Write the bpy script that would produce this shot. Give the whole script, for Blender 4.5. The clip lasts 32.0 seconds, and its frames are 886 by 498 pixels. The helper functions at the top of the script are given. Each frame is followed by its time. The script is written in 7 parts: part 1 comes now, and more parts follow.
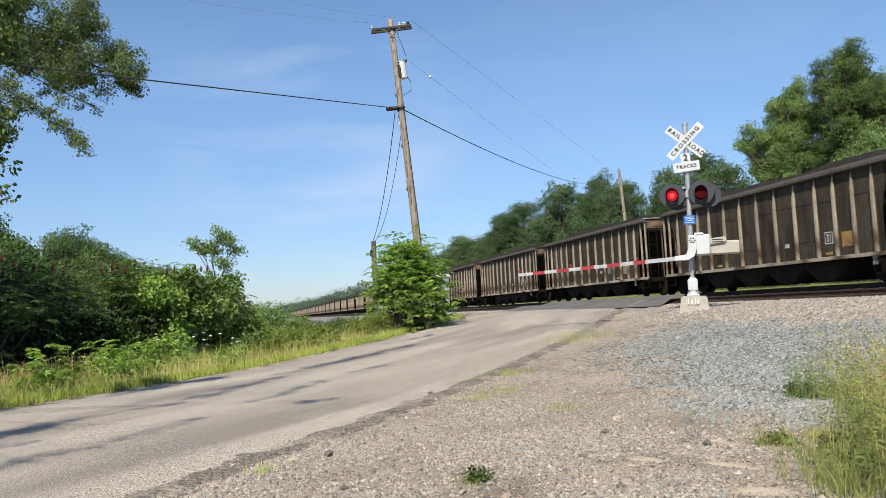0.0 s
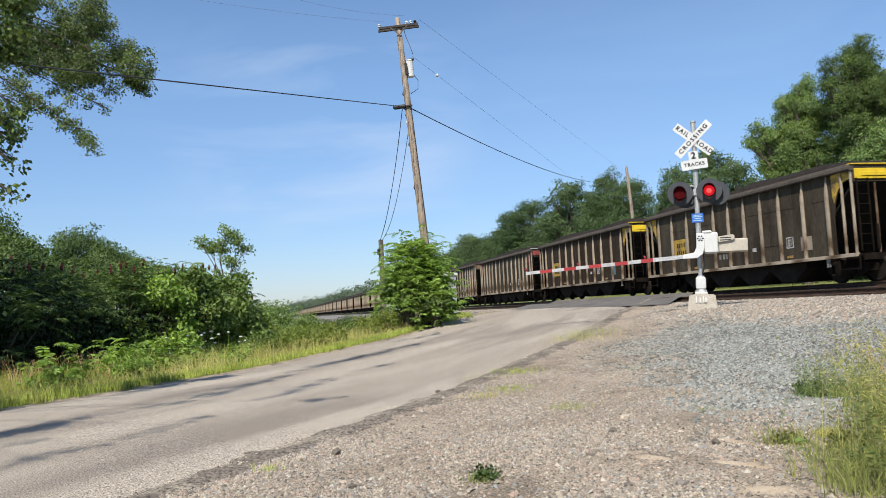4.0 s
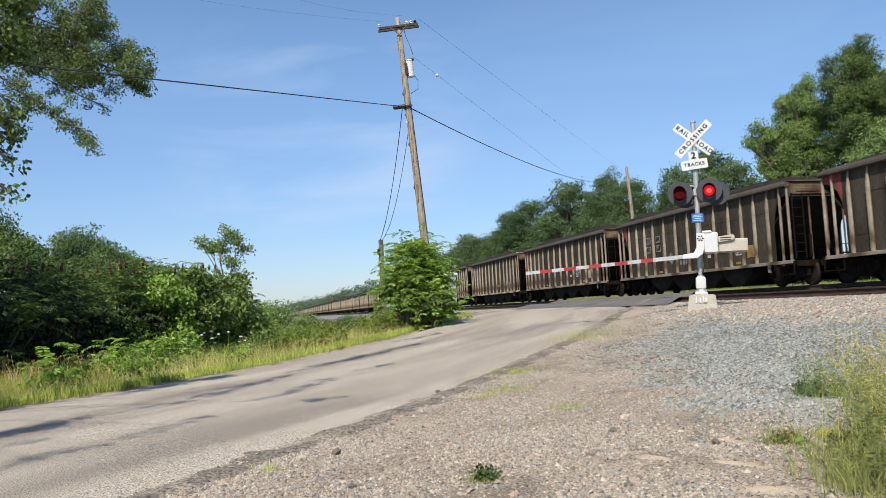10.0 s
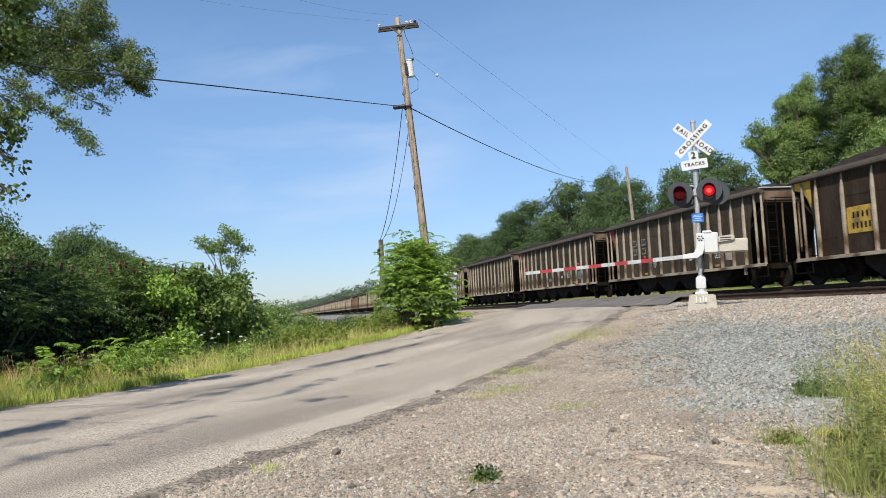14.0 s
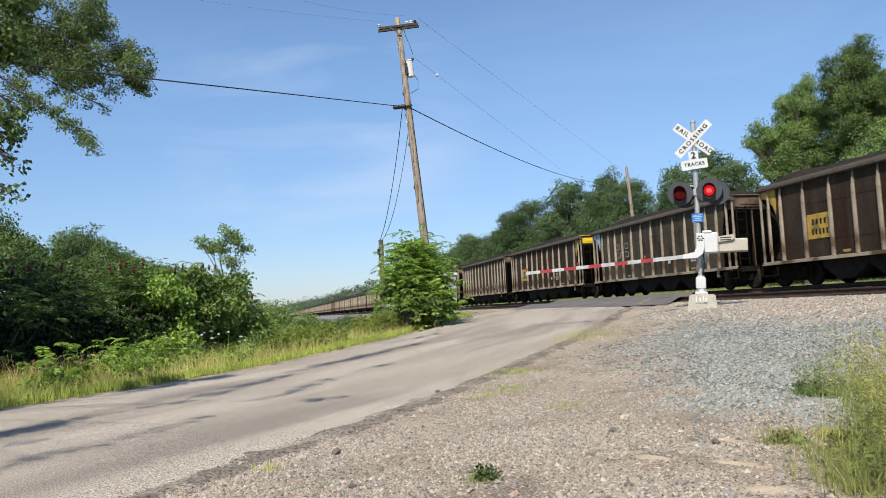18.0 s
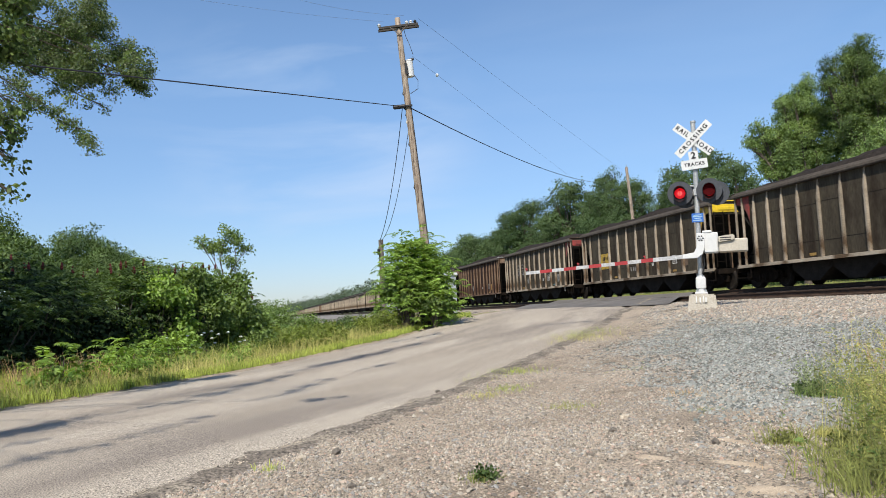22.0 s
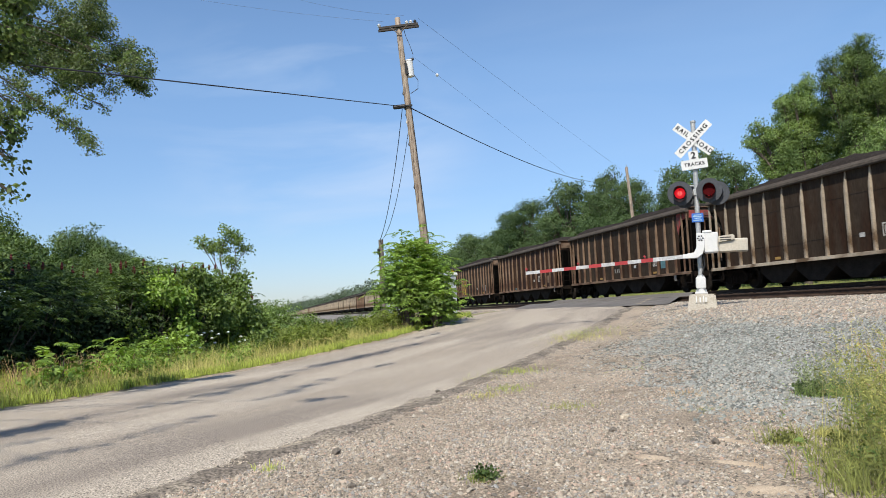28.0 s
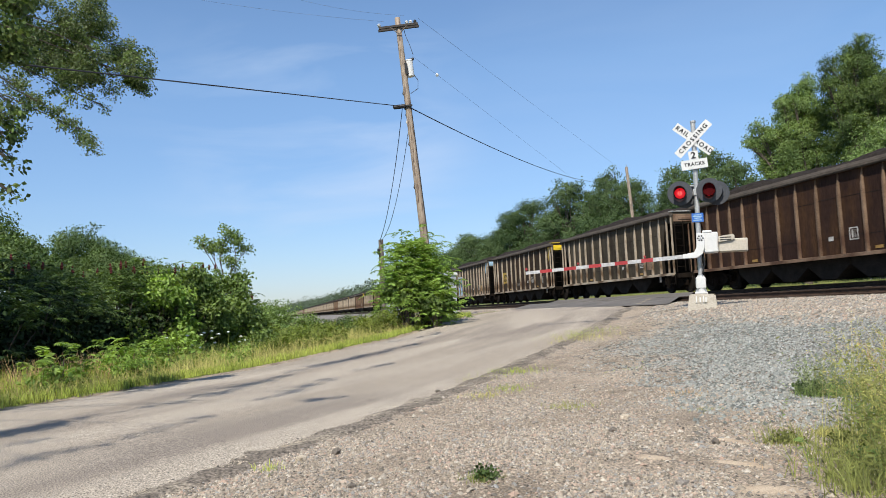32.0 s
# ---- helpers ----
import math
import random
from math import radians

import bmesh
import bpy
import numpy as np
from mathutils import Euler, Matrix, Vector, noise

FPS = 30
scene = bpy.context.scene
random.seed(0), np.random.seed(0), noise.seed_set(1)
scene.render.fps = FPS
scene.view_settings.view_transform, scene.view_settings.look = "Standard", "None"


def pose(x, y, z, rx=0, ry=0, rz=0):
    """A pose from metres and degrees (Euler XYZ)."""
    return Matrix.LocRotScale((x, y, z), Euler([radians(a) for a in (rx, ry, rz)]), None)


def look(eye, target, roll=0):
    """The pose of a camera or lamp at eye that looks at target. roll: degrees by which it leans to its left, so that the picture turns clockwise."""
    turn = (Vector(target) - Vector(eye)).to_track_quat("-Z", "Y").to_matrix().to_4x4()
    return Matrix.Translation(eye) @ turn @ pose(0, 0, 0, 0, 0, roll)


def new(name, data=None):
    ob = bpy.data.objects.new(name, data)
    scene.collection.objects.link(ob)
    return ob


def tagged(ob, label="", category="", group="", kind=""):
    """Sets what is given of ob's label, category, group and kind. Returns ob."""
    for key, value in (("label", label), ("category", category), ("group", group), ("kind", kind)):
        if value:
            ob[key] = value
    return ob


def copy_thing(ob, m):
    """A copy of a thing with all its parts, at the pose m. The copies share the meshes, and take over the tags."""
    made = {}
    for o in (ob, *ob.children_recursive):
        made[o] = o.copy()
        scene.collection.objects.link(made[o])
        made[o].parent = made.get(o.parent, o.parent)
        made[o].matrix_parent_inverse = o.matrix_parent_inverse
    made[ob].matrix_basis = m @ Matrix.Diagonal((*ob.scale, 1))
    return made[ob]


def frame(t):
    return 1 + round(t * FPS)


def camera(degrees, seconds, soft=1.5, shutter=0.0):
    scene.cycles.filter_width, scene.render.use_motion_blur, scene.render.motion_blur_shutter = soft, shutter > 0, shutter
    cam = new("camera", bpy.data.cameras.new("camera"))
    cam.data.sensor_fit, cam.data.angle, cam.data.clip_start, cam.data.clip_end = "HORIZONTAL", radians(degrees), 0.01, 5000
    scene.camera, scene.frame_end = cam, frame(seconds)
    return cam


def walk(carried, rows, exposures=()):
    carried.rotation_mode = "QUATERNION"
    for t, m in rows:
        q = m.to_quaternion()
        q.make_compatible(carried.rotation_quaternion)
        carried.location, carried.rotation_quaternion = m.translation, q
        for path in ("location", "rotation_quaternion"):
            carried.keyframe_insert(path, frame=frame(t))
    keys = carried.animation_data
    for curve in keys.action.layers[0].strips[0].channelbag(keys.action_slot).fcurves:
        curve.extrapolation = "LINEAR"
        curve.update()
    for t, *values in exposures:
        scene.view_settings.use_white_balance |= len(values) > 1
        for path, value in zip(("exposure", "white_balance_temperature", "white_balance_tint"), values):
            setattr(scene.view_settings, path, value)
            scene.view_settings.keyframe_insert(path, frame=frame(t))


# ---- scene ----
# Track along x (the train runs towards -x), far track's centre line y = 0, its rail tops z = 0.
EYE = (25.955, -20.464, -0.23)


def aim(yaw, pitch, roll):
    a, b = radians(yaw), radians(pitch)
    way = Vector((-math.sin(a) * math.cos(b), math.cos(a) * math.cos(b), math.sin(b)))
    return look(EYE, Vector(EYE) + way, -roll)


cam = camera(60.0, 32.0, soft=0.8, shutter=0.1)
walk(cam, [(0.0, aim(76.71, 4.58, 2.80)), (0.5, aim(76.95, 4.56, 2.81)), (1.0, aim(77.16, 4.51, 2.82)),
           (1.5, aim(77.25, 4.49, 2.83)), (2.5, aim(77.26, 4.49, 2.83)), (32.0, aim(77.26, 4.47, 2.83))])

# ---- daylight ----
SUN_FROM = Vector((0.56, -0.32, 0.765)).normalized()
world = bpy.data.worlds.new("sky")
scene.world = world
world.use_nodes = True
wn, wl = world.node_tree.nodes, world.node_tree.links
wn.clear()
sky = wn.new("ShaderNodeTexSky")
sky.sky_type, sky.sun_disc = "NISHITA", False
sky.sun_elevation = math.asin(SUN_FROM.z)
sky.sun_rotation = math.atan2(SUN_FROM.x, SUN_FROM.y)
sky.air_density, sky.dust_density, sky.ozone_density = 1.0, 0.25, 3.2
w_coord = wn.new("ShaderNodeTexCoord")
w_map = wn.new("ShaderNodeMapping")
w_map.inputs["Rotation"].default_value = (0, 0, radians(13))
w_map.inputs["Scale"].default_value = (2.2, 1.6, 8.0)
w_noise = wn.new("ShaderNodeTexNoise")
w_noise.inputs["Scale"].default_value, w_noise.inputs["Detail"].default_value = 1.7, 6
w_noise.inputs["Distortion"].default_value = 0.7
w_ramp = wn.new("ShaderNodeValToRGB")
w_ramp.color_ramp.elements[0].position, w_ramp.color_ramp.elements[1].position = 0.42, 0.80
w_ramp.color_ramp.elements[1].color = (0.42, 0.42, 0.42, 1)
# the wisps lie in one part of the sky
w_dot, w_part, w_wisp = wn.new("ShaderNodeVectorMath"), wn.new("ShaderNodeMapRange"), wn.new("ShaderNodeMath")
w_dot.operation, w_wisp.operation = "DOT_PRODUCT", "MULTIPLY"
w_dot.inputs[1].default_value = (-0.973, 0.062, 0.221)
w_part.interpolation_type = "SMOOTHSTEP"
w_part.inputs["From Min"].default_value, w_part.inputs["From Max"].default_value = 0.972, 0.998
w_part.inputs["To Min"].default_value = 0.12
w_mix = wn.new("ShaderNodeMix")
w_mix.data_type = "RGBA"
w_mix.inputs[7].default_value = (6.2, 6.8, 7.4, 1)
w_bg, w_out = wn.new("ShaderNodeBackground"), wn.new("ShaderNodeOutputWorld")
w_bg.inputs["Strength"].default_value = 0.131
wl.new(w_coord.outputs["Generated"], w_map.inputs["Vector"])
wl.new(w_map.outputs["Vector"], w_noise.inputs["Vector"])
wl.new(w_noise.outputs["Fac"], w_ramp.inputs["Fac"])
wl.new(w_coord.outputs["Generated"], w_dot.inputs[0])
wl.new(w_dot.outputs["Value"], w_part.inputs["Value"])
wl.new(w_ramp.outputs["Color"], w_wisp.inputs[0])
wl.new(w_part.outputs["Result"], w_wisp.inputs[1])
wl.new(w_wisp.outputs["Value"], w_mix.inputs["Factor"])
w_tint = wn.new("ShaderNodeMix")
w_tint.data_type, w_tint.blend_type = "RGBA", "MULTIPLY"
w_tint.inputs["Factor"].default_value = 1.0
w_tint.inputs[7].default_value = (0.915, 0.985, 1.035, 1)
wl.new(sky.outputs["Color"], w_tint.inputs[6])
wl.new(w_tint.outputs[2], w_mix.inputs[6])
# haze takes the glare off the horizon
w_sep, w_grad, w_low = wn.new("ShaderNodeSeparateXYZ"), wn.new("ShaderNodeMapRange"), wn.new("ShaderNodeMix")
w_low.data_type, w_low.blend_type = "RGBA", "MULTIPLY"
w_low.inputs[7].default_value = (0.60, 0.60, 0.715, 1)
w_grad.inputs["From Min"].default_value, w_grad.inputs["From Max"].default_value = 0.0, 0.30
w_grad.inputs["To Min"].default_value, w_grad.inputs["To Max"].default_value = 1.0, 0.0
wl.new(w_coord.outputs["Generated"], w_sep.inputs["Vector"])
wl.new(w_sep.outputs["Z"], w_grad.inputs["Value"])
wl.new(w_grad.outputs["Result"], w_low.inputs["Factor"])
wl.new(w_mix.outputs[2], w_low.inputs[6])
wl.new(w_low.outputs[2], w_bg.inputs["Color"])
wl.new(w_bg.outputs["Background"], w_out.inputs["Surface"])

sun = new("sun", bpy.data.lights.new("sun", "SUN"))
sun.data.energy, sun.data.angle, sun.data.color = 4.8, radians(0.53), (1.0, 0.94, 0.83)
sun.matrix_world = look(SUN_FROM * 60, (0, 0, 0))
scene.view_settings.exposure = 0.25

# ---- materials ----
def mat(name, a, b, scale=3.0, rough=0.8, metal=0.0, fine=40.0, bump=0.2, c=None, c_scale=0.7, c_from=0.55, rand=0.0, island=0.0, trans=0.0, detail=5, stretch=None, fine_mix=0.35, along=None, spec=0.5, hues=()):
    """Two colours by a broad noise, a finer grain over it, an optional third colour in stains, bump by the grain."""
    m = bpy.data.materials.new(name)
    m.use_nodes = True
    n, l = m.node_tree.nodes, m.node_tree.links
    p = n["Principled BSDF"]
    p.inputs["Roughness"].default_value, p.inputs["Metallic"].default_value = rough, metal
    p.inputs["Specular IOR Level"].default_value = spec
    co = n.new("ShaderNodeTexCoord")
    src = co.outputs["Object"]
    if stretch:
        mp = n.new("ShaderNodeMapping")
        mp.inputs["Scale"].default_value = stretch
        l.new(src, mp.inputs["Vector"])
        src = mp.outputs["Vector"]

    if along:
        mp = n.new("ShaderNodeMapping")
        mp.vector_type = "TEXTURE"
        mp.inputs["Rotation"].default_value, mp.inputs["Scale"].default_value = (0, 0, along[0]), (along[1], 1, 1)
        l.new(src, mp.inputs["Vector"])
        src = mp.outputs["Vector"]

    def noise_node(s, d):
        t = n.new("ShaderNodeTexNoise")
        t.inputs["Scale"].default_value, t.inputs["Detail"].default_value = s, d
        l.new(co.outputs["Object"] if along and s == fine else src, t.inputs["Vector"])
        return t

    def mix(f, x, y, kind="MIX"):
        t = n.new("ShaderNodeMix")
        t.data_type, t.blend_type = "RGBA", kind
        for sock, v in ((t.inputs["Factor"], f), (t.inputs[6], x), (t.inputs[7], y)):
            if isinstance(v, (int, float)):
                sock.default_value = v
            elif isinstance(v, tuple):
                sock.default_value = (*v, 1)
            else:
                l.new(v, sock)
        return t.outputs[2]

    def ramp(v, lo, hi):
        t = n.new("ShaderNodeMapRange")
        t.inputs["From Min"].default_value, t.inputs["From Max"].default_value = lo, hi
        l.new(v, t.inputs["Value"])
        return t.outputs["Result"]

    big, small = noise_node(scale, detail), noise_node(fine, 3)
    col = mix(ramp(big.outputs["Fac"], 0.32, 0.68), a, b)
    if c:
        col = mix(ramp(noise_node(c_scale, 6).outputs["Fac"], c_from, c_from + 0.16), col, c)
    if hues:
        # each loose piece takes one of several colours
        cr = n.new("ShaderNodeValToRGB")
        cr.color_ramp.interpolation = "CONSTANT"
        while len(cr.color_ramp.elements) < len(hues):
            cr.color_ramp.elements.new(0.5)
        for k, h in enumerate(hues):
            cr.color_ramp.elements[k].position, cr.color_ramp.elements[k].color = k / len(hues), (*h, 1)
        l.new(n.new("ShaderNodeNewGeometry").outputs["Random Per Island"], cr.inputs["Fac"])
        col = mix(0.78, col, cr.outputs["Color"])
    grain = ramp(small.outputs["Fac"], 0.25, 0.75)
    shade = mix(grain, (1 - fine_mix,) * 3, (1 + fine_mix * 0.6,) * 3)
    col = mix(1.0, col, shade, "MULTIPLY")
    if rand or island:
        if island:
            r = n.new("ShaderNodeNewGeometry").outputs["Random Per Island"]
        else:
            r = n.new("ShaderNodeObjectInfo").outputs["Random"]
        v = island or rand
        col = mix(1.0, col, mix(r, (1 - v,) * 3, (1 + v,) * 3), "MULTIPLY")
    l.new(col, p.inputs["Base Color"])
    if bump:
        bp = n.new("ShaderNodeBump")
        bp.inputs["Strength"].default_value, bp.inputs["Distance"].default_value = bump, 0.02
        l.new(small.outputs["Fac"], bp.inputs["Height"])
        l.new(bp.outputs["Normal"], p.inputs["Normal"])
    if trans:
        tr, ad, out = n.new("ShaderNodeBsdfTranslucent"), n.new("ShaderNodeMixShader"), n["Material Output"]
        ad.inputs[0].default_value = trans
        l.new(mix(1.0, col, (1.25, 1.3, 0.5), "MULTIPLY"), tr.inputs["Color"])
        l.new(p.outputs[0], ad.inputs[1])
        l.new(tr.outputs[0], ad.inputs[2])
        l.new(ad.outputs[0], out.inputs["Surface"])
        p.inputs["Specular IOR Level"].default_value = 0.3
    return m


def glow(name, colour, strength):
    m = bpy.data.materials.new(name)
    m.use_nodes = True
    p = m.node_tree.nodes["Principled BSDF"]
    p.inputs["Base Color"].default_value = (*colour, 1)
    p.inputs["Roughness"].default_value = 0.25
    p.inputs["Emission Color"].default_value = (*colour, 1)
    p.inputs["Emission Strength"].default_value = strength
    return m


M = dict(
    asphalt=mat("asphalt", (0.37, 0.312, 0.245), (0.49, 0.422, 0.338), 0.9, 0.9, fine=62, bump=0.5, c=(0.285, 0.24, 0.195), c_scale=0.8, c_from=0.50, fine_mix=0.88, along=(2.53, 6.0), spec=0.3),
    dark_asphalt=mat("dark_asphalt", (0.115, 0.105, 0.095), (0.165, 0.15, 0.135), 0.8, 0.9, fine=40, bump=0.4, c=(0.20, 0.18, 0.155), c_scale=0.5, spec=0.25),
    edge_asphalt=mat("edge_asphalt", (0.16, 0.133, 0.106), (0.26, 0.217, 0.172), 4.0, 0.95, fine=30, bump=0.9, c=(0.33, 0.28, 0.215), c_scale=1.6, c_from=0.47, fine_mix=0.9, spec=0.25),
    ground=mat("ground", (0.30, 0.236, 0.168), (0.45, 0.362, 0.268), 0.9, 0.95, fine=60, bump=1.0, c=(0.245, 0.19, 0.135), c_scale=1.3, c_from=0.54, fine_mix=0.8),
    sand=mat("sand", (0.44, 0.345, 0.245), (0.54, 0.435, 0.32), 3.0, 0.95, fine=110, bump=0.35, c=(0.36, 0.285, 0.205), c_scale=5, c_from=0.52, fine_mix=0.35, spec=0.2),
    verge=mat("verge", (0.14, 0.155, 0.042), (0.22, 0.225, 0.07), 0.8, 0.95, fine=30, bump=0.6),
    grey_stone=mat("grey_stone", (0.19, 0.20, 0.178), (0.35, 0.36, 0.325), 14, 0.85, fine=90, bump=0.3, spec=0.25, hues=((0.21, 0.22, 0.20), (0.33, 0.335, 0.305), (0.12, 0.125, 0.115), (0.27, 0.27, 0.24), (0.42, 0.42, 0.39), (0.17, 0.19, 0.172), (0.075, 0.08, 0.075), (0.30, 0.28, 0.24), (0.24, 0.252, 0.235), (0.36, 0.35, 0.31))),
    grey_ground=mat("grey_ground", (0.11, 0.108, 0.095), (0.20, 0.195, 0.172), 3.0, 0.95, fine=45, bump=1.0, c=(0.25, 0.205, 0.15), c_scale=1.5, c_from=0.5, fine_mix=0.7),
    chord=mat("chord", (0.066, 0.054, 0.043), (0.098, 0.081, 0.066), 1.2, 0.8, fine=16, bump=0.15, stretch=(0.5, 1, 1), spec=0.12),
    tan_stone=mat("tan_stone", (0.33, 0.275, 0.205), (0.50, 0.43, 0.335), 14, 0.9, fine=90, bump=0.3, island=0.5, spec=0.25),
    brown_stone=mat("brown_stone", (0.27, 0.226, 0.172), (0.45, 0.39, 0.312), 14, 0.9, fine=90, bump=0.3, spec=0.25, hues=((0.33, 0.272, 0.208), (0.43, 0.365, 0.285), (0.15, 0.125, 0.10), (0.27, 0.25, 0.22), (0.52, 0.47, 0.39), (0.40, 0.27, 0.205), (0.24, 0.20, 0.155), (0.10, 0.088, 0.075), (0.36, 0.315, 0.255), (0.25, 0.255, 0.25), (0.45, 0.35, 0.27), (0.20, 0.18, 0.16), (0.27, 0.225, 0.17))),
    ballast=mat("ballast", (0.16, 0.145, 0.125), (0.28, 0.255, 0.23), 18, 0.95, fine=60, bump=0.9, fine_mix=0.6),
    rail=mat("rail", (0.042, 0.027, 0.019), (0.075, 0.046, 0.031), 6, 0.7, fine=40, bump=0.2, spec=0.2),
    rail_head=mat("rail_head", (0.32, 0.31, 0.30), (0.42, 0.41, 0.40), 5, 0.3, 0.9, fine=30, bump=0.05),
    tie=mat("tie", (0.045, 0.034, 0.027), (0.09, 0.068, 0.05), 5, 0.95, fine=35, bump=0.7, rand=0.3, spec=0.2),
    car_grey=mat("car_grey", (0.052, 0.042, 0.029), (0.083, 0.068, 0.047), 1.3, 0.8, fine=12, bump=0.15, c=(0.036, 0.026, 0.018), c_scale=0.9, c_from=0.50, stretch=(1.6, 1, 0.35), fine_mix=0.42, spec=0.12),
    car_brown=mat("car_brown", (0.034, 0.0235, 0.016), (0.055, 0.039, 0.0265), 1.3, 0.8, fine=12, bump=0.15, c=(0.036, 0.018, 0.010), c_scale=0.9, c_from=0.50, stretch=(1.6, 1, 0.35), fine_mix=0.42, spec=0.12),
    car_red=mat("car_red", (0.030, 0.0155, 0.011), (0.045, 0.024, 0.017), 1.3, 0.8, fine=12, bump=0.15, c=(0.070, 0.035, 0.017), c_scale=0.9, c_from=0.50, stretch=(1.6, 1, 0.35), fine_mix=0.42, spec=0.12),
    rib=mat("rib", (0.28, 0.228, 0.168), (0.41, 0.345, 0.265), 2.0, 0.85, fine=25, bump=0.15, c=(0.11, 0.072, 0.043), c_scale=1.1, c_from=0.48, rand=0.22, spec=0.2),
    rib_rust=mat("rib_rust", (0.15, 0.098, 0.062), (0.22, 0.148, 0.10), 2.0, 0.85, fine=25, bump=0.15, c=(0.09, 0.05, 0.032), c_scale=1.1, c_from=0.46, rand=0.22, spec=0.2),
    # under, truck: coal dust, and the shade below the cars put into the colour
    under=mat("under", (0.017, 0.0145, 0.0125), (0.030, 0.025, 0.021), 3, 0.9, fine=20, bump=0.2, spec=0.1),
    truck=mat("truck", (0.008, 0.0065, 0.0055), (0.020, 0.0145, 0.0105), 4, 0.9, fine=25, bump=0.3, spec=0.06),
    wheel=mat("wheel", (0.015, 0.0125, 0.0105), (0.030, 0.024, 0.019), 4, 0.8, 0.0, fine=25, bump=0.1, spec=0.1),
    coal=mat("coal", (0.020, 0.016, 0.0135), (0.042, 0.034, 0.028), 6, 0.9, fine=30, bump=0.9, spec=0.08),
    cap=mat("cap", (0.45, 0.44, 0.41), (0.58, 0.56, 0.52), 3, 0.6, fine=20, bump=0.1),
    white=mat("white", (0.58, 0.58, 0.56), (0.66, 0.66, 0.64), 2.5, 0.5, fine=30, bump=0.04, c=(0.46, 0.43, 0.38), c_scale=1.8, c_from=0.58, fine_mix=0.08),
    worn_white=mat("worn_white", (0.42, 0.40, 0.36), (0.58, 0.56, 0.52), 6, 0.8, fine=40, bump=0.1, c=(0.22, 0.19, 0.16), c_scale=4, c_from=0.52),
    cream=mat("cream", (0.42, 0.375, 0.30), (0.53, 0.48, 0.395), 3, 0.7, fine=25, bump=0.1, c=(0.30, 0.19, 0.11), c_scale=2.2, c_from=0.6, fine_mix=0.15),
    red=mat("red", (0.27, 0.018, 0.022), (0.36, 0.03, 0.032), 3, 0.55, fine=30, bump=0.05, fine_mix=0.12),
    worn_red=mat("worn_red", (0.20, 0.032, 0.027), (0.30, 0.046, 0.037), 3, 0.8, fine=20, bump=0.1, c=(0.09, 0.045, 0.034), c_scale=2.5, c_from=0.48),
    yellow=mat("yellow", (0.42, 0.26, 0.03), (0.54, 0.35, 0.05), 4, 0.75, fine=25, bump=0.1, c=(0.14, 0.09, 0.04), c_scale=2.5, c_from=0.5),
    bright_yellow=mat("bright_yellow", (0.62, 0.42, 0.012), (0.74, 0.52, 0.02), 4, 0.6, fine=25, bump=0.1, c=(0.40, 0.26, 0.03), c_scale=2.5, c_from=0.6, fine_mix=0.15),
    amber=mat("amber", (0.30, 0.17, 0.04), (0.38, 0.23, 0.06), 4, 0.75, fine=25, bump=0.1, c=(0.22, 0.12, 0.05), c_scale=5, c_from=0.5),
    pale_blue=mat("pale_blue", (0.30, 0.46, 0.58), (0.38, 0.54, 0.66), 4, 0.75, fine=25, bump=0.1, c=(0.22, 0.28, 0.32), c_scale=3, c_from=0.56),
    teal=mat("teal", (0.07, 0.16, 0.18), (0.10, 0.21, 0.23), 4, 0.8, fine=25, bump=0.1),
    navy=mat("navy", (0.04, 0.09, 0.16), (0.06, 0.12, 0.20), 4, 0.8, fine=25, bump=0.1),
    grey_paint=mat("grey_paint", (0.20, 0.185, 0.165), (0.29, 0.275, 0.25), 4, 0.85, fine=25, bump=0.1, c=(0.085, 0.07, 0.055), c_scale=6, c_from=0.46),
    black=mat("black", (0.018, 0.018, 0.019), (0.03, 0.03, 0.032), 5, 0.55, fine=30, bump=0.05, spec=0.3),
    hood=mat("hood", (0.012, 0.012, 0.014), (0.020, 0.021, 0.024), 5, 0.6, fine=30, bump=0.05, spec=0.25),
    disc=mat("disc", (0.036, 0.039, 0.045), (0.052, 0.056, 0.064), 5, 0.55, fine=30, bump=0.05),
    silver_band=mat("silver_band", (0.40, 0.40, 0.40), (0.52, 0.52, 0.52), 4, 0.55, fine=30, bump=0.05, c=(0.33, 0.32, 0.31), c_scale=3, c_from=0.55),
    steel=mat("steel", (0.42, 0.42, 0.41), (0.55, 0.55, 0.53), 3, 0.5, 0.5, fine=30, bump=0.08, c=(0.33, 0.30, 0.27), c_scale=2),
    galv=mat("galv", (0.36, 0.38, 0.39), (0.48, 0.50, 0.51), 5, 0.5, 0.4, fine=35, bump=0.06),
    concrete=mat("concrete", (0.41, 0.365, 0.295), (0.52, 0.475, 0.395), 4, 0.9, fine=45, bump=0.4, c=(0.36, 0.31, 0.24), c_scale=3, c_from=0.55),
    blue=mat("blue", (0.02, 0.11, 0.40), (0.03, 0.14, 0.48), 3, 0.5, fine=30, bump=0.03, fine_mix=0.08),
    pole_wood=mat("pole_wood", (0.265, 0.20, 0.15), (0.40, 0.325, 0.25), 3, 0.9, fine=22, bump=0.5, c=(0.075, 0.045, 0.035), c_scale=2.6, c_from=0.52, stretch=(5, 5, 0.8)),
    dark_wood=mat("dark_wood", (0.035, 0.030, 0.028), (0.08, 0.068, 0.060), 4, 0.9, fine=22, bump=0.5, stretch=(0.4, 4, 4)),
    grey_wood=mat("grey_wood", (0.13, 0.105, 0.085), (0.20, 0.165, 0.135), 3, 0.9, fine=22, bump=0.5, stretch=(4, 4, 0.25)),
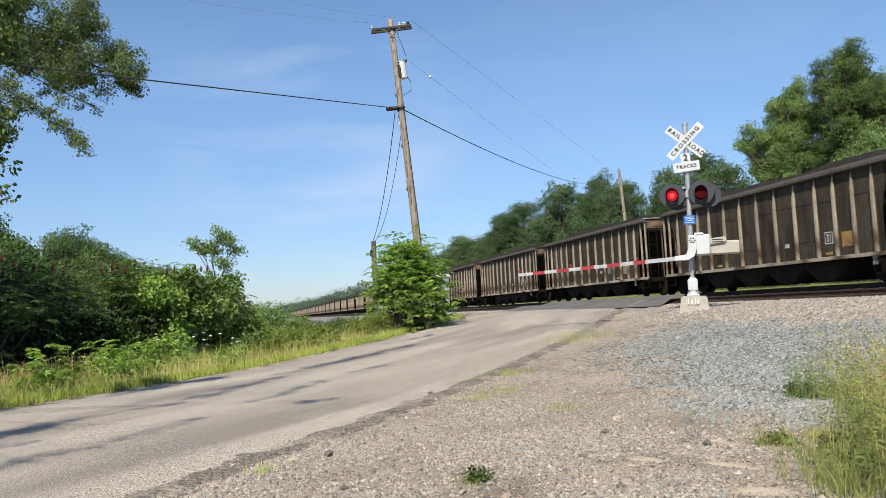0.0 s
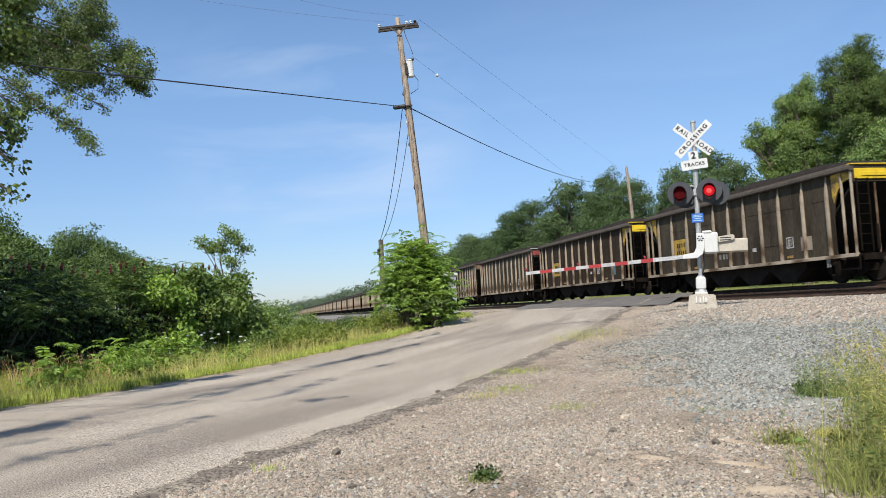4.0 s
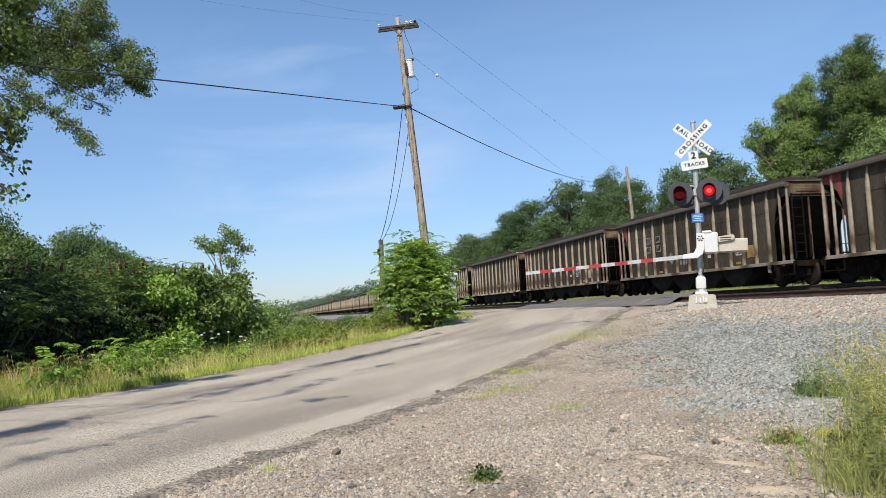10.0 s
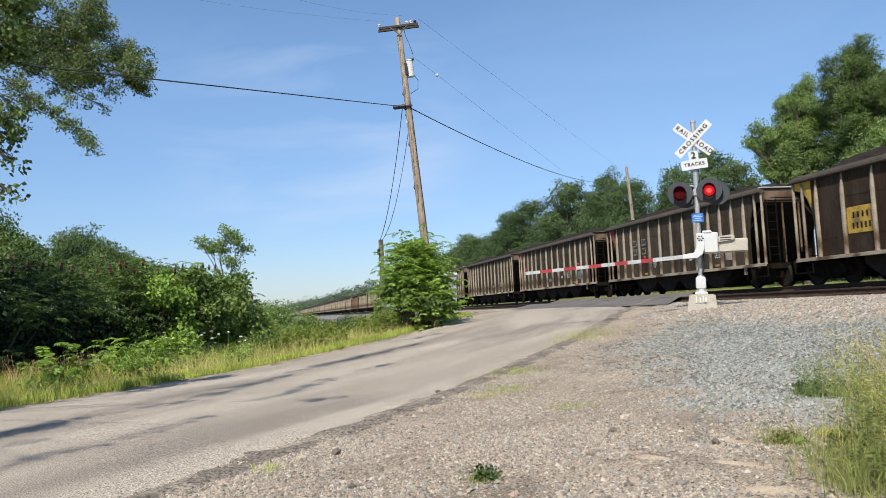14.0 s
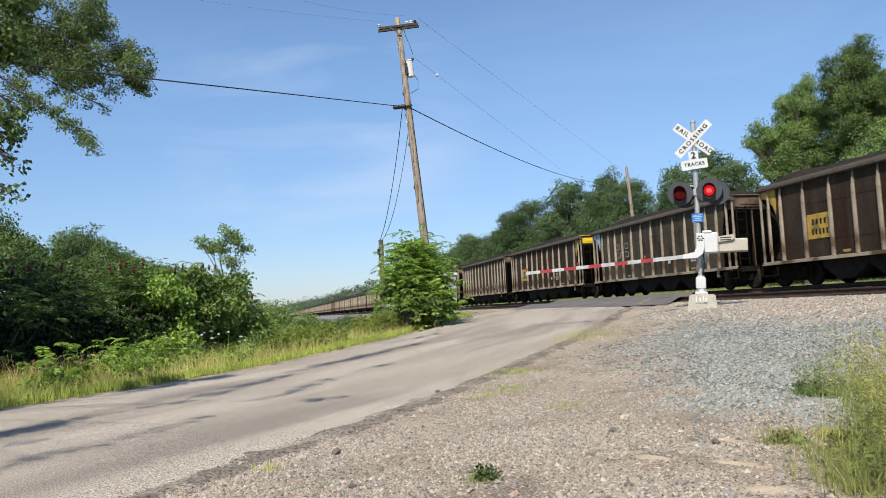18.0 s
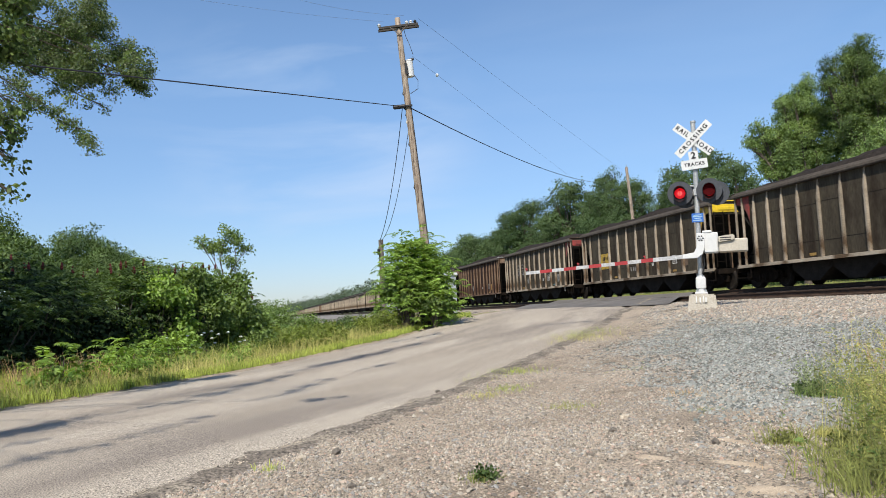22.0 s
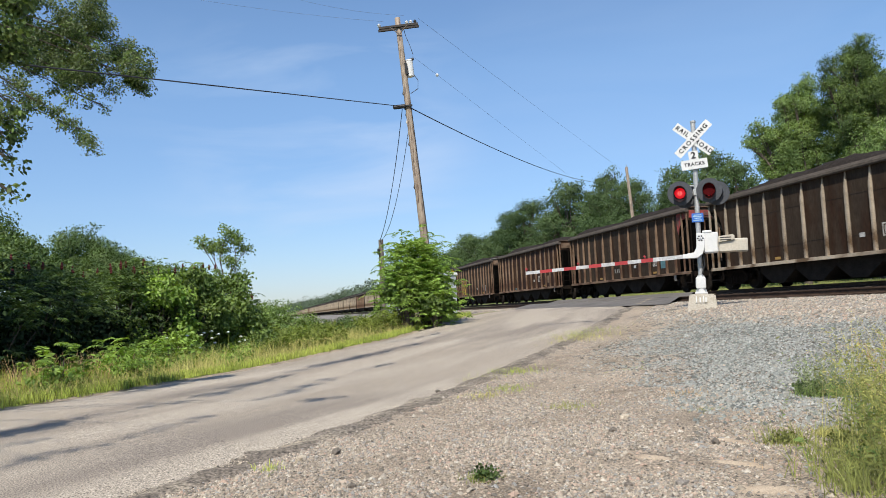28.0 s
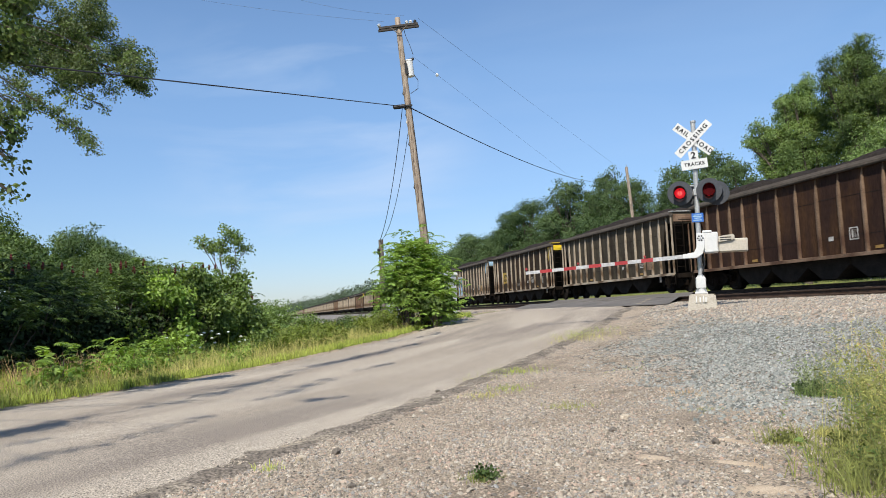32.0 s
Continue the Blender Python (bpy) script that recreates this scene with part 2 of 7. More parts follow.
    wire=mat("wire", (0.02, 0.02, 0.022), (0.035, 0.035, 0.04), 5, 0.6, bump=0),
    pale_wire=mat("pale_wire", (0.10, 0.14, 0.21), (0.14, 0.18, 0.26), 5, 0.6, bump=0),
    porcelain=mat("porcelain", (0.62, 0.62, 0.60), (0.72, 0.72, 0.70), 8, 0.25, bump=0),
    bark=mat("bark", (0.07, 0.055, 0.042), (0.13, 0.105, 0.08), 5, 0.95, fine=25, bump=0.8, stretch=(3, 3, 0.5)),
    leaf_dark=mat("leaf_dark", (0.056, 0.094, 0.028), (0.098, 0.148, 0.044), 0.5, 0.6, fine=9, bump=0, island=0.34, trans=0.28),
    # shade between the leaves is put into this near-black green
    leaf_shade=mat("leaf_shade", (0.016, 0.034, 0.010), (0.032, 0.06, 0.017), 0.5, 0.7, fine=9, bump=0, island=0.4, trans=0.15),
    leaf_mid=mat("leaf_mid", (0.120, 0.188, 0.048), (0.200, 0.275, 0.078), 0.5, 0.6, fine=9, bump=0, island=0.42, trans=0.3),
    leaf_light=mat("leaf_light", (0.185, 0.298, 0.058), (0.275, 0.39, 0.084), 0.7, 0.55, fine=9, bump=0, island=0.4, trans=0.36),
    leaf_wood=mat("leaf_wood", (0.066, 0.112, 0.034), (0.120, 0.180, 0.056), 0.3, 0.6, fine=5, bump=0, island=0.3, trans=0.25),
    leaf_pale=mat("leaf_pale", (0.15, 0.235, 0.075), (0.23, 0.32, 0.11), 0.6, 0.6, fine=9, bump=0, island=0.4, trans=0.3),
    leaf_grey=mat("leaf_grey", (0.105, 0.142, 0.060), (0.200, 0.240, 0.115), 0.7, 0.42, fine=9, bump=0, island=0.6, trans=0.32),
    leaf_far=mat("leaf_far", (0.063, 0.109, 0.042), (0.115, 0.168, 0.067), 0.15, 0.8, fine=3, bump=0, island=0.3, trans=0.25),
    # distance haze is mixed into this greyed leaf colour
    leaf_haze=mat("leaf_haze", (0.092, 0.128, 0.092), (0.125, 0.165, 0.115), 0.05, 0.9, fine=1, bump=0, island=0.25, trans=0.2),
    leaf_yellow=mat("leaf_yellow", (0.15, 0.20, 0.034), (0.21, 0.255, 0.05), 0.7, 0.5, fine=9, bump=0, island=0.3, trans=0.32),
    grass=mat("grass", (0.225, 0.285, 0.048), (0.37, 0.415, 0.09), 0.9, 0.6, fine=6, bump=0, island=0.45, trans=0.36),
    grass_olive=mat("grass_olive", (0.15, 0.17, 0.045), (0.25, 0.26, 0.08), 2.0, 0.65, fine=6, bump=0, island=0.45, trans=0.3),
    grass_dry=mat("grass_dry", (0.30, 0.29, 0.085), (0.44, 0.40, 0.15), 0.9, 0.7, fine=6, bump=0, island=0.4, trans=0.3),
    straw=mat("straw", (0.32, 0.21, 0.105), (0.46, 0.32, 0.175), 0.9, 0.8, fine=6, bump=0, island=0.35, trans=0.2),
    sumac=mat("sumac", (0.075, 0.012, 0.012), (0.12, 0.02, 0.018), 8, 0.9, fine=40, bump=0.5),
    flower=mat("flower", (0.68, 0.68, 0.62), (0.78, 0.78, 0.72), 8, 0.8, bump=0),
    lamp_on=glow("lamp_on", (0.62, 0.008, 0.014), 0.75),
    lamp_core=glow("lamp_core", (1.0, 0.06, 0.05), 1.7),
    lamp_off=mat("lamp_off", (0.050, 0.003, 0.004), (0.070, 0.005, 0.006), 8, 0.8, fine=60, bump=0.1, spec=0.04),
    earth_clod=mat("earth_clod", (0.10, 0.085, 0.07), (0.17, 0.145, 0.12), 10, 0.9, fine=60, bump=0.4, island=0.4, spec=0.2),
    cabinet=mat("cabinet", (0.33, 0.36, 0.36), (0.42, 0.45, 0.45), 3, 0.6, fine=25, bump=0.05, c=(0.25, 0.24, 0.22), c_scale=2),
)


# ---- mesh helpers ----
def part(name, bm, material, parent, label=""):
    """Links a bmesh, or a mesh made before, as one object under a thing or a part."""
    me = bm
    if isinstance(bm, bmesh.types.BMesh):
        me = bpy.data.meshes.new(name)
        bmesh.ops.recalc_face_normals(bm, faces=bm.faces[:])
        bm.to_mesh(me)
        bm.free()
    if not me.materials:
        me.materials.append(M[material])
    ob = new(name, me)
    if me.materials[0] != M[material]:
        ob.material_slots[0].link = "OBJECT"
        ob.material_slots[0].material = M[material]
    ob.parent = parent
    if label:
        ob["label"] = label
    return ob


def thing(name, m, label, category, group="", kind=""):
    e = new(name)
    e.empty_display_size = 0.2
    e.matrix_world = m
    return tagged(e, label, category, group, kind)


def box(bm, x0, x1, y0, y1, z0, z1, bevel=0.0, m=None):
    vs = [bm.verts.new(Vector((x, y, z)) if m is None else m @ Vector((x, y, z))) for x in (x0, x1) for y in (y0, y1) for z in (z0, z1)]
    fs = [bm.faces.new([vs[i] for i in f]) for f in ((0, 1, 3, 2), (4, 6, 7, 5), (0, 4, 5, 1), (2, 3, 7, 6), (0, 2, 6, 4), (1, 5, 7, 3))]
    if bevel:
        es = {e for f in fs for e in f.edges}
        bmesh.ops.bevel(bm, geom=list(es), offset=bevel, segments=1, affect="EDGES")
    return bm


def tube(bm, p0, p1, r0, r1=None, n=10, caps=True):
    """A tapered round bar from p0 to p1."""
    p0, p1, r1 = Vector(p0), Vector(p1), r0 if r1 is None else r1
    q = (p1 - p0).to_track_quat("Z", "Y")
    rings = []
    for p, r in ((p0, r0), (p1, r1)):
        rings.append([bm.verts.new(p + q @ Vector((r * math.cos(2 * math.pi * i / n), r * math.sin(2 * math.pi * i / n), 0))) for i in range(n)])
    for i in range(n):
        bm.faces.new((rings[0][i], rings[0][(i + 1) % n], rings[1][(i + 1) % n], rings[1][i]))
    if caps:
        bm.faces.new(rings[0][::-1])
        bm.faces.new(rings[1])
    return bm


def bent(bm, pts, r, n=6):
    """A round bar along a line of points; r: one radius, or one for each point."""
    pts = [Vector(p) for p in pts]
    last = None
    for i, p in enumerate(pts):
        d = (pts[min(i + 1, len(pts) - 1)] - pts[max(i - 1, 0)]).normalized()
        q = d.to_track_quat("Z", "Y")
        rr = r[i] if isinstance(r, (list, tuple)) else r
        ring = [bm.verts.new(p + q @ Vector((rr * math.cos(2 * math.pi * k / n), rr * math.sin(2 * math.pi * k / n), 0))) for k in range(n)]
        if last:
            for k in range(n):
                bm.faces.new((last[k], last[(k + 1) % n], ring[(k + 1) % n], ring[k]))
        else:
            bm.faces.new(ring[::-1])
        last = ring
    bm.faces.new(last)
    return bm


def plate(bm, pts, axis, lo, hi):
    """A flat outline of (u, v) points given thickness along an axis: 'y' takes (x, z), 'x' takes (y, z), 'z' takes (x, y)."""
    def at(u, v, w):
        return {"y": (u, w, v), "x": (w, u, v), "z": (u, v, w)}[axis]
    a = [bm.verts.new(at(u, v, lo)) for u, v in pts]
    b = [bm.verts.new(at(u, v, hi)) for u, v in pts]
    bm.faces.new(a)
    bm.faces.new(b[::-1])
    for i in range(len(pts)):
        j = (i + 1) % len(pts)
        bm.faces.new((a[i], b[i], b[j], a[j]))
    return bm


def np_mesh(name, verts, quads, material, normals=None, flat=False):
    """A mesh from arrays: verts (n, 3), quads (m, 4); normals: one for each vertex."""
    me = bpy.data.meshes.new(name)
    me.vertices.add(len(verts))
    me.vertices.foreach_set("co", np.asarray(verts, np.float32).ravel())
    me.loops.add(quads.size)
    me.loops.foreach_set("vertex_index", quads.astype(np.int32).ravel())
    me.polygons.add(len(quads))
    me.polygons.foreach_set("loop_start", np.arange(len(quads), dtype=np.int32) * quads.shape[1])
    me.update(calc_edges=True)
    if flat:
        me.polygons.foreach_set("use_smooth", np.zeros(len(quads), bool))
    if normals is not None:
        me.normals_split_custom_set_from_vertices(np.asarray(normals, np.float32))
    me.materials.append(M[material])
    return me


def smooth(ob):
    ob.data.polygons.foreach_set("use_smooth", [True] * len(ob.data.polygons))
    return ob


# ---- the lie of the land ----
V_Z = ((-3.0, -1.52), (-1.5, -1.49), (-1.33, -1.47), (-1.15, -1.43), (-1.045, -1.36), (-0.935, -1.235), (-0.78, -1.085), (-0.478, -0.57), (-0.30, -0.46), (2.0, -0.44))
S_Z = ((-14, -1.45), (-11.6, -0.95), (-9.2, -0.56), (-7.6, -0.46), (-6.9, -0.44))
B_Z = ((-6.9, -0.44), (-6.6, -0.42), (-2.7, -0.42), (-1.9, -0.21), (1.9, -0.21), (3.0, -0.55), (5.5, -0.45), (10, -0.05), (16, 0.30), (60, 0.6), (3000, 1.0))


def land(x, y):
    x, y = np.asarray(x, float), np.asarray(y, float)
    v = 0.0467 * y - 0.02 * np.clip(x, -35, 40)
    a = np.interp(v, *zip(*V_Z))
    b = np.interp(y, *zip(*S_Z), left=-9)
    low = np.minimum(np.maximum(a, b), -0.44)
    c = 0.574 * x + 0.819 * y
    low = low - 0.55 * np.clip((-13.8 - c) / 2.5, 0, 1) * np.clip((-10.0 - y) / 2.5, 0, 1)
    return np.where(y < -6.9, low, np.interp(y, *zip(*B_Z)))


def soil(x, y):
    """The land with the small humps and hollows of the bare ground beside the road."""
    x, y = np.asarray(x, float), np.asarray(y, float)
    rng = np.random.default_rng(3)
    bumps = np.zeros(np.broadcast(x, y).shape)
    for k in range(46):
        fx, fy, ph = rng.normal(0, 2.0), rng.normal(0, 2.0), rng.uniform(0, 6.28)
        bumps = bumps + np.sin(fx * x + fy * y + ph) * 0.009 / (0.6 + 0.5 * math.hypot(fx, fy))
    c = 0.574 * x + 0.819 * y
    fade = np.clip((c + 5.6) / 1.0, 0, 1) * np.clip((-8.5 - y) / 1.5, 0, 1)
    return land(x, y) + bumps * fade


def land1(x, y):
    return float(land(x, y))

# ---- ground, road and tracks ----
ROAD_U, ROAD_N = (-0.819, 0.574), (0.574, 0.819)
ROAD_L, ROAD_R = -13.3, -6.1


def stepped(*spans):
    out = []
    for a, b, s in spans:
        out += list(np.arange(a, b, s))
    return np.array(out + [spans[-1][1]])


def wob(x, y):
    return 0.45 * np.sin(1.1 * x + 0.6 * y) + 0.3 * np.sin(2.7 * x - 1.9 * y + 1) + 0.2 * np.sin(5.1 * y + 3.3 * x)


def greyness(x, y, c):
    """How far the blue-grey stone covers the earth, 0 to 1."""
    w = wob(x, y)
    a = np.clip((y + 16.4 - 0.8 * w) / 2.6, 0, 1) * np.clip((-9.9 - y + 0.4 * w) / 0.9, 0, 1) * np.clip((c + 5.0 - 0.6 * w) / 2.4, 0, 1)
    return a


def is_grey(x, y, c):
    spot = np.random.default_rng(9).uniform(0.08, 1.12, np.shape(x))
    return greyness(x, y, c) > spot


def patchy(x, y):
    """Bare trodden earth (0) and pebbly ground (1)."""
    return np.clip(0.62 + 0.6 * np.sin(0.9 * x - 1.7 * y + 0.6) * np.sin(1.3 * x + 0.8 * y) + 0.35 * np.sin(3.1 * x + 2.2 * y) - 0.75 * np.exp(-((x - 20.7) ** 2 + (y + 17.75) ** 2) / 0.10) - 0.9 * np.exp(-((x - 20.52) ** 2 + (y + 17.68) ** 2) / 0.05) - 0.7 * np.exp(-((x - 20.95) ** 2 + (y + 17.2) ** 2) / 0.09) - 0.7 * np.exp(-((x - 21.65) ** 2 + (y + 17.5) ** 2) / 0.12), 0.05, 1)


def ground_sheet():
    xs = stepped((-3000, -800, 400), (-800, -200, 60), (-200, -60, 10), (-60, -20, 2), (-20, 4, 0.5), (4, 27, 0.16), (27, 60, 3), (60, 200, 20), (200, 3000, 400))
    ys = stepped((-3000, -200, 400), (-200, -60, 20), (-60, -30, 3), (-30, -22, 0.5), (-22, -9, 0.16), (-9, 4, 0.3), (4, 30, 3), (30, 200, 20), (200, 3000, 400))
    X, Y = np.meshgrid(xs, ys, indexing="ij")
    Z = np.where((np.abs(X) < 60) & (np.abs(Y) < 60), soil(X, Y), land(X, Y))
    c = ROAD_N[0] * X + ROAD_N[1] * Y
    under_road = (c > ROAD_L + 0.15) & (c < ROAD_R - 0.15)
    Z = np.where(under_road, Z - 0.12, Z)
    nx, ny = len(xs), len(ys)
    idx = np.arange(nx * ny).reshape(nx, ny)
    quads = np.stack([idx[:-1, :-1], idx[1:, :-1], idx[1:, 1:], idx[:-1, 1:]], -1).reshape(-1, 4)
    me = np_mesh("ground", np.stack([X, Y, Z], -1).reshape(-1, 3), quads, "ground")
    me.materials.append(M["verge"])
    me.materials.append(M["ballast"])
    me.materials.append(M["grey_ground"])
    cx, cy = (X[:-1, :-1] + X[1:, 1:]) / 2, (Y[:-1, :-1] + Y[1:, 1:]) / 2
    cc = ROAD_N[0] * cx + ROAD_N[1] * cy
    kind = np.where((cc < ROAD_L - 0.1) | (cy > 4.5) | (cy < -30) | (cx > 60), 1, 0)
    kind = np.where((cy > -7.6) & (cy <= 4.5), 2, kind)
    kind = np.where((cc < ROAD_L - 0.6) & (cy > -13.2 - 0.06 * np.clip(-8 - cx, 0, 40)) & (cy < -7.5), 2, kind)
    dith = np.random.default_rng(4).normal(0, 0.35, cx.shape)
    kind = np.where(is_grey(cx, cy + dith, cc + dith) & (cx < 40), 3, kind)
    me.polygons.foreach_set("material_index", kind.astype(np.int32).ravel())
    ob = new("ground", me)
    tagged(ob, "gravel, bare earth and green verge on rising ground", "ground", kind="structure")
    smooth(ob)


def road_at(s, c, lift=0.0):
    x, y = s * ROAD_U[0] + c * ROAD_N[0], s * ROAD_U[1] + c * ROAD_N[1]
    return x, y, land1(x, y) + lift


def road_strip(name, s0, s1, ds, cs, lift, material, label, wave=0.0, rough=False):
    ss = np.arange(s0, s1 + ds, ds)
    verts, rng = [], random.Random(5)
    side = [0.0, 0.0]
    for s in ss:
        side = [0.8 * side[i] + rng.gauss(0, 0.03) for i in (0, 1)]
        for i, c in enumerate(cs):
            off = side[0] * wave if i == 0 else side[1] * wave if i == len(cs) - 1 else 0
            low = 0.10 if i in (0, len(cs) - 1) else 0
            x, y, z = road_at(s, c + off, lift)
            if y > -7.4:
                z = crossing_z(y) - 0.02
            if rough:
                f = 1 - abs(2 * i / (len(cs) - 1) - 1)
                lump = noise.noise(Vector((x * 2.1, y * 2.1, 0))) * 0.07 + noise.noise(Vector((x * 7, y * 7, 3))) * 0.035
                low = 0.05 - 0.085 * f - lump * 0.55
            verts.append((x, y, z - low))
    n = len(cs)
    quads = np.array([(i * n + j, i * n + j + 1, (i + 1) * n + j + 1, (i + 1) * n + j) for i in range(len(ss) - 1) for j in range(n - 1)])
    ob = new(name, np_mesh(name, np.array(verts), quads, material))
    smooth(ob)
    return tagged(ob, label, "road", kind="structure")


def crossing_z(y):
    return float(np.interp(y, (-9.5, -7.4, -5.5, -3.0, -1.6, 1.6, 4.0, 9.0), (-0.56, -0.40, -0.205, -0.19, -0.012, -0.012, -0.30, -0.62)))


def crossing():
    verts, quads = [], []
    ys = np.arange(-7.9, 4.6, 0.35)
    cs = np.linspace(-14.6, -4.7, 12)
    for y in ys:
        for c in cs:
            x = (c - ROAD_N[1] * y) / ROAD_N[0]
            verts.append((x, y, crossing_z(y) + 0.004 * math.sin(3 * x + 5 * y)))
    n = len(cs)
    for i in range(len(ys) - 1):
        for j in range(n - 1):
            mid = (ys[i] + ys[i + 1]) / 2
            if min(abs(mid - r) for r in (-5.02, -3.58, -0.72, 0.72)) < 0.16:
                continue
            quads.append((i * n + j, i * n + j + 1, (i + 1) * n + j + 1, (i + 1) * n + j))
    ob = new("crossing", np_mesh("crossing", np.array(verts), np.array(quads), "dark_asphalt"))
    tagged(ob, "dark asphalt level crossing laid between the rails", "level crossing", kind="structure")


def rail_mesh(x0, x1):
    prof = [(-0.07, -0.17), (0.07, -0.17), (0.07, -0.155), (0.012, -0.13), (0.012, -0.05), (0.036, -0.04), (0.036, -0.006), (0.028, 0), (-0.028, 0), (-0.036, -0.006), (-0.036, -0.04), (-0.012, -0.05), (-0.012, -0.13), (-0.07, -0.155)]
    bm = bmesh.new()
    xs = [x0, -300, -100, -40, 0, x1]
    rings = [[bm.verts.new((x, u, v)) for u, v in prof] for x in xs]
    for a, b in zip(rings, rings[1:]):
        for i in range(len(prof)):
            j = (i + 1) % len(prof)
            f = bm.faces.new((a[i], a[j], b[j], b[i]))
            f.material_index = 1 if i == 7 else 0
    bm.faces.new(rings[0])
    bm.faces.new(rings[-1][::-1])
    me = bpy.data.meshes.new("rail")
    bmesh.ops.recalc_face_normals(bm, faces=bm.faces[:])
    bm.to_mesh(me)
    bm.free()
    me.materials.append(M["rail"])
    me.materials.append(M["rail_head"])
    return me


def track(y, z, label, x_from, x_to):
    t = thing("track", pose(0, y, z), label, "railway track", "the two tracks", "structure")
    me = rail_mesh(-900, 90)
    for side in (-0.753, 0.753):
        r = new("rail", me)
        r.parent, r.location = t, (0, side, 0)
    tie = bmesh.new()
    box(tie, -0.115, 0.115, -1.3, 1.3, -0.34, -0.172, 0.012)
    first = part("tie", tie, "tie", t)
    spike = bmesh.new()
    for s in (-0.753, 0.753):
        box(spike, -0.09, 0.09, s - 0.18, s + 0.18, -0.172, -0.158)
    plate_me = part("tie_plate", spike, "rail", first)
    n = 0
    x = x_from
    while x < x_to:
        if n:
            o = new("tie", first.data)
            o.parent = t
            p = new("tie_plate", plate_me.data)
            p.parent = o
        else:
            o = first
        o.location = (x, random.uniform(-0.05, 0.05), random.uniform(-0.012, 0.012))
        o.rotation_euler = (0, 0, random.uniform(-0.02, 0.02))
        x += 0.533
        n += 1


def stone_field(name, material, n, place, size, label, parent=None):
    """n loose stones; place(rng, n) gives x and y, size(rng, n) the radii."""
    rng = np.random.default_rng(len(name) + n)
    x, y = place(rng, n)
    n = len(x)
    r = size(rng, n)
    ring = np.arange(5) * 2 * math.pi / 5
    base = np.concatenate([np.stack([np.cos(ring), np.sin(ring), np.full(5, -0.15)], 1), [[0, 0, 0.62]]])
    v = base[None] * r[:, None, None] * rng.uniform(0.62, 1.3, (n, 6, 1)) + rng.normal(0, 0.16, (n, 6, 3)) * r[:, None, None]
    a = rng.uniform(0, 6.283, n)
    ca, sa = np.cos(a)[:, None], np.sin(a)[:, None]
    vx, vy = v[..., 0] * ca - v[..., 1] * sa, v[..., 0] * sa + v[..., 1] * ca
    v = np.stack([vx + x[:, None], vy + y[:, None], v[..., 2] + (soil(x, y) + 0.12 * r)[:, None]], -1)
    tri = np.array([(k, (k + 1) % 5, 5) for k in range(5)])
    faces = (tri[None] + 6 * np.arange(n)[:, None, None]).reshape(-1, 3)
    ob = new(name, np_mesh(name, v.reshape(-1, 3), faces, material, flat=True))
    tagged(ob, label, "gravel", kind="stuff")


def sand_patch(x, y, rx, ry, turn, seed):
    """A thin lens of pale sand lying on the ground, uneven at its rim."""
    rng = np.random.default_rng(seed)
    n, rings = 40, (0.0, 0.35, 0.62, 0.82, 1.0)
    wobble = 1 + sum(rng.normal(0, 0.16 / k) * np.cos(k * np.arange(n) * 2 * math.pi / n + rng.uniform(0, 6)) for k in (1, 2, 3, 5, 8))
    ca, sa = math.cos(radians(turn)), math.sin(radians(turn))
    v = []
    for f in rings:
        a = np.arange(n) * 2 * math.pi / n
        u, w = rx * f * np.cos(a) * wobble, ry * f * np.sin(a) * wobble
        px, py = x + u * ca - w * sa, y + u * sa + w * ca
        v.append(np.stack([px, py, soil(px, py) + 0.012 * (1 - f ** 2) - 0.004 * f], 1))
    q = np.array([(i * n + k, i * n + (k + 1) % n, (i + 1) * n + (k + 1) % n, (i + 1) * n + k) for i in range(len(rings) - 1) for k in range(n)])
    ob = new("sand_patch", np_mesh("sand_patch", np.concatenate(v), q, "sand"))
    tagged(smooth(ob), "bare patch of pale sandy earth in the gravel", "sand", kind="stuff")


def polar(r0, r1, a0, a1, test):
    """Places thick near the camera's stand and thinner away from it, between two bearings (degrees from -x towards +y)."""
    def place(rng, n):
        xs, ys = [], []
        while sum(map(len, xs)) < n:
            r = r0 * (r1 / r0) ** rng.uniform(0, 1, n)
            a = np.radians(rng.uniform(a0, a1, n))
            x, y = EYE[0] - r * np.cos(a), EYE[1] + r * np.sin(a)
            k = test(x, y, ROAD_N[0] * x + ROAD_N[1] * y)
            xs.append(x[k])
            ys.append(y[k])
        return np.concatenate(xs)[:n], np.concatenate(ys)[:n]
    return place


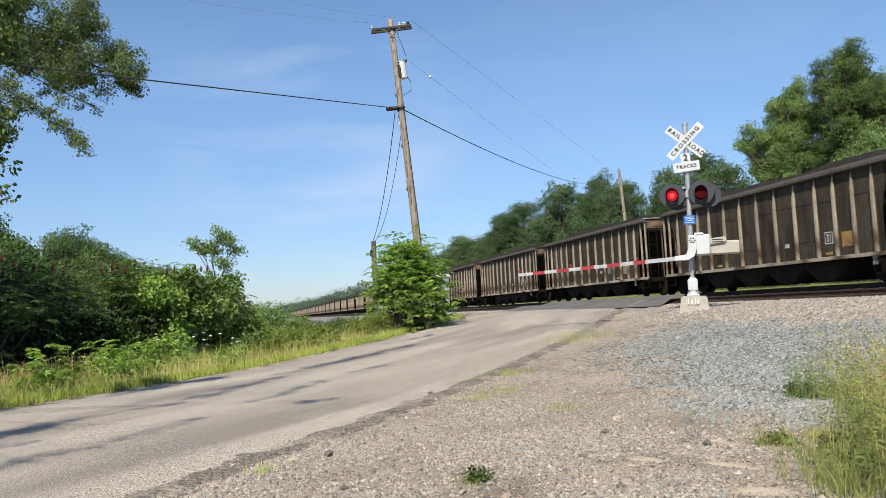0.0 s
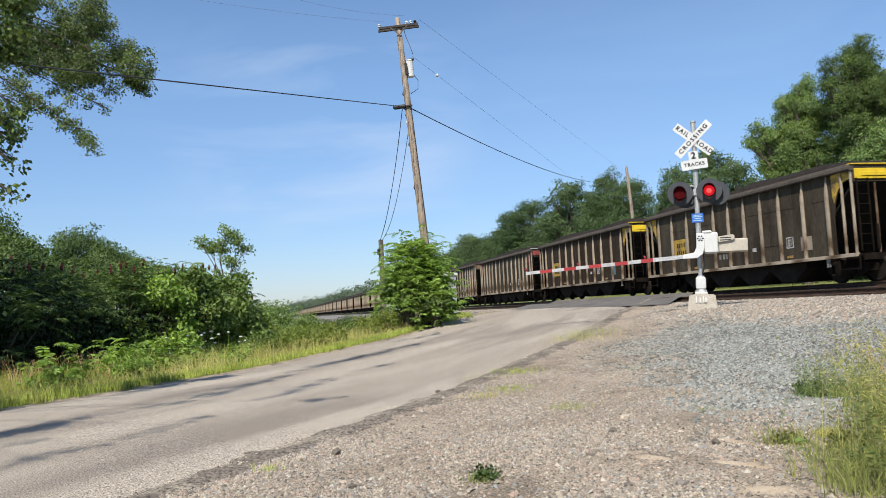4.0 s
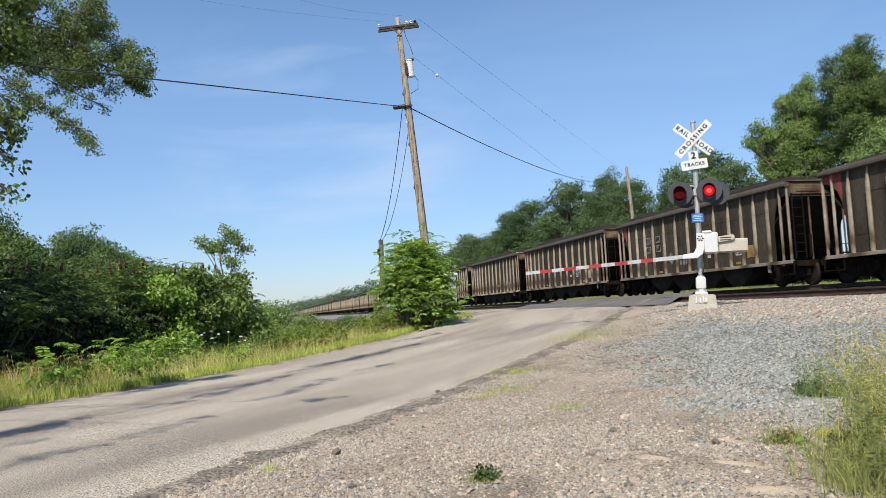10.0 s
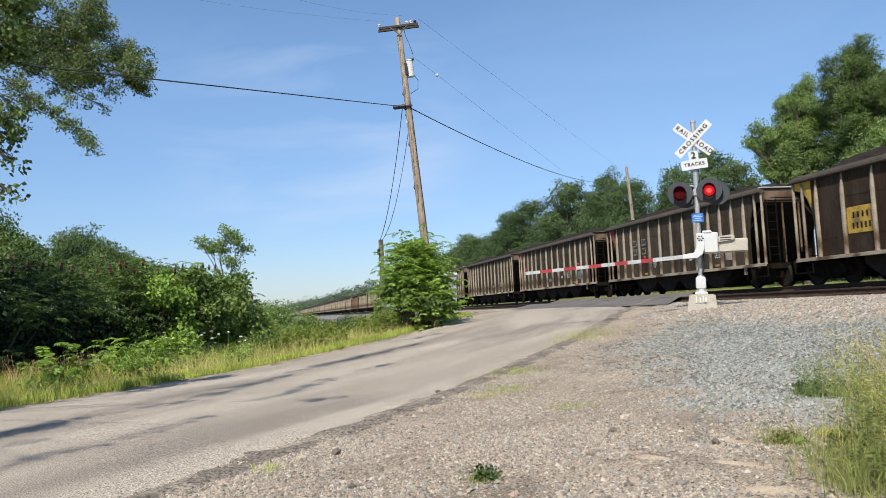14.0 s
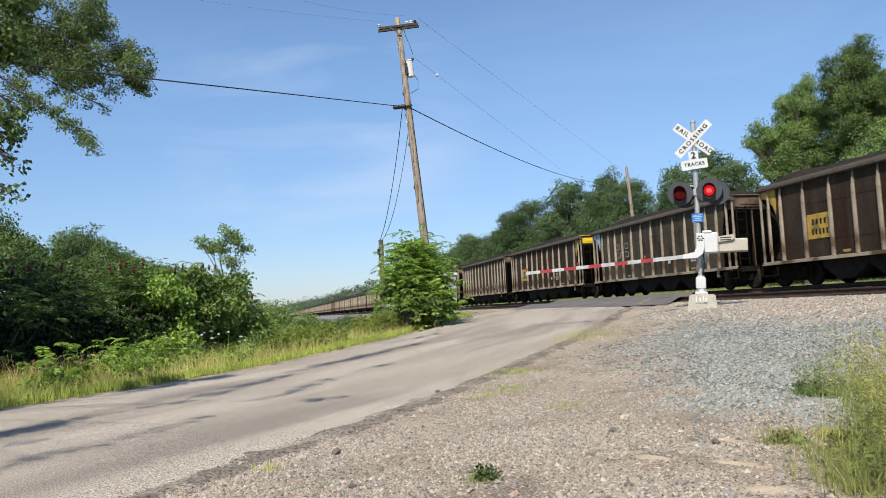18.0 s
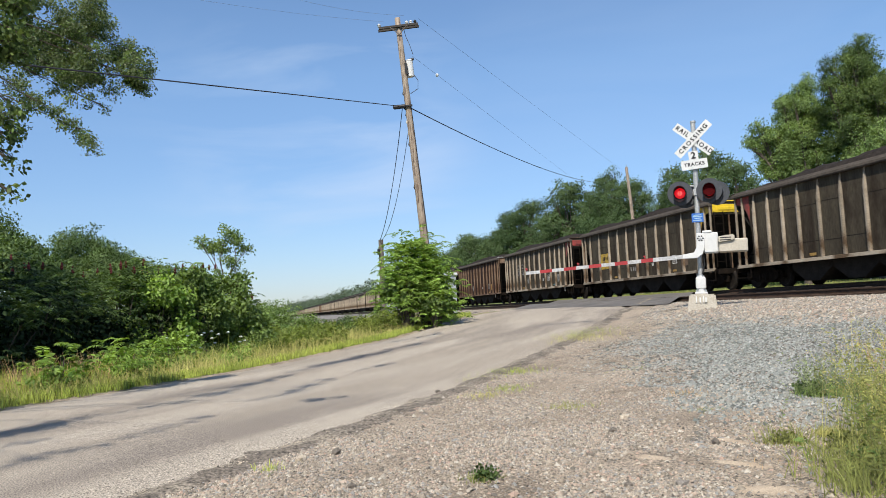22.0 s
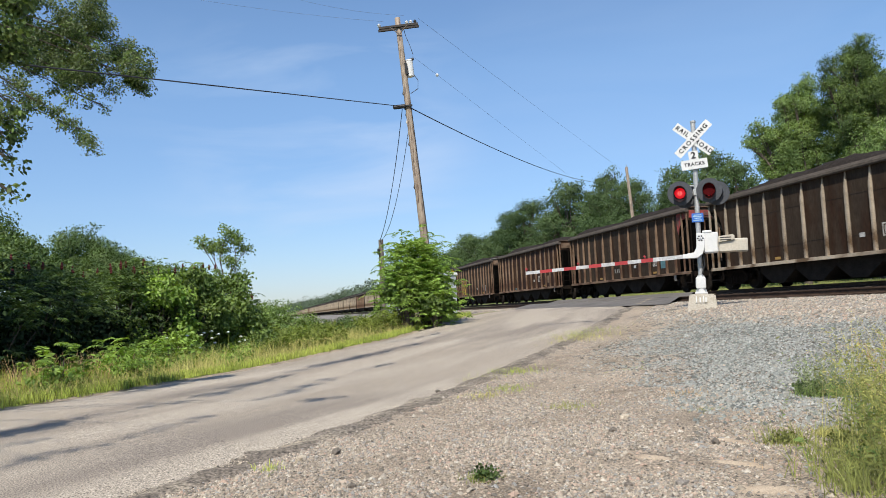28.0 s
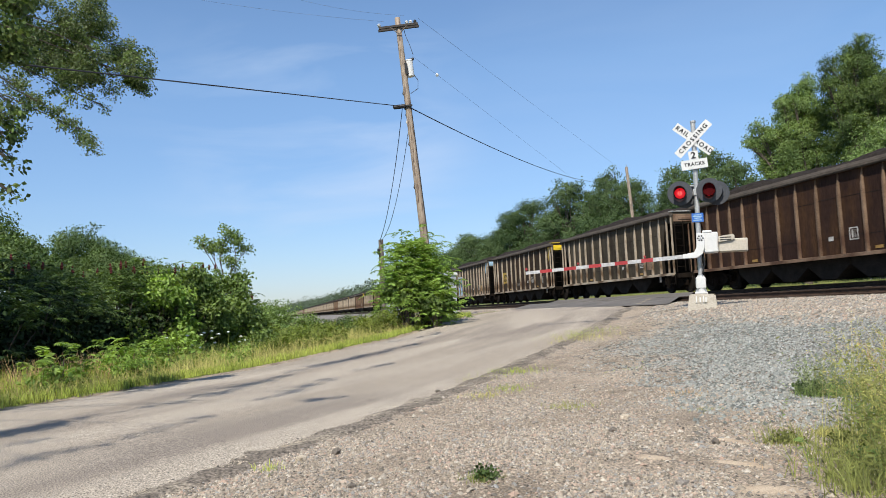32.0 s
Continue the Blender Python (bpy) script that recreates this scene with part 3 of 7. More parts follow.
def gravel():
    def pebbly(x, y, c):
        return (np.random.default_rng(len(x)).uniform(0, 1, len(x)) < patchy(x, y)) & (y < -8)
    stone_field("brown_gravel", "brown_stone", 150000, polar(4.4, 22, -12, 46, lambda x, y, c: (c > ROAD_R + 0.05) & pebbly(x, y, c) & ~is_grey(x, y, c)), lambda r, n: 0.0035 + 0.0175 * r.power(0.40, n), "small brown and buff pebbles in bare earth")
    stone_field("buff_gravel", "tan_stone", 26000, polar(4.4, 22, -12, 46, lambda x, y, c: (c > ROAD_R - 0.25) & pebbly(x, y, c)), lambda r, n: 0.0025 + 0.014 * r.power(0.28, n), "pale buff pebbles scattered over earth")
    stone_field("dark_gravel", "earth_clod", 20000, polar(4.4, 20, -12, 46, lambda x, y, c: (c > ROAD_R - 0.2) & (y < -9)), lambda r, n: 0.003 + 0.014 * r.power(0.3, n), "dark chips and clods among the pebbles")
    stone_field("loose_stones", "brown_stone", 2200, polar(4.5, 16, -8, 45, lambda x, y, c: (c > ROAD_R) & (y < -9)), lambda r, n: 0.013 + 0.024 * r.power(0.4, n), "larger loose stones of mixed colours")
    stone_field("grey_chips", "grey_stone", 5000, polar(13, 40, 8, 46, lambda x, y, c: (y < -6.2) & (y > -10.6) & (c > ROAD_R + 1.0)), lambda r, n: 0.015 + 0.03 * r.power(0.6, n), "grey stones among the pale ballast")
    stone_field("dark_chips", "earth_clod", 9000, polar(9, 40, 6, 46, lambda x, y, c: (y < -6.2) & (y > -15) & (c > ROAD_R + 1.0)), lambda r, n: 0.008 + 0.024 * r.power(0.6, n), "dark stones among the ballast")
    stone_field("grey_gravel", "grey_stone", 52000, polar(7.5, 22, 2, 46, is_grey), lambda r, n: 0.007 + 0.028 * r.power(0.5, n), "blue-grey crushed stone spread below the track")
    stone_field("track_ballast", "brown_stone", 56000, polar(13, 70, 8, 46, lambda x, y, c: (y < -5.9) & (((y > -10.1 - 0.9 * np.random.default_rng(len(x)).uniform(0, 1, len(x)) ** 2 - 0.3 * wob(x, y)) & (c > ROAD_R + 1.0)) | ((y > -12.4) & (c < ROAD_L - 0.5)))), lambda r, n: 0.018 + 0.034 * r.power(0.6, n), "pale buff and pinkish ballast stones")
    for k, (x, y, rx, ry, turn) in enumerate(((20.55, -17.68, 0.17, 0.10, 30), (20.95, -17.22, 0.24, 0.10, 40), (21.62, -17.5, 0.26, 0.12, 55), (20.1, -16.75, 0.20, 0.08, 20))):
        sand_patch(x, y, rx, ry, turn, 60 + k)
    rng = random.Random(6)
    for i, (x, y, r, m) in enumerate(((20.35, -19.95, 0.035, "earth_clod"), (19.1, -20.25, 0.05, "tan_stone"), (19.0, -19.95, 0.05, "earth_clod"), (21.15, -18.2, 0.03, "earth_clod"), (20.3, -18.1, 0.028, "earth_clod"), (19.2, -17.4, 0.04, "earth_clod"), (14.9, -18.15, 0.04, "earth_clod"), (21.3, -17.9, 0.04, "brown_stone"), (20.1, -16.9, 0.045, "earth_clod"), (18.6, -17.0, 0.05, "tan_stone"))):
        b = bmesh.new()
        bmesh.ops.create_icosphere(b, subdivisions=1, radius=r)
        for v in b.verts:
            v.co = Vector((v.co.x * 1.3, v.co.y * 0.9, v.co.z * 0.7)) * rng.uniform(0.75, 1.25)
        o = part("loose_stone", b, m, None)
        o.matrix_world = pose(x, y, float(soil(x, y)) + r * 0.35, 0, 0, rng.uniform(0, 180))
        tagged(o, "fist-sized dark stone lying in the gravel" if m == "earth_clod" else "fist-sized pale stone lying in the gravel", "stone", "loose stones")


ground_sheet()
road_strip("road", -48, 4, 0.5, np.linspace(ROAD_L, ROAD_R, 13), 0.03, "asphalt", "worn pale grey asphalt road rising to the crossing", 0.5)
road_strip("road_edge", -48, -1.0, 0.09, np.linspace(ROAD_R - 0.35, ROAD_R + 0.5, 12), 0.0, "edge_asphalt", "crumbling dark edge of the asphalt road", 0.5, rough=True)
crossing()
track(-4.3, -0.2, "empty rusty track on timber ties in ballast", -64, 16)
track(0.0, 0.0, "track with polished rails that carries the train", -40, 12)
gravel()

# ---- the coal train ----
PITCH = 16.2
HALF = 7.2
# time and the number of cars gone past the crossing's mark
RUN = ((0.0, -13.42), (1.0, -12.40), (3.0, -10.312), (6.0, -7.184), (9.0, -4.088), (13.0, 0.006), (17.0, 4.122), (20.0, 7.212), (23.0, 10.278), (25.0, 12.322), (28.0, 15.378), (32.0, 19.467))
# rib stations along a car
RIBS = [-5.92, -5.06, -4.2, -3.3, -2.2, -1.1, 0.0, 1.1, 2.2, 3.3, 4.2, 5.06, 5.92]
# cars of an older build have eleven ribs
WIDE_RIBS = [-5.95, -4.68, -3.33, -2.2, -1.1, 0.0, 1.1, 2.2, 3.33, 4.68, 5.95]
WIDE = (-10, -9, 2, 4, 6, 9, 11, 12, 18)


def side_outline():
    pts = [(-HALF, 3.88), (-HALF, 3.45)]
    arc = [(-6.75, 3.36), (-6.48, 3.12), (-6.3, 2.7), (-6.2, 2.2), (-6.2, 0.95)]
    pts += arc
    pts += [(-x, z) for x, z in arc[::-1]] + [(HALF, 3.45), (HALF, 3.88)]
    return pts


def car_meshes():
    """The meshes that all the cars share."""
    S = {}

    def keep(name, bm):
        me = bpy.data.meshes.new(name)
        bmesh.ops.recalc_face_normals(bm, faces=bm.faces[:])
        bm.to_mesh(me)
        bm.free()
        S[name] = me

    for name, y in (("side_sheet", -1.50), ("back_sheet", 1.47)):
        keep(name, plate(bmesh.new(), side_outline(), "y", y, y + 0.03))
    b = bmesh.new()
    plate(b, [(-1.47, 3.72), (-1.64, 3.72), (-1.66, 3.76), (-1.64, 3.84), (-1.52, 3.96), (-1.44, 3.96)], "x", -HALF - 0.02, HALF + 0.02)
    keep("top_chord", b)
    b = bmesh.new()
    box(b, -HALF, HALF, -1.60, -1.46, 0.84, 0.96, 0.01)
    box(b, -HALF, HALF, -1.63, -1.58, 0.84, 0.87)
    keep("side_sill", b)
    # a pressed rib, narrow and shallow at the top
    b = bmesh.new()
    lo, hi = [], []
    for z, w, d, row in ((0.96, 0.050, 0.105, lo), (3.73, 0.016, 0.02, hi)):
        row += [b.verts.new((u, v, z)) for u, v in ((-w, -1.50), (-w * 0.8, -1.50 - d), (w * 0.8, -1.50 - d), (w, -1.50))]
    mid = [b.verts.new((u, v, 3.1)) for u, v in ((-0.047, -1.50), (-0.038, -1.598), (0.038, -1.598), (0.047, -1.50))]
    for a, c in ((lo, mid), (mid, hi)):
        for i in range(3):
            b.faces.new((a[i], a[i + 1], c[i + 1], c[i]))
    b.faces.new(lo)
    b.faces.new(hi[::-1])
    keep("rib", b)
    b = bmesh.new()
    for z, k in ((2.86, 0), (1.52, 1)):
        for i, (u, v) in enumerate(zip(RIBS, RIBS[1:])):
            if (i * 7 + k * 3) % 5:
                dz = 0.02 * ((i * 5 + k) % 3)
                box(b, u + 0.03, v - 0.03, -1.507, -1.500, z + dz, z + dz + 0.014)
    keep("weld_seam", b)
    b = bmesh.new()
    for x in RIBS:
        box(b, x - 0.06, x + 0.06, 1.50, 1.62, 0.96, 3.8)
    keep("back_rib_row", b)
    # end posts, standing clear of the slope sheet
    b = bmesh.new()
    box(b, -0.027, 0.027, -1.57, -1.48, 0.92, 3.78, 0.008)
    keep("end_post", b)
    b = bmesh.new()
    box(b, -0.026, 0.026, -0.03, 0.03, 0.95, 3.5, 0.008)
    keep("end_stake", b)
    # the end wall, with the slope sheet that runs in below it
    b = bmesh.new()
    box(b, 7.12, HALF, -1.5, 1.5, 3.34, 3.9)
    keep("end_wall", b)
    b = bmesh.new()
    box(b, 7.06, 7.26, -1.58, 1.58, 3.91, 3.95, 0.008)
    keep("end_cap", b)
    b = bmesh.new()
    box(b, 7.2, 7.25, -1.44, 1.44, 3.42, 3.78, 0.015)
    box(b, 7.25, 7.28, -1.2, -0.2, 3.52, 3.66, 0.01)
    keep("end_panel", b)
    b = bmesh.new()
    plate(b, [(7.14, 3.36), (7.14, 3.30), (4.75, 0.9), (4.65, 0.95)], "y", -1.46, 1.46)
    keep("slope_sheet", b)
    b = bmesh.new()
    box(b, 6.2, 7.45, -1.5, 1.5, 0.86, 0.93)
    box(b, 7.35, 7.47, -1.5, 1.5, 0.70, 0.93, 0.01)
    keep("end_platform", b)
    b = bmesh.new()
    box(b, -7.45, 7.45, -0.25, 0.25, 0.62, 0.98)
    keep("centre_sill", b)
    b = bmesh.new()
    box(b, 7.40, 7.75, -0.14, 0.14, 0.66, 0.92, 0.02)
    box(b, 7.72, 8.10, -0.20, 0.16, 0.62, 0.96, 0.05)
    keep("coupler", b)
    b = bmesh.new()
    for y in (-1.42, -0.98):
        box(b, 7.24, 7.28, y - 0.016, y + 0.016, 1.0, 3.45)
    for i in range(7):
        tube(b, (7.26, -1.42, 1.25 + 0.33 * i), (7.26, -0.98, 1.25 + 0.33 * i), 0.014, n=5)
    keep("ladder", b)
    b = bmesh.new()
    for z in (1.15, 1.5):
        bent(b, [(7.32, 0.2, z), (7.36, 0.2, z), (7.36, 1.2, z), (7.32, 1.2, z)], 0.014, 5)
    box(b, 7.25, 7.4, -0.5, 0.15, 0.95, 1.35, 0.03)
    tube(b, (7.25, -0.75, 1.05), (7.25, -0.75, 1.9), 0.05, n=8)
    keep("brake_rigging", b)
    b = bmesh.new()
    for x in (6.35, 7.3):
        box(b, x - 0.018, x + 0.018, -1.6, -1.56, 0.42, 0.9)
    box(b, 6.35, 7.3, -1.6, -1.56, 0.42, 0.46)
    keep("step", b)
    # outlet pockets under the floor
    for i, x in enumerate((-3.2, -1.05, 1.05, 3.2)):
        b = bmesh.new()
        plate(b, [(x - 1.06, 0.95), (x - 1.06, 0.62), (x - 0.36, 0.15), (x + 0.36, 0.15), (x + 1.06, 0.62), (x + 1.06, 0.95)], "y", -1.25, 1.25)
        keep("outlet_pocket_%d" % i, b)
    # trucks
    b = bmesh.new()
    out = [(-1.15, 0.56), (-1.1, 0.66), (-0.72, 0.66), (-0.5, 0.80), (0.5, 0.80), (0.72, 0.66), (1.1, 0.66), (1.15, 0.56), (1.1, 0.36), (0.72, 0.34), (0.5, 0.22), (-0.5, 0.22), (-0.72, 0.34), (-1.1, 0.36)]
    plate(b, out, "y", -1.06, -0.95)
    for u in (-0.18, 0, 0.18):
        tube(b, (u, -1.08, 0.28), (u, -1.08, 0.55), 0.075, n=8)
    for u in (-0.89, 0.89):
        tube(b, (u, -1.16, 0.457), (u, -0.95, 0.457), 0.13, n=10)
    keep("side_frame", b)
    b = bmesh.new()
    ring = [(0.457, -0.80), (0.49, -0.73), (0.49, -0.70), (0.40, -0.69), (0.36, -0.72), (0.16, -0.73), (0.13, -0.66), (0, -0.66)]
    ring = [(0.0, -0.86), (0.11, -0.86), (0.14, -0.80), (0.37, -0.79), (0.41, -0.82)] + ring
    rows = [[b.verts.new((r * math.cos(k * math.pi / 10), y, r * math.sin(k * math.pi / 10))) for k in range(20)] for r, y in ring if r > 0]
    for a, c in zip(rows, rows[1:]):
        for k in range(20):
            b.faces.new((a[k], a[(k + 1) % 20], c[(k + 1) % 20], c[k]))
    b.faces.new(rows[0])
    b.faces.new(rows[-1][::-1])
    back = b.copy()
    keep("wheel", b)
    for v in back.verts:
        v.co.y = -v.co.y
    keep("back_wheel", back)
    b = bmesh.new()
    tube(b, (0, -0.7, 0), (0, 0.7, 0), 0.085, n=8)
    keep("axle", b)
    b = bmesh.new()
    box(b, -0.2, 0.2, -1.0, 1.0, 0.30, 0.74, 0.03)
    box(b, -0.42, -0.30, -0.95, 0.95, 0.20, 0.40, 0.02)
    box(b, 0.30, 0.42, -0.95, 0.95, 0.20, 0.40, 0.02)
    box(b, -0.9, 0.9, -0.5, 0.5, 0.60, 0.86)
    keep("bolster", b)
    # coal, heaped in three ways
    for v in range(3):
        rng = np.random.default_rng(40 + v)
        nx, ny = 58, 15
        xs, ys = np.linspace(-7.1, 7.1, nx), np.linspace(-1.46, 1.46, ny)
        X, Y = np.meshgrid(xs, ys, indexing="ij")
        end = np.clip((7.1 - np.abs(X)) / (0.9 + 0.5 * v), 0, 1) ** 0.7
        prof = np.clip(1 - (np.abs(Y) / 1.46) ** 2.0, 0, 1) ** 0.6
        hump = 1 + 0.14 * np.sin(X * 0.7 + v * 2) + 0.09 * np.sin(X * 1.7 + v)
        Z = 3.84 + 0.52 * end * prof * hump + rng.normal(0, 0.022, X.shape)
        Z[:, 0], Z[:, -1] = 3.86, 3.86
        idx = np.arange(nx * ny).reshape(nx, ny)
        q = np.stack([idx[:-1, :-1], idx[1:, :-1], idx[1:, 1:], idx[:-1, 1:]], -1).reshape(-1, 4)
        S["coal_load_%d" % v] = np_mesh("coal_load", np.stack([X, Y, Z], -1).reshape(-1, 3), q, "coal")
    return S


SHARED = car_meshes()


def mesh_part(name, mesh, material, parent, label="", m=None):
    ob = part(name, SHARED[mesh], material, parent, label)
    if m is not None:
        ob.matrix_basis = m
    return ob


def patch(car, name, x0, x1, z0, z1, material, label="", y=-1.506):
    b = bmesh.new()
    box(b, x0, x1, y - 0.004, y + 0.002, z0, z1)
    return part(name, b, material, car, label)


# what sets single cars apart: body, corner, end, panels
BODY = {7: "car_red", -8: "car_red", 20: "car_red", 13: "car_brown", 14: "car_red", 15: "car_brown", 16: "car_brown", 11: "car_brown", 12: "car_brown", -10: "car_brown", 10: "car_grey", 18: "car_brown", 19: "car_grey", 9: "car_grey", 17: "car_grey", 6: "car_brown", 4: "car_brown", 2: "car_brown"}
CORNER = {j: "worn_red" for j in (-12, -11, -7, -6, -5, -4, -3, -2, -1, 0, 1, 10)}
CORNER.update({j: "yellow" for j in (-9, 2, 6)})
CORNER[5] = "pale_blue"
END = {j: "worn_red" for j in (-11, -8, 8, 15)}
END.update({j: "yellow" for j in (-10, -9, 4, 9, 11, 12, 18)})
END.update({16: "pale_blue", 17: "pale_blue", -13: "cap"})
PANEL = {-10: "yellow", 2: "yellow", 6: "yellow", 9: "yellow", 12: "yellow", -9: "yellow", 18: "yellow", 4: "yellow", 13: "yellow2", 17: "blue2"}
LETTERED = (-12, 1, 5, 8, -3, -7)
SCRAWL = {11: 3, 12: 3, -12: 1, 7: 1, 1: 1, 8: 1, -3: 1}
HUE = {"worn_red": "faded red", "yellow": "yellow", "pale_blue": "pale blue", "cap": "pale grey"}


# all the wheels, by their station on the truck
WHEELS = {-0.89: [], 0.89: []}


def coal_car(j, plain=False):
    body = BODY.get(j, "car_grey" if j < 2 else ("car_grey", "car_grey", "car_brown", "car_grey", "car_brown")[j % 5])
    rib = "rib_rust" if body == "car_red" or (body == "car_brown" and j % 2) else "rib"
    hue = {"car_grey": "grey-brown", "car_brown": "rusty brown", "car_red": "dark reddish-brown"}[body]
    note = "heaped with coal"
    if j in PANEL:
        note = "with pale blue panels and coal" if PANEL[j] == "blue2" else "with yellow panels, full of coal"
    elif j in CORNER:
        note = "with %s corner, full of coal" % HUE[CORNER[j]]
    elif j in LETTERED:
        note = "with white lettering patches, full of coal"
    car = thing("coal_hopper_car", pose(0, 0, 0), "%s ribbed hopper car %s" % (hue, note), "railway car", "cars of the coal train")
    turn = pose(0, 0, 0, 0, 0, 180)
    mesh_part("side_sheet", "side_sheet", body, car)
    mesh_part("back_sheet", "back_sheet", body, car)
    mesh_part("coal_load", "coal_load_%d" % (j % 3), "coal", car, "dark dusty coal heaped over the rim")
    mesh_part("top_chord", "top_chord", "chord", car)
    mesh_part("top_chord", "top_chord", "chord", car, m=turn)
    mesh_part("side_sill", "side_sill", rib, car)
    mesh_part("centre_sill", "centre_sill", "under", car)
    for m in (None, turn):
        # slope sheets lie in shade; the near-black colour carries it
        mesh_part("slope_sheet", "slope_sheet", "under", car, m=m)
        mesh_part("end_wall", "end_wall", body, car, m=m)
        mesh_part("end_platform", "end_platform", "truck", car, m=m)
    tagged(mesh_part("weld_seam", "weld_seam", "under", car), kind="stuff")
    if plain:
        for x in RIBS:
            mesh_part("rib", "rib", rib, car, m=pose(x, 0, 0))
        for i in (1, 2):
            mesh_part("outlet_pocket", "outlet_pocket_%d" % i, "under", car)
        for x in (-6.25, 6.25):
            t = new("truck")
            t.parent, t.location = car, (x, 0, 0)
            mesh_part("side_frame", "side_frame", "truck", t)
            for u in (-0.89, 0.89):
                WHEELS[u].append(mesh_part("wheel", "wheel", "wheel", t, m=pose(u, 0, 0.457)))
        return car
    for x in WIDE_RIBS if j in WIDE else RIBS:
        mesh_part("rib", "rib", rib, car, m=pose(x, 0, 0))
    mesh_part("back_framing", "back_rib_row", rib, car)
    for x in (-7.14, -6.68, 6.68, 7.14):
        mesh_part("end_post", "end_post", rib, car, m=pose(x, 0, 0))
    for y in (-0.62, 0.12, 0.85, 1.45):
        mesh_part("end_stake", "end_stake", "rib_rust", car, m=pose(7.15, y, 0))
        mesh_part("end_stake", "end_stake", "rib_rust", car, m=pose(-7.15, y, 0))
    mesh_part("end_cap", "end_cap", "bright_yellow" if END.get(j) == "yellow" else "cap" if j % 3 == 1 else "rib_rust", car, "yellow painted cap along the end" if END.get(j) == "yellow" else "pale worn metal cap along the end")
    mesh_part("end_cap", "end_cap", body, car, m=turn)
    mesh_part("end_panel", "end_panel", {"yellow": "bright_yellow"}.get(END.get(j), END.get(j, "rib_rust")), car, HUE.get(END.get(j, ""), "dusty tan") + " painted panel on the end")
    mesh_part("ladder", "ladder", "truck", car)
    mesh_part("brake_rigging", "brake_rigging", "truck", car)
    mesh_part("step", "step", "truck", car)
    patch(car, "marker_plate", 5.72, 5.92, 0.56, 0.86, "grey_paint", "small pale plate below the sill", y=-1.56)
    mesh_part("step", "step", "truck", car, m=pose(-13.65, 0, 0))
    for m in (None, turn):
        mesh_part("coupler", "coupler", "truck", car, m=m)
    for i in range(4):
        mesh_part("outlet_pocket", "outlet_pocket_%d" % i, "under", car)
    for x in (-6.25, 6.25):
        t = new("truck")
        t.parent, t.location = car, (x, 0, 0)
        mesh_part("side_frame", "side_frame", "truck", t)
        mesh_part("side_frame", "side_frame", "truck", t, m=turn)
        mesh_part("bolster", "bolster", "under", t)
        for u in (-0.89, 0.89):
            WHEELS[u].append(mesh_part("wheel", "wheel", "wheel", t, m=pose(u, 0, 0.457)))
            WHEELS[u].append(mesh_part("wheel", "back_wheel", "wheel", t, m=pose(u, 0, 0.457)))
            mesh_part("axle", "axle", "under", t, m=pose(u, 0, 0.457))
    # paint and stencils
    rnd = random.Random(700 + j)
    if j in CORNER:
        b = bmesh.new()
        plate(b, [(-7.08, 3.78), (-7.08, 3.47), (-6.72, 3.38), (-6.45, 3.10), (-6.28, 2.75), (-6.24, 3.0), (-6.24, 3.78)], "y", -1.512, -1.502)
        part("corner_panel", b, CORNER[j], car, HUE[CORNER[j]] + " painted corner panel")
    if j in END and END[j] != "cap":
        b = bmesh.new()
        plate(b, [(7.08, 3.76), (7.08, 3.47), (6.72, 3.38), (6.45, 3.10), (6.28, 2.72), (6.2, 2.95), (6.2, 3.7)], "y", -1.512, -1.502)
        part("corner_panel", b, END[j], car, "faded %s paint on the rear corner" % HUE[END[j]])
    # small reflector plates along the sill
    for i in (3, 9):
        x = RIBS[i] + 0.5 * (RIBS[i + 1] - RIBS[i])
        patch(car, "reflector", x - 0.17, x + 0.17, 1.03, 1.13, "amber" if rnd.random() < 0.75 else "teal")
    # a small square stencil with a pale border
    x = RIBS[8 + j % 2] + 0.5
    for a, c, d, e in ((-0.2, 0.2, 0.38, 0.42), (-0.2, 0.2, 0.0, 0.04), (-0.2, -0.16, 0.04, 0.38), (0.16, 0.2, 0.04, 0.38)):
        patch(car, "stencil", x + a, x + c, 1.40 + d, 1.40 + e, "worn_white")
    patch(car, "stencil", x - 0.10, x - 0.02, 1.47, 1.74, "worn_white")
    patch(car, "stencil", x + 0.02, x + 0.10, 1.47, 1.74, "grey_paint")
    x = RIBS[7] + 0.4
    patch(car, "stencil", x, x + 0.24, 1.45, 1.6, "worn_white")
    if j in LETTERED:
        for z in (2.10, 2.56):
            for x in (-4.05, -3.05):
                p = patch(car, "number_board", x - 0.04, x + 0.40, z, z + 0.34, "grey_paint", "pale stencilled patch with dark bars")
                for u in (0.02, 0.15, 0.28):
                    patch(p, "lettering", x + u - 0.02, x + u + 0.06, z + 0.06, z + 0.28, "under", y=-1.512)
    if j % 3 == 0:
        x = RIBS[5] + 0.5
        for u in (-0.28, 0.0, 0.2):
            patch(car, "lettering", x + u, x + u + 0.13, 1.3, 1.52, "grey_paint")
    x = RIBS[10] + 0.5
    patch(car, "paint_patch", x - 0.3, x + 0.3, 1.25, 1.75, ("teal", "rib", "amber", "grey_paint", "rib_rust")[j % 5], "faded patch of paint")
    kind = PANEL.get(j)
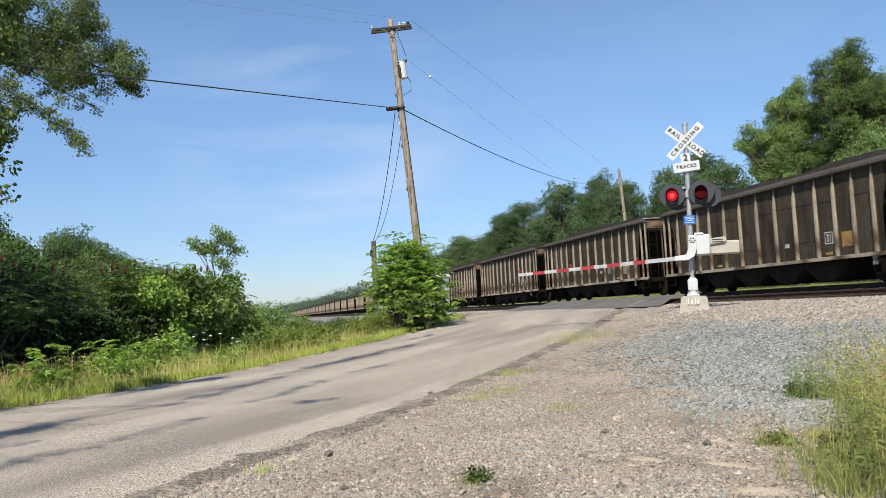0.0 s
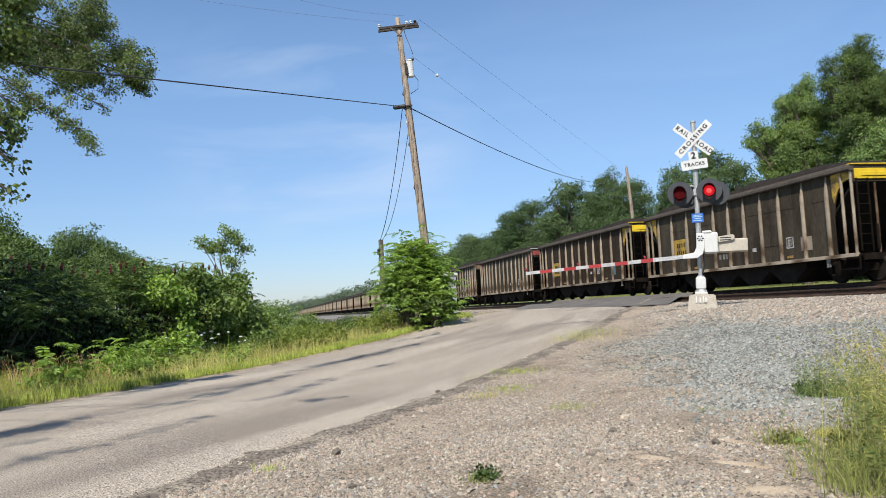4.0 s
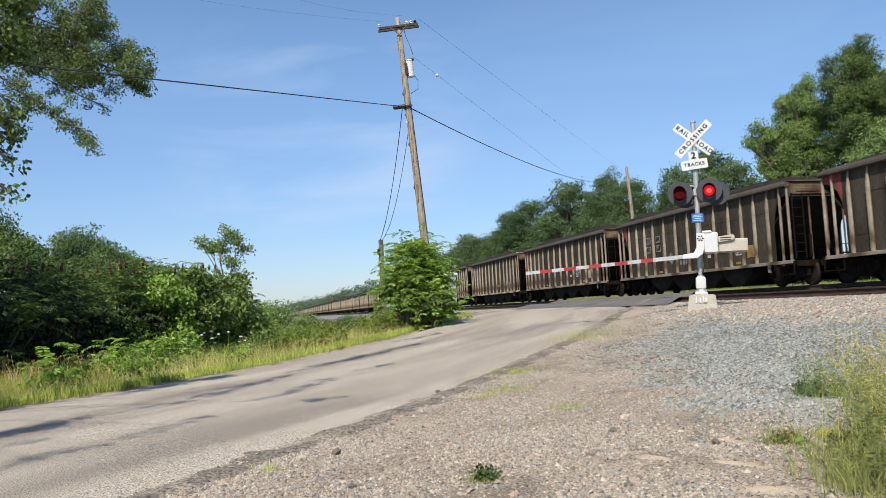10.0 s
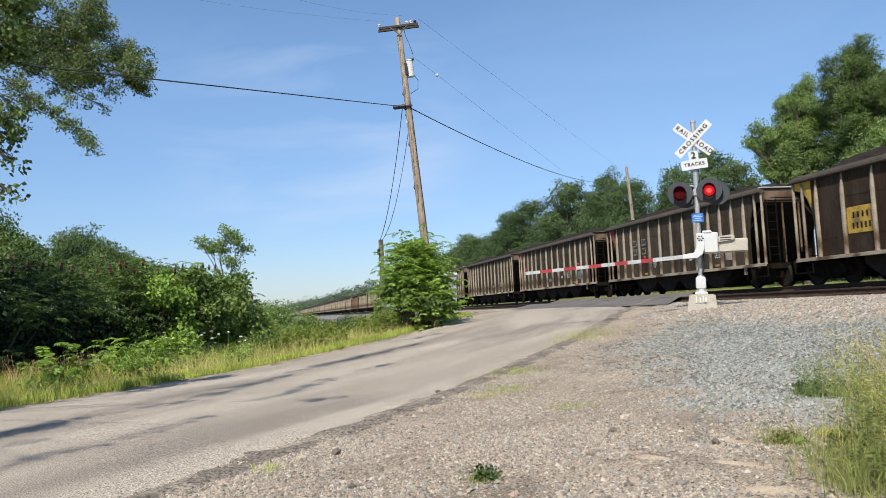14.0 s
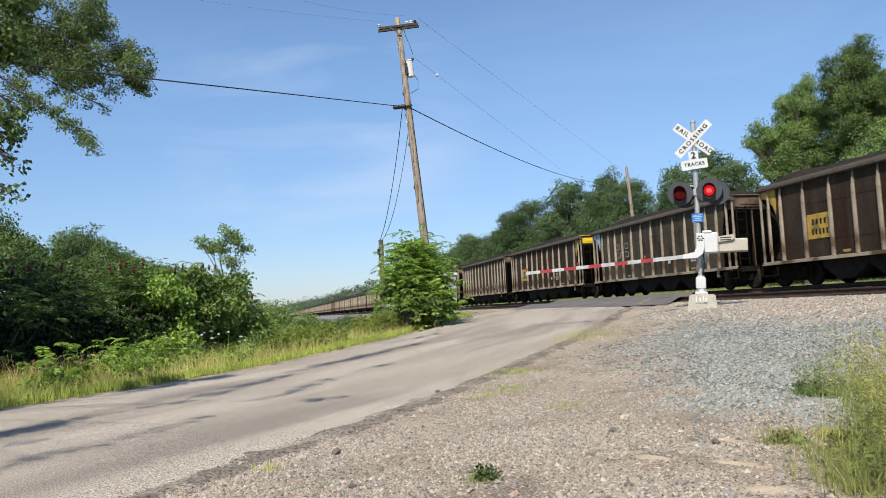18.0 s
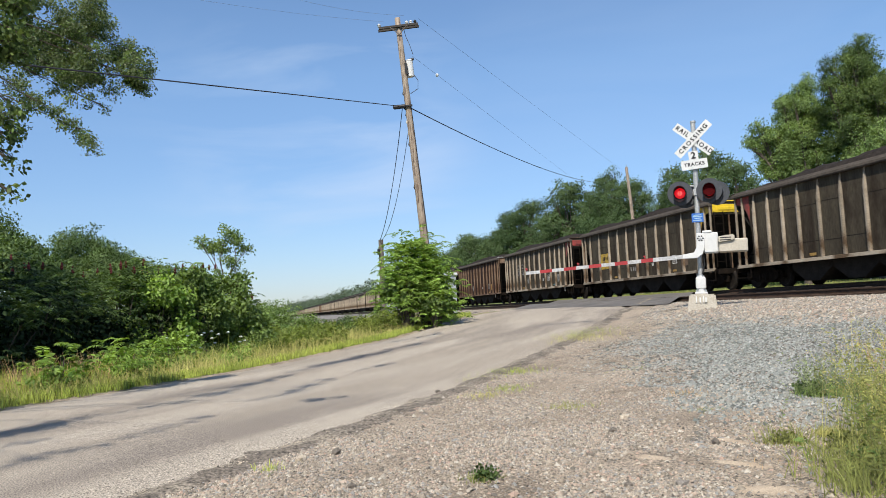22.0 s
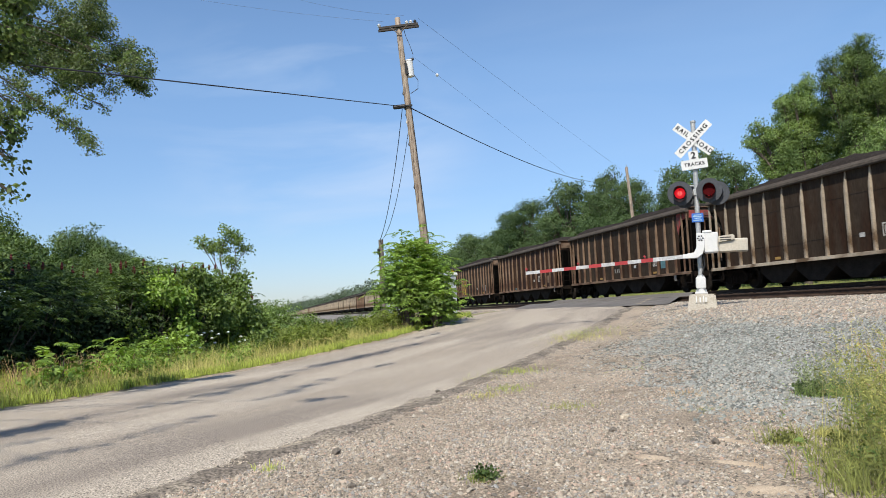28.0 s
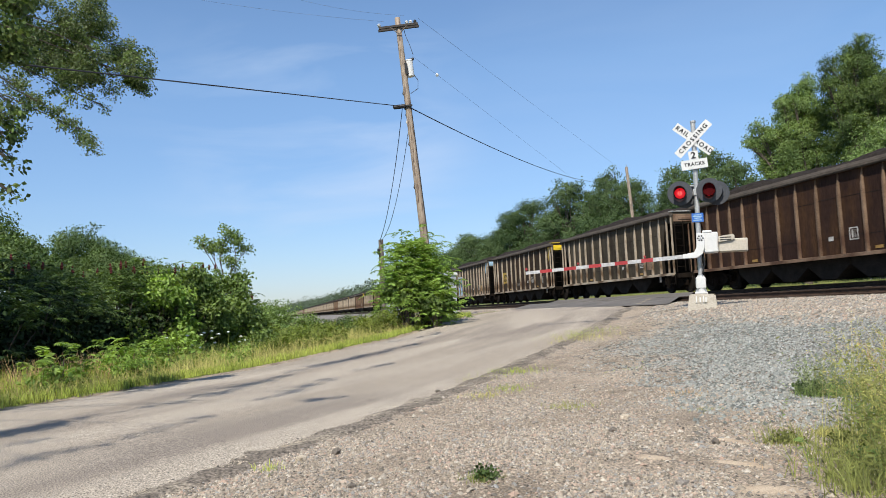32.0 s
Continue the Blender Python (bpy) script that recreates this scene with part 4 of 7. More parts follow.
    if kind == "yellow":
        p = patch(car, "yellow_panel", -4.58, -3.46, 1.62, 2.50, "yellow", "yellow rectangle with dark lettering")
        for z, us in ((2.12, (0.26, 0.46, 0.66, 0.86)), (1.76, (0.22, 0.40, 0.58, 0.76, 0.94))):
            for u in us:
                patch(p, "lettering", -4.58 + u, -4.58 + u + 0.085, z, z + 0.20, "under", y=-1.512)
    elif kind == "yellow2":
        for x in (-4.10, -3.20):
            p = patch(car, "yellow_panel", x, x + 0.74, 1.05, 2.55, "yellow", "yellow rectangle with dark lettering")
            for z in (2.16, 1.68):
                for u in (0.12, 0.32, 0.52):
                    patch(p, "lettering", x + u, x + u + 0.075, z, z + 0.24, "under", y=-1.512)
    elif kind == "blue2":
        for x, w in ((-4.5, 0.80), (-3.5, 0.82)):
            p = patch(car, "blue_panel", x, x + w, 1.0, 2.95, "pale_blue", "pale blue rectangle with dark bars")
            for z in (2.45, 1.85):
                for u in (0.12, 0.45):
                    patch(p, "lettering", x + u, x + u + 0.26, z, z + 0.36, "navy", y=-1.512)
    for k in range(SCRAWL.get(j, 0)):
        x = RIBS[(4 + 2 * k) % 12] + rnd.uniform(0.35, 0.6)
        b = bmesh.new()
        n, w, zc = 22, rnd.uniform(0.13, 0.22), rnd.uniform(1.5, 1.75)
        pts = [(x + w * rnd.uniform(0.75, 1.2) * math.cos(6.283 * i / n), zc + w * rnd.uniform(0.9, 1.6) * math.sin(6.283 * i / n)) for i in range(n)]
        plate(b, pts, "y", -1.512, -1.503)
        part("scrawl", b, "grey_paint", car, "faded grey spray paint")
    return car


CARS = {j: coal_car(j, j < -16) for j in range(-46, 23)}


def run(t):
    return float(np.interp(t, *zip(*RUN)))


def car_place(j, t):
    return pose(-PITCH * (run(t) - j) - HALF, 0, 0)


# ---- the crossing signal ----
def text_mesh(word, size, depth=0.002, gap=1.0):
    cu = bpy.data.curves.new("lettering", "FONT")
    cu.body, cu.size, cu.align_x, cu.align_y, cu.extrude = word, size, "CENTER", "CENTER", depth
    cu.resolution_u = 3
    cu.space_character = gap
    cu.offset = size * 0.03
    ob = bpy.data.objects.new("lettering", cu)
    scene.collection.objects.link(ob)
    me = bpy.data.meshes.new_from_object(ob.evaluated_get(bpy.context.evaluated_depsgraph_get()))
    bpy.data.objects.remove(ob)
    bpy.data.curves.remove(cu)
    return me


def lettering(word, size, parent, x, z, y, turn=0.0, spread=1.0, gap=1.0):
    me = text_mesh(word, size, gap=gap)
    ob = part("lettering", me, "black", parent)
    ob.matrix_basis = pose(x, y, z, 0, 0, 0) @ pose(0, 0, 0, 0, -turn, 0) @ pose(0, 0, 0, 90, 0, 0) @ Matrix.Diagonal((spread, 1, 1, 1))
    return ob


def ring_lathe(bm, prof, n=24, m=None):
    """Turns (radius, y) points about the y axis."""
    rows = []
    for r, y in prof:
        rows.append([bm.verts.new((m or Matrix()) @ Vector((r * math.cos(2 * math.pi * k / n), y, r * math.sin(2 * math.pi * k / n)))) for k in range(n)])
    for a, c in zip(rows, rows[1:]):
        for k in range(n):
            bm.faces.new((a[k], a[(k + 1) % n], c[(k + 1) % n], c[k]))
    return rows


ADDED_VANES = []


def flasher(sig, x, z, back=False):
    """A round lamp: disc, housing, hood, lens, and a small dark vane, added to swing before the glowing lens and hide
    it.
    """
    m = pose(x, 0.30 if back else -0.14, z, 0, 0, 180 if back else 0)
    b = bmesh.new()
    rows = ring_lathe(b, [(0.33, -0.012), (0.33, 0.004), (0.16, 0.004), (0.16, -0.012), (0.33, -0.012)], 32)
    disc = part("background_disc", b, "disc", sig, "dark grey round background plate")
    disc.matrix_basis = m
    b = bmesh.new()
    rows = ring_lathe(b, [(0.145, -0.006), (0.165, 0.0), (0.17, 0.10), (0.10, 0.17), (0.02, 0.18)], 20)
    b.faces.new(rows[-1])
    part("housing", b, "hood", disc)
    # hood: a round visor, long above, with a drooping lower lip
    b = bmesh.new()
    n = 28
    inn, out = [], []
    for k in range(n + 1):
        a = math.radians(-90 + 360 * k / n)
        d = 0.17 + 0.13 * (0.5 + 0.5 * math.sin(a))
        fall = 0.45 * d * max(0.0, -math.sin(a))
        for row, r in ((inn, 0.168), (out, 0.174)):
            row.append((b.verts.new((r * math.cos(a), 0, r * math.sin(a))), b.verts.new((r * math.cos(a) * 0.94, -d, r * math.sin(a) - fall))))
    for row in (inn, out):
        for p, q in zip(row, row[1:]):
            b.faces.new((p[0], q[0], q[1], p[1]))
    for p, q, p2, q2 in zip(inn, inn[1:], out, out[1:]):
        b.faces.new((p[1], q[1], q2[1], p2[1]))
    part("hood", b, "hood", disc)
    b = bmesh.new()
    rows = ring_lathe(b, [(0.145, -0.004), (0.11, -0.012), (0.05, -0.016), (0.01, -0.018)], 24)
    b.faces.new(rows[-1])
    part("lens", b, "lamp_on" if not back else "lamp_off", disc, "round red lens")
    if not back:
        b = bmesh.new()
        rows = ring_lathe(b, [(0.066, -0.0135), (0.05, -0.022), (0.02, -0.025), (0.005, -0.0255)], 20)
        b.faces.new(rows[-1])
        part("lamp_centre", b, "lamp_core", disc, "bright red centre of the lens")
        # added vane, no part of the signal: hides the glow between flashes
        b = bmesh.new()
        ring_lathe(b, [(0.001, -0.0005), (0.163, -0.0005), (0.163, 0.0005), (0.001, 0.0005)], 24)
        vane = part("shutter", b, "lamp_off", disc, "added dark red vane that hides the glowing lens")
        ADDED_VANES.append(vane)


def crossing_signal():
    sig = thing("crossing_signal", pose(7.30, -9.20, -0.53, 0, 1.3, 57.3), "white steel crossing signal with crossbuck, red lamps and lowered gate", "crossing signal")
    b = bmesh.new()
    tube(b, (0.02, 0, -0.25), (0.02, 0, 0.36), 0.52, 0.41, 4)
    bmesh.ops.rotate(b, verts=b.verts[:], cent=(0.02, 0, 0), matrix=Matrix.Rotation(math.radians(45), 3, "Z"))
    for v in b.verts:
        v.co.x = (v.co.x - 0.02) * 1.12 + 0.02
    bmesh.ops.bevel(b, geom=b.edges[:], offset=0.03, segments=2, affect="EDGES")
    base = part("foundation", b, "concrete", sig, "weathered concrete block with chalked marks")
    for i, (x, w) in enumerate(((-0.14, 0.03), (-0.05, 0.035), (0.04, 0.03), (0.09, 0.05))):
        b = bmesh.new()
        box(b, x, x + w, -0.372, -0.352, 0.1, 0.26 - 0.03 * (i % 2))
        o = part("chalk_mark", b, "white", base)
        o.rotation_euler = (-0.12, 0, 0)
        o.location = (0, -0.0, 0.0)
    b = bmesh.new()
    box(b, -0.16, 0.16, -0.16, 0.16, 0.36, 0.42, 0.015)
    tube(b, (0, 0, 0.40), (0, 0, 0.86), 0.11, 0.09, 12)
    box(b, -0.13, 0.13, -0.12, 0.12, 0.50, 0.82, 0.03)
    foot = part("junction_base", b, "white", sig, "white cast junction base")
    for x in (-0.12, 0.12):
        b = bmesh.new()
        tube(b, (x, -0.12, 0.42), (x, -0.12, 0.48), 0.022, n=6)
        part("bolt", b, "galv", foot)
    b = bmesh.new()
    tube(b, (0, 0, 0.8), (0, 0, 5.05), 0.064, n=16)
    mast = part("mast", b, "steel", sig, "galvanised steel mast")
    b = bmesh.new()
    tube(b, (0, 0, 5.03), (0, 0, 5.08), 0.075, n=16)
    part("mast_cap", b, "steel", mast)
    # crossbuck
    for k, (turn, y) in enumerate(((-41, -0.085), (45, -0.11))):
        b = bmesh.new()
        box(b, -0.605, 0.605, -0.004, 0.004, -0.115, 0.115, 0.0)
        blade = part("crossbuck_blade", b, "white", sig, "white blade with black capitals")
        blade.matrix_basis = pose(-0.01, y, 4.565) @ pose(0, 0, 0, 0, -turn, 0)
        for word, x in ((("RAIL", -0.36), ("ROAD", 0.35)) if k == 0 else (("CROSSING", 0.0),)):
            lettering(word, 0.162, blade, x, 0, -0.0065, gap=1.3 if k == 0 else 1.42)
    b = bmesh.new()
    box(b, -0.34, 0.34, -0.004, 0.004, -0.13, 0.13, 0.0)
    box(b, -0.125, 0.125, -0.004, 0.004, 0.135, 0.36)
    sign = part("track_count_sign", b, "white", sig, "white plate with black count of tracks")
    sign.matrix_basis = pose(-0.01, -0.118, 3.87, 0, -4, 0)
    lettering("TRACKS", 0.132, sign, 0, 0, -0.0065, gap=1.12)
    lettering("2", 0.25, sign, 0, 0.235, -0.0065)
    # lamps on their arm
    b = bmesh.new()
    box(b, -0.46, 0.42, 0.02, 0.07, 3.29, 3.33, 0.008)
    tube(b, (-0.40, 0.04, 3.10), (0.36, 0.04, 3.10), 0.035, n=10)
    box(b, -0.09, 0.09, -0.09, 0.09, 3.02, 3.20, 0.02)
    part("lamp_arm", b, "steel", sig)
    flasher(sig, -0.42, 3.10)
    flasher(sig, 0.33, 3.13)
    flasher(sig, -0.30, 3.07, True)
    flasher(sig, 0.52, 3.10, True)
    # blue notice
    b = bmesh.new()
    box(b, -0.15, 0.15, -0.004, 0.004, -0.12, 0.12)
    note = part("blue_notice", b, "blue", sig, "small blue notice with pale writing")
    note.matrix_basis = pose(0.0, -0.078, 2.42)
    for z, w in ((0.07, 0.10), (0.03, 0.12), (-0.015, 0.08), (-0.07, 0.11)):
        b = bmesh.new()
        box(b, -w, w, -0.0075, -0.005, z - 0.012, z + 0.012)
        part("writing", b, "pale_blue", note)
    # gate mechanism
    b = bmesh.new()
    box(b, 0.12, 0.49, -0.22, 0.20, 1.45, 2.00, 0.03)
    box(b, 0.10, 0.34, -0.24, 0.22, 1.98, 2.05, 0.02)
    mech = part("gate_mechanism", b, "white", sig, "white cast gate mechanism box")
    b = bmesh.new()
    plate(b, [(-0.05, 1.98), (0.15, 1.98), (0.15, 1.60), (0.09, 1.42), (-0.05, 1.32), (-0.42, 1.31), (-0.42, 1.43), (-0.12, 1.46), (-0.05, 1.60)], "y", -0.34, -0.23)
    bmesh.ops.bevel(b, geom=b.edges[:], offset=0.012, segments=1, affect="EDGES")
    hub = part("gate_hub", b, "white", mech, "white cast hub with bolt holes")
    for k in range(6):
        b = bmesh.new()
        a = k * math.pi / 3
        tube(b, (0.05 + 0.065 * math.cos(a), -0.345, 1.84 + 0.065 * math.sin(a)), (0.05 + 0.065 * math.cos(a), -0.335, 1.84 + 0.065 * math.sin(a)), 0.022, n=8)
        part("bolt_hole", b, "black", hub)
    b = bmesh.new()
    tube(b, (0.05, -0.36, 1.84), (0.05, -0.33, 1.84), 0.025, n=10)
    part("hub_pin", b, "galv", hub)
    for y in (-0.30, 0.26):
        b = bmesh.new()
        outline = [(0.50, 1.72), (0.84, 1.76), (0.90, 1.80), (0.90, 1.88), (0.85, 1.91), (0.50, 1.87)]
        plate(b, outline, "y", y - 0.02, y + 0.02)
        part("counterweight_arm", b, "cream", mech, "weathered cream counterweight arm")
    b = bmesh.new()
    for z in (1.76, 1.82):
        box(b, 0.54, 0.82, -0.324, -0.318, z, z + 0.025)
    part("arm_slot", b, "black", mech)
    b = bmesh.new()
    box(b, 0.50, 1.22, -0.26, 0.24, 1.46, 1.80, 0.02)
    part("counterweight", b, "cream", mech, "weathered cream counterweight block")
    b = bmesh.new()
    bent(b, [(0.05, -0.10, 0.9), (0.12, -0.12, 1.15), (0.10, -0.15, 1.45)], 0.02, 8)
    part("cable", b, "black", sig)
    # arm
    root, tip = Vector((-0.36, -0.29, 1.375)), Vector((-4.74, -0.29, 1.10))
    arm = new("gate_arm")
    arm.parent = sig
    arm["label"] = "lowered gate arm in red and white bands"
    bands = [(0.0, 0.19, "silver_band")]
    edges = [0.19, 0.262, 0.345, 0.425, 0.508, 0.588, 0.668, 0.747, 0.825, 0.905, 0.935, 1.0]
    for i, (a, c) in enumerate(zip(edges, edges[1:])):
        bands.append((a, c, "red" if i % 2 == 0 and i < 9 else "silver_band"))
    for a, c, colour in bands:
        p, q = root.lerp(tip, a), root.lerp(tip, c)
        h = 0.052 - 0.010 * a
        b = bmesh.new()
        vs = []
        for s in (p, q):
            vs.append([b.verts.new(s + Vector((0, y, z))) for y, z in ((-0.025, -h), (0.025, -h), (0.025, h), (-0.025, h))])
        for i in range(4):
            b.faces.new((vs[0][i], vs[0][(i + 1) % 4], vs[1][(i + 1) % 4], vs[1][i]))
        b.faces.new(vs[0])
        b.faces.new(vs[1][::-1])
        part("red_band" if colour == "red" else "white_band", b, colour, arm)
    for a in (0.24, 0.655, 0.995):
        p = root.lerp(tip, a)
        b = bmesh.new()
        tube(b, p + Vector((0, 0, 0.055)), p + Vector((0, 0, 0.085)), 0.022, n=10)
        tube(b, p + Vector((0, -0.045, 0.115)), p + Vector((0, 0.045, 0.11)), 0.030, n=12)
        part("gate_lamp", b, "red", arm, "small red gate lamp")


def flash():
    """The two lamps take turns: an added vane stands across its glowing lens or turns edge on."""
    first, period, later, half = 1.95 - 2 * 1.2385, 1.2385, 1.2227, 0.65
    shut, shown = pose(0, -0.185, 0), pose(0, -0.185, 0, 0, 0, -88.4)
    ends = [first + period * n if n < 15 else first + period * 15 + later * (n - 15) for n in range(28)]
    for k, vane in enumerate(ADDED_VANES):
        # the second lamp burns up to each of these ends, the first from then on
        turns = sorted([(e, k == 0) for e in ends] + [(e - half, k == 1) for e in ends])
        before = [on for t, on in turns if t <= 0.0]
        rows = [(0.0, shown if before and before[-1] else shut)]
        for t, on in turns:
            if 0.05 < t < 31.95:
                rows += [(round(t - 0.03, 3), shut if on else shown), (round(t + 0.03, 3), shown if on else shut)]
        rows.append((32.0, rows[-1][1]))
        walk(vane, rows)


crossing_signal()

POLE_FOOT, POLE_TOP = (-3.87, -14.19, -0.75), (-4.06, -15.11, 11.68)
ARM_WAY, WIRE_H = Vector((0.33, 1.59, 0.28)), 8.76
WIRE_LEFT, WIRE_RIGHT = (18.81, -30.17, 2.84), (-44.6, 10.9, 11.7)
TOP_STARTS = ((-4.16, -15.66, 11.55), (-4.01, -14.84, 11.78), (-3.87, -14.28, 11.62), (-3.95, -14.58, 10.07))
TOP_ENDS = ((-7.2, -30.0, 14.6), (-5.4, -21.5, 13.6), (-81.7, 45.3, 10.8), (-74.7, 31.1, 9.9))
POST_FOOT, POST_TOP = (-12.1, -15.03, -0.45), (-12.1, -15.1, 3.39)
FAR_POLE, FAR_LEAN = (-57.0, 22.0, 15.8), (-1.9, 0.0)
CABINET = (-10.2, -14.75)
BUNGALOW = (-16.9, -11.15, 1.85)

# ---- poles and wires ----
def wire_line(name, a, b, sag, r, material, label, group="overhead wires"):
    a, b = Vector(a), Vector(b)
    pts = [a.lerp(b, i / 24) - Vector((0, 0, sag * 4 * (i / 24) * (1 - i / 24))) for i in range(25)]
    bm = bent(bmesh.new(), pts, r, 5)
    ob = part(name, bm, material, None)
    return tagged(ob, label, "wire", group)


def utility_pole():
    p = thing("utility_pole", pose(0, 0, 0), "weathered wooden utility pole leaning, with crossarm and transformer", "utility pole")
    foot, top = Vector(POLE_FOOT), Vector(POLE_TOP)
    b = bmesh.new()
    pts = [foot - Vector((0, 0, 0.4))] + [foot.lerp(top, i / 9) for i in range(10)]
    bent(b, pts, [0.185] + [0.185 - 0.075 * i / 9 for i in range(10)], 14)
    shaft = part("shaft", b, "pole_wood", p, "splintered sun-bleached wooden pole")
    smooth(shaft)
    rng = random.Random(9)
    for i in range(16):
        z = rng.uniform(0.35, 0.93)
        q = foot.lerp(top, z)
        a = rng.uniform(2.0, 5.2)
        r = 0.185 - 0.075 * z
        b = bmesh.new()
        e = q + Vector((r * math.cos(a), r * math.sin(a), 0))
        bent(b, [e, e + Vector((0.03 * math.cos(a), 0.03 * math.sin(a), 0.07)), e + Vector((0.012 * math.cos(a), 0.012 * math.sin(a), 0.24))], [0.022, 0.028, 0.004], 5)
        part("splinter", b, "dark_wood" if i % 3 else "worn_white", shaft)
    along = (top - foot).normalized()
    face = along.cross(ARM_WAY).normalized()
    right = face.cross(along)
    m = Matrix((right, face, along)).transposed().to_4x4()
    m.translation = foot

    h = (top - foot).length

    def mine(name, bm, material, parent, label=""):
        o = part(name, bm, material, parent, label)
        o.matrix_basis = m
        return o

    b = bmesh.new()
    box(b, -0.84, 0.84, 0.10, 0.18, h - 0.44, h - 0.34, 0.01)
    box(b, -0.80, 0.80, -0.18, -0.10, h - 0.44, h - 0.34, 0.01)
    bmesh.ops.rotate(b, verts=b.verts[:], cent=(0, 0, h - 0.39), matrix=Matrix.Rotation(radians(-0.5), 3, "Y"))
    mine("crossarm", b, "dark_wood", p, "dark weathered double crossarm")
    for s in (-1, 1):
        b = bmesh.new()
        bent(b, [(0.0, -0.16, h - 0.74), (s * 0.34, -0.18, h - 0.42)], 0.018, 6)
        mine("brace", b, "grey_wood", p)
    for x in (-0.78, 0.36, 0.52, 0.70):
        b = bmesh.new()
        tube(b, (x, 0.14, h - 0.345), (x, 0.14, h - 0.24), 0.02, n=6)
        rows = []
        for z, r in ((0.0, 0.035), (0.03, 0.07), (0.06, 0.05), (0.09, 0.075), (0.13, 0.05), (0.15, 0.02)):
            rows.append([b.verts.new((x + r * math.cos(k * math.pi / 5), 0.14 + r * math.sin(k * math.pi / 5), h - 0.25 + z)) for k in range(10)])
        for a, c in zip(rows, rows[1:]):
            for k in range(10):
                b.faces.new((a[k], a[(k + 1) % 10], c[(k + 1) % 10], c[k]))
        b.faces.new(rows[-1])
        mine("insulator", b, "porcelain" if x != 0.70 else "black", p, "white porcelain insulator")
    # transformer can
    b = bmesh.new()
    tube(b, (0.25, 0.12, h - 2.45), (0.25, 0.12, h - 1.80), 0.155, n=16)
    tube(b, (0.25, 0.12, h - 1.80), (0.25, 0.12, h - 1.75), 0.17, 0.12, n=16)
    mine("transformer", b, "white", p, "pale grey pole-mounted transformer can")
    b = bmesh.new()
    tube(b, (0.28, 0.12, h - 1.76), (0.46, 0.12, h - 1.72), 0.06, n=8)
    mine("bushing", b, "black", p)
    b = bmesh.new()
    box(b, 0.05, 0.16, -0.14, -0.04, h - 2.4, h - 1.95)
    mine("bracket", b, "black", p)
    b = bmesh.new()
    bent(b, [(0.45, -0.1, h - 1.62), (0.36, -0.1, h - 1.2), (0.24, 0.0, h - 0.75), (0.2, 0.1, h - 0.36)], 0.012, 5)
    bent(b, [(0.38, -0.12, h - 2.45), (0.52, -0.12, h - 2.7), (0.48, -0.12, h - 3.05), (0.16, -0.05, h - 3.2)], 0.014, 5)
    mine("jumper_wire", b, "wire", p)
    b = bmesh.new()
    bent(b, [(-0.62, -0.14, WIRE_H), (-0.56, -0.14, WIRE_H), (-0.14, -0.14, WIRE_H), (-0.08, -0.14, WIRE_H)], [0.03, 0.09, 0.09, 0.03], 8)
    mine("cable_splice", b, "black", p, "black cable splice case")
    b = bmesh.new()
    box(b, -0.1, 0.17, -0.2, -0.12, WIRE_H - 0.03, WIRE_H + 0.03)
    mine("cable_clamp", b, "black", p)
    b = bmesh.new()
    bent(b, [(0.12, -0.1, h * k) for k in (0.05, 0.2, 0.35, 0.5, WIRE_H / h)], 0.016, 5)
    mine("ground_cable", b, "wire", p)


def wires():
    hang = Vector(POLE_FOOT).lerp(Vector(POLE_TOP), WIRE_H / (Vector(POLE_TOP) - Vector(POLE_FOOT)).length)
    wire_line("telephone_cable", hang + Vector((0.05, -0.3, 0)), WIRE_LEFT, 0.0, 0.017, "wire", "thick black telephone cable between poles")
    wire_line("telephone_cable", hang, WIRE_RIGHT, 0.5, 0.022, "wire", "thick black telephone cable over the tracks")
    for p, q, s in zip(TOP_STARTS, TOP_ENDS, (0.3, 0.3, 0.2, 0.0)):
        wire_line("power_line", p, q, s, 0.005, "pale_wire", "thin pale power line in the sky")
    b = bmesh.new()
    bmesh.ops.create_icosphere(b, subdivisions=2, radius=0.075)
    ball = part("line_insulator", b, "porcelain", None)
    ball.location = (-6.34, -13.04, 10.06)
    tagged(ball, "small white insulator ball strung on a power line", "insulator")
    for d in (0.0, 0.35):
        wire_line("drop_wire", hang + Vector((0, -0.25 + d, -0.1 - 0.3 * d)), Vector(POST_TOP) + Vector((0, 0.1 * d, -0.1)), 0.7 + d, 0.015 - 0.006 * d, "wire" if not d else "pale_wire", "drop wire hanging from the pole")


def short_post():
    p = thing("wooden_post", pose(*POST_FOOT), "short grey wooden post with a cable clamp", "post")
    b = bmesh.new()
    h = POST_TOP[2] - POST_FOOT[2]
    bent(b, [(0, 0, -0.3), (0, 0, h * 0.5), (0, 0, h)], [0.14, 0.13, 0.12], 12)
    part("shaft", b, "grey_wood", p)
    b = bmesh.new()
    box(b, -0.05, 0.2, -0.2, -0.1, h - 0.75, h - 0.45, 0.02)
    part("clamp", b, "black", p)


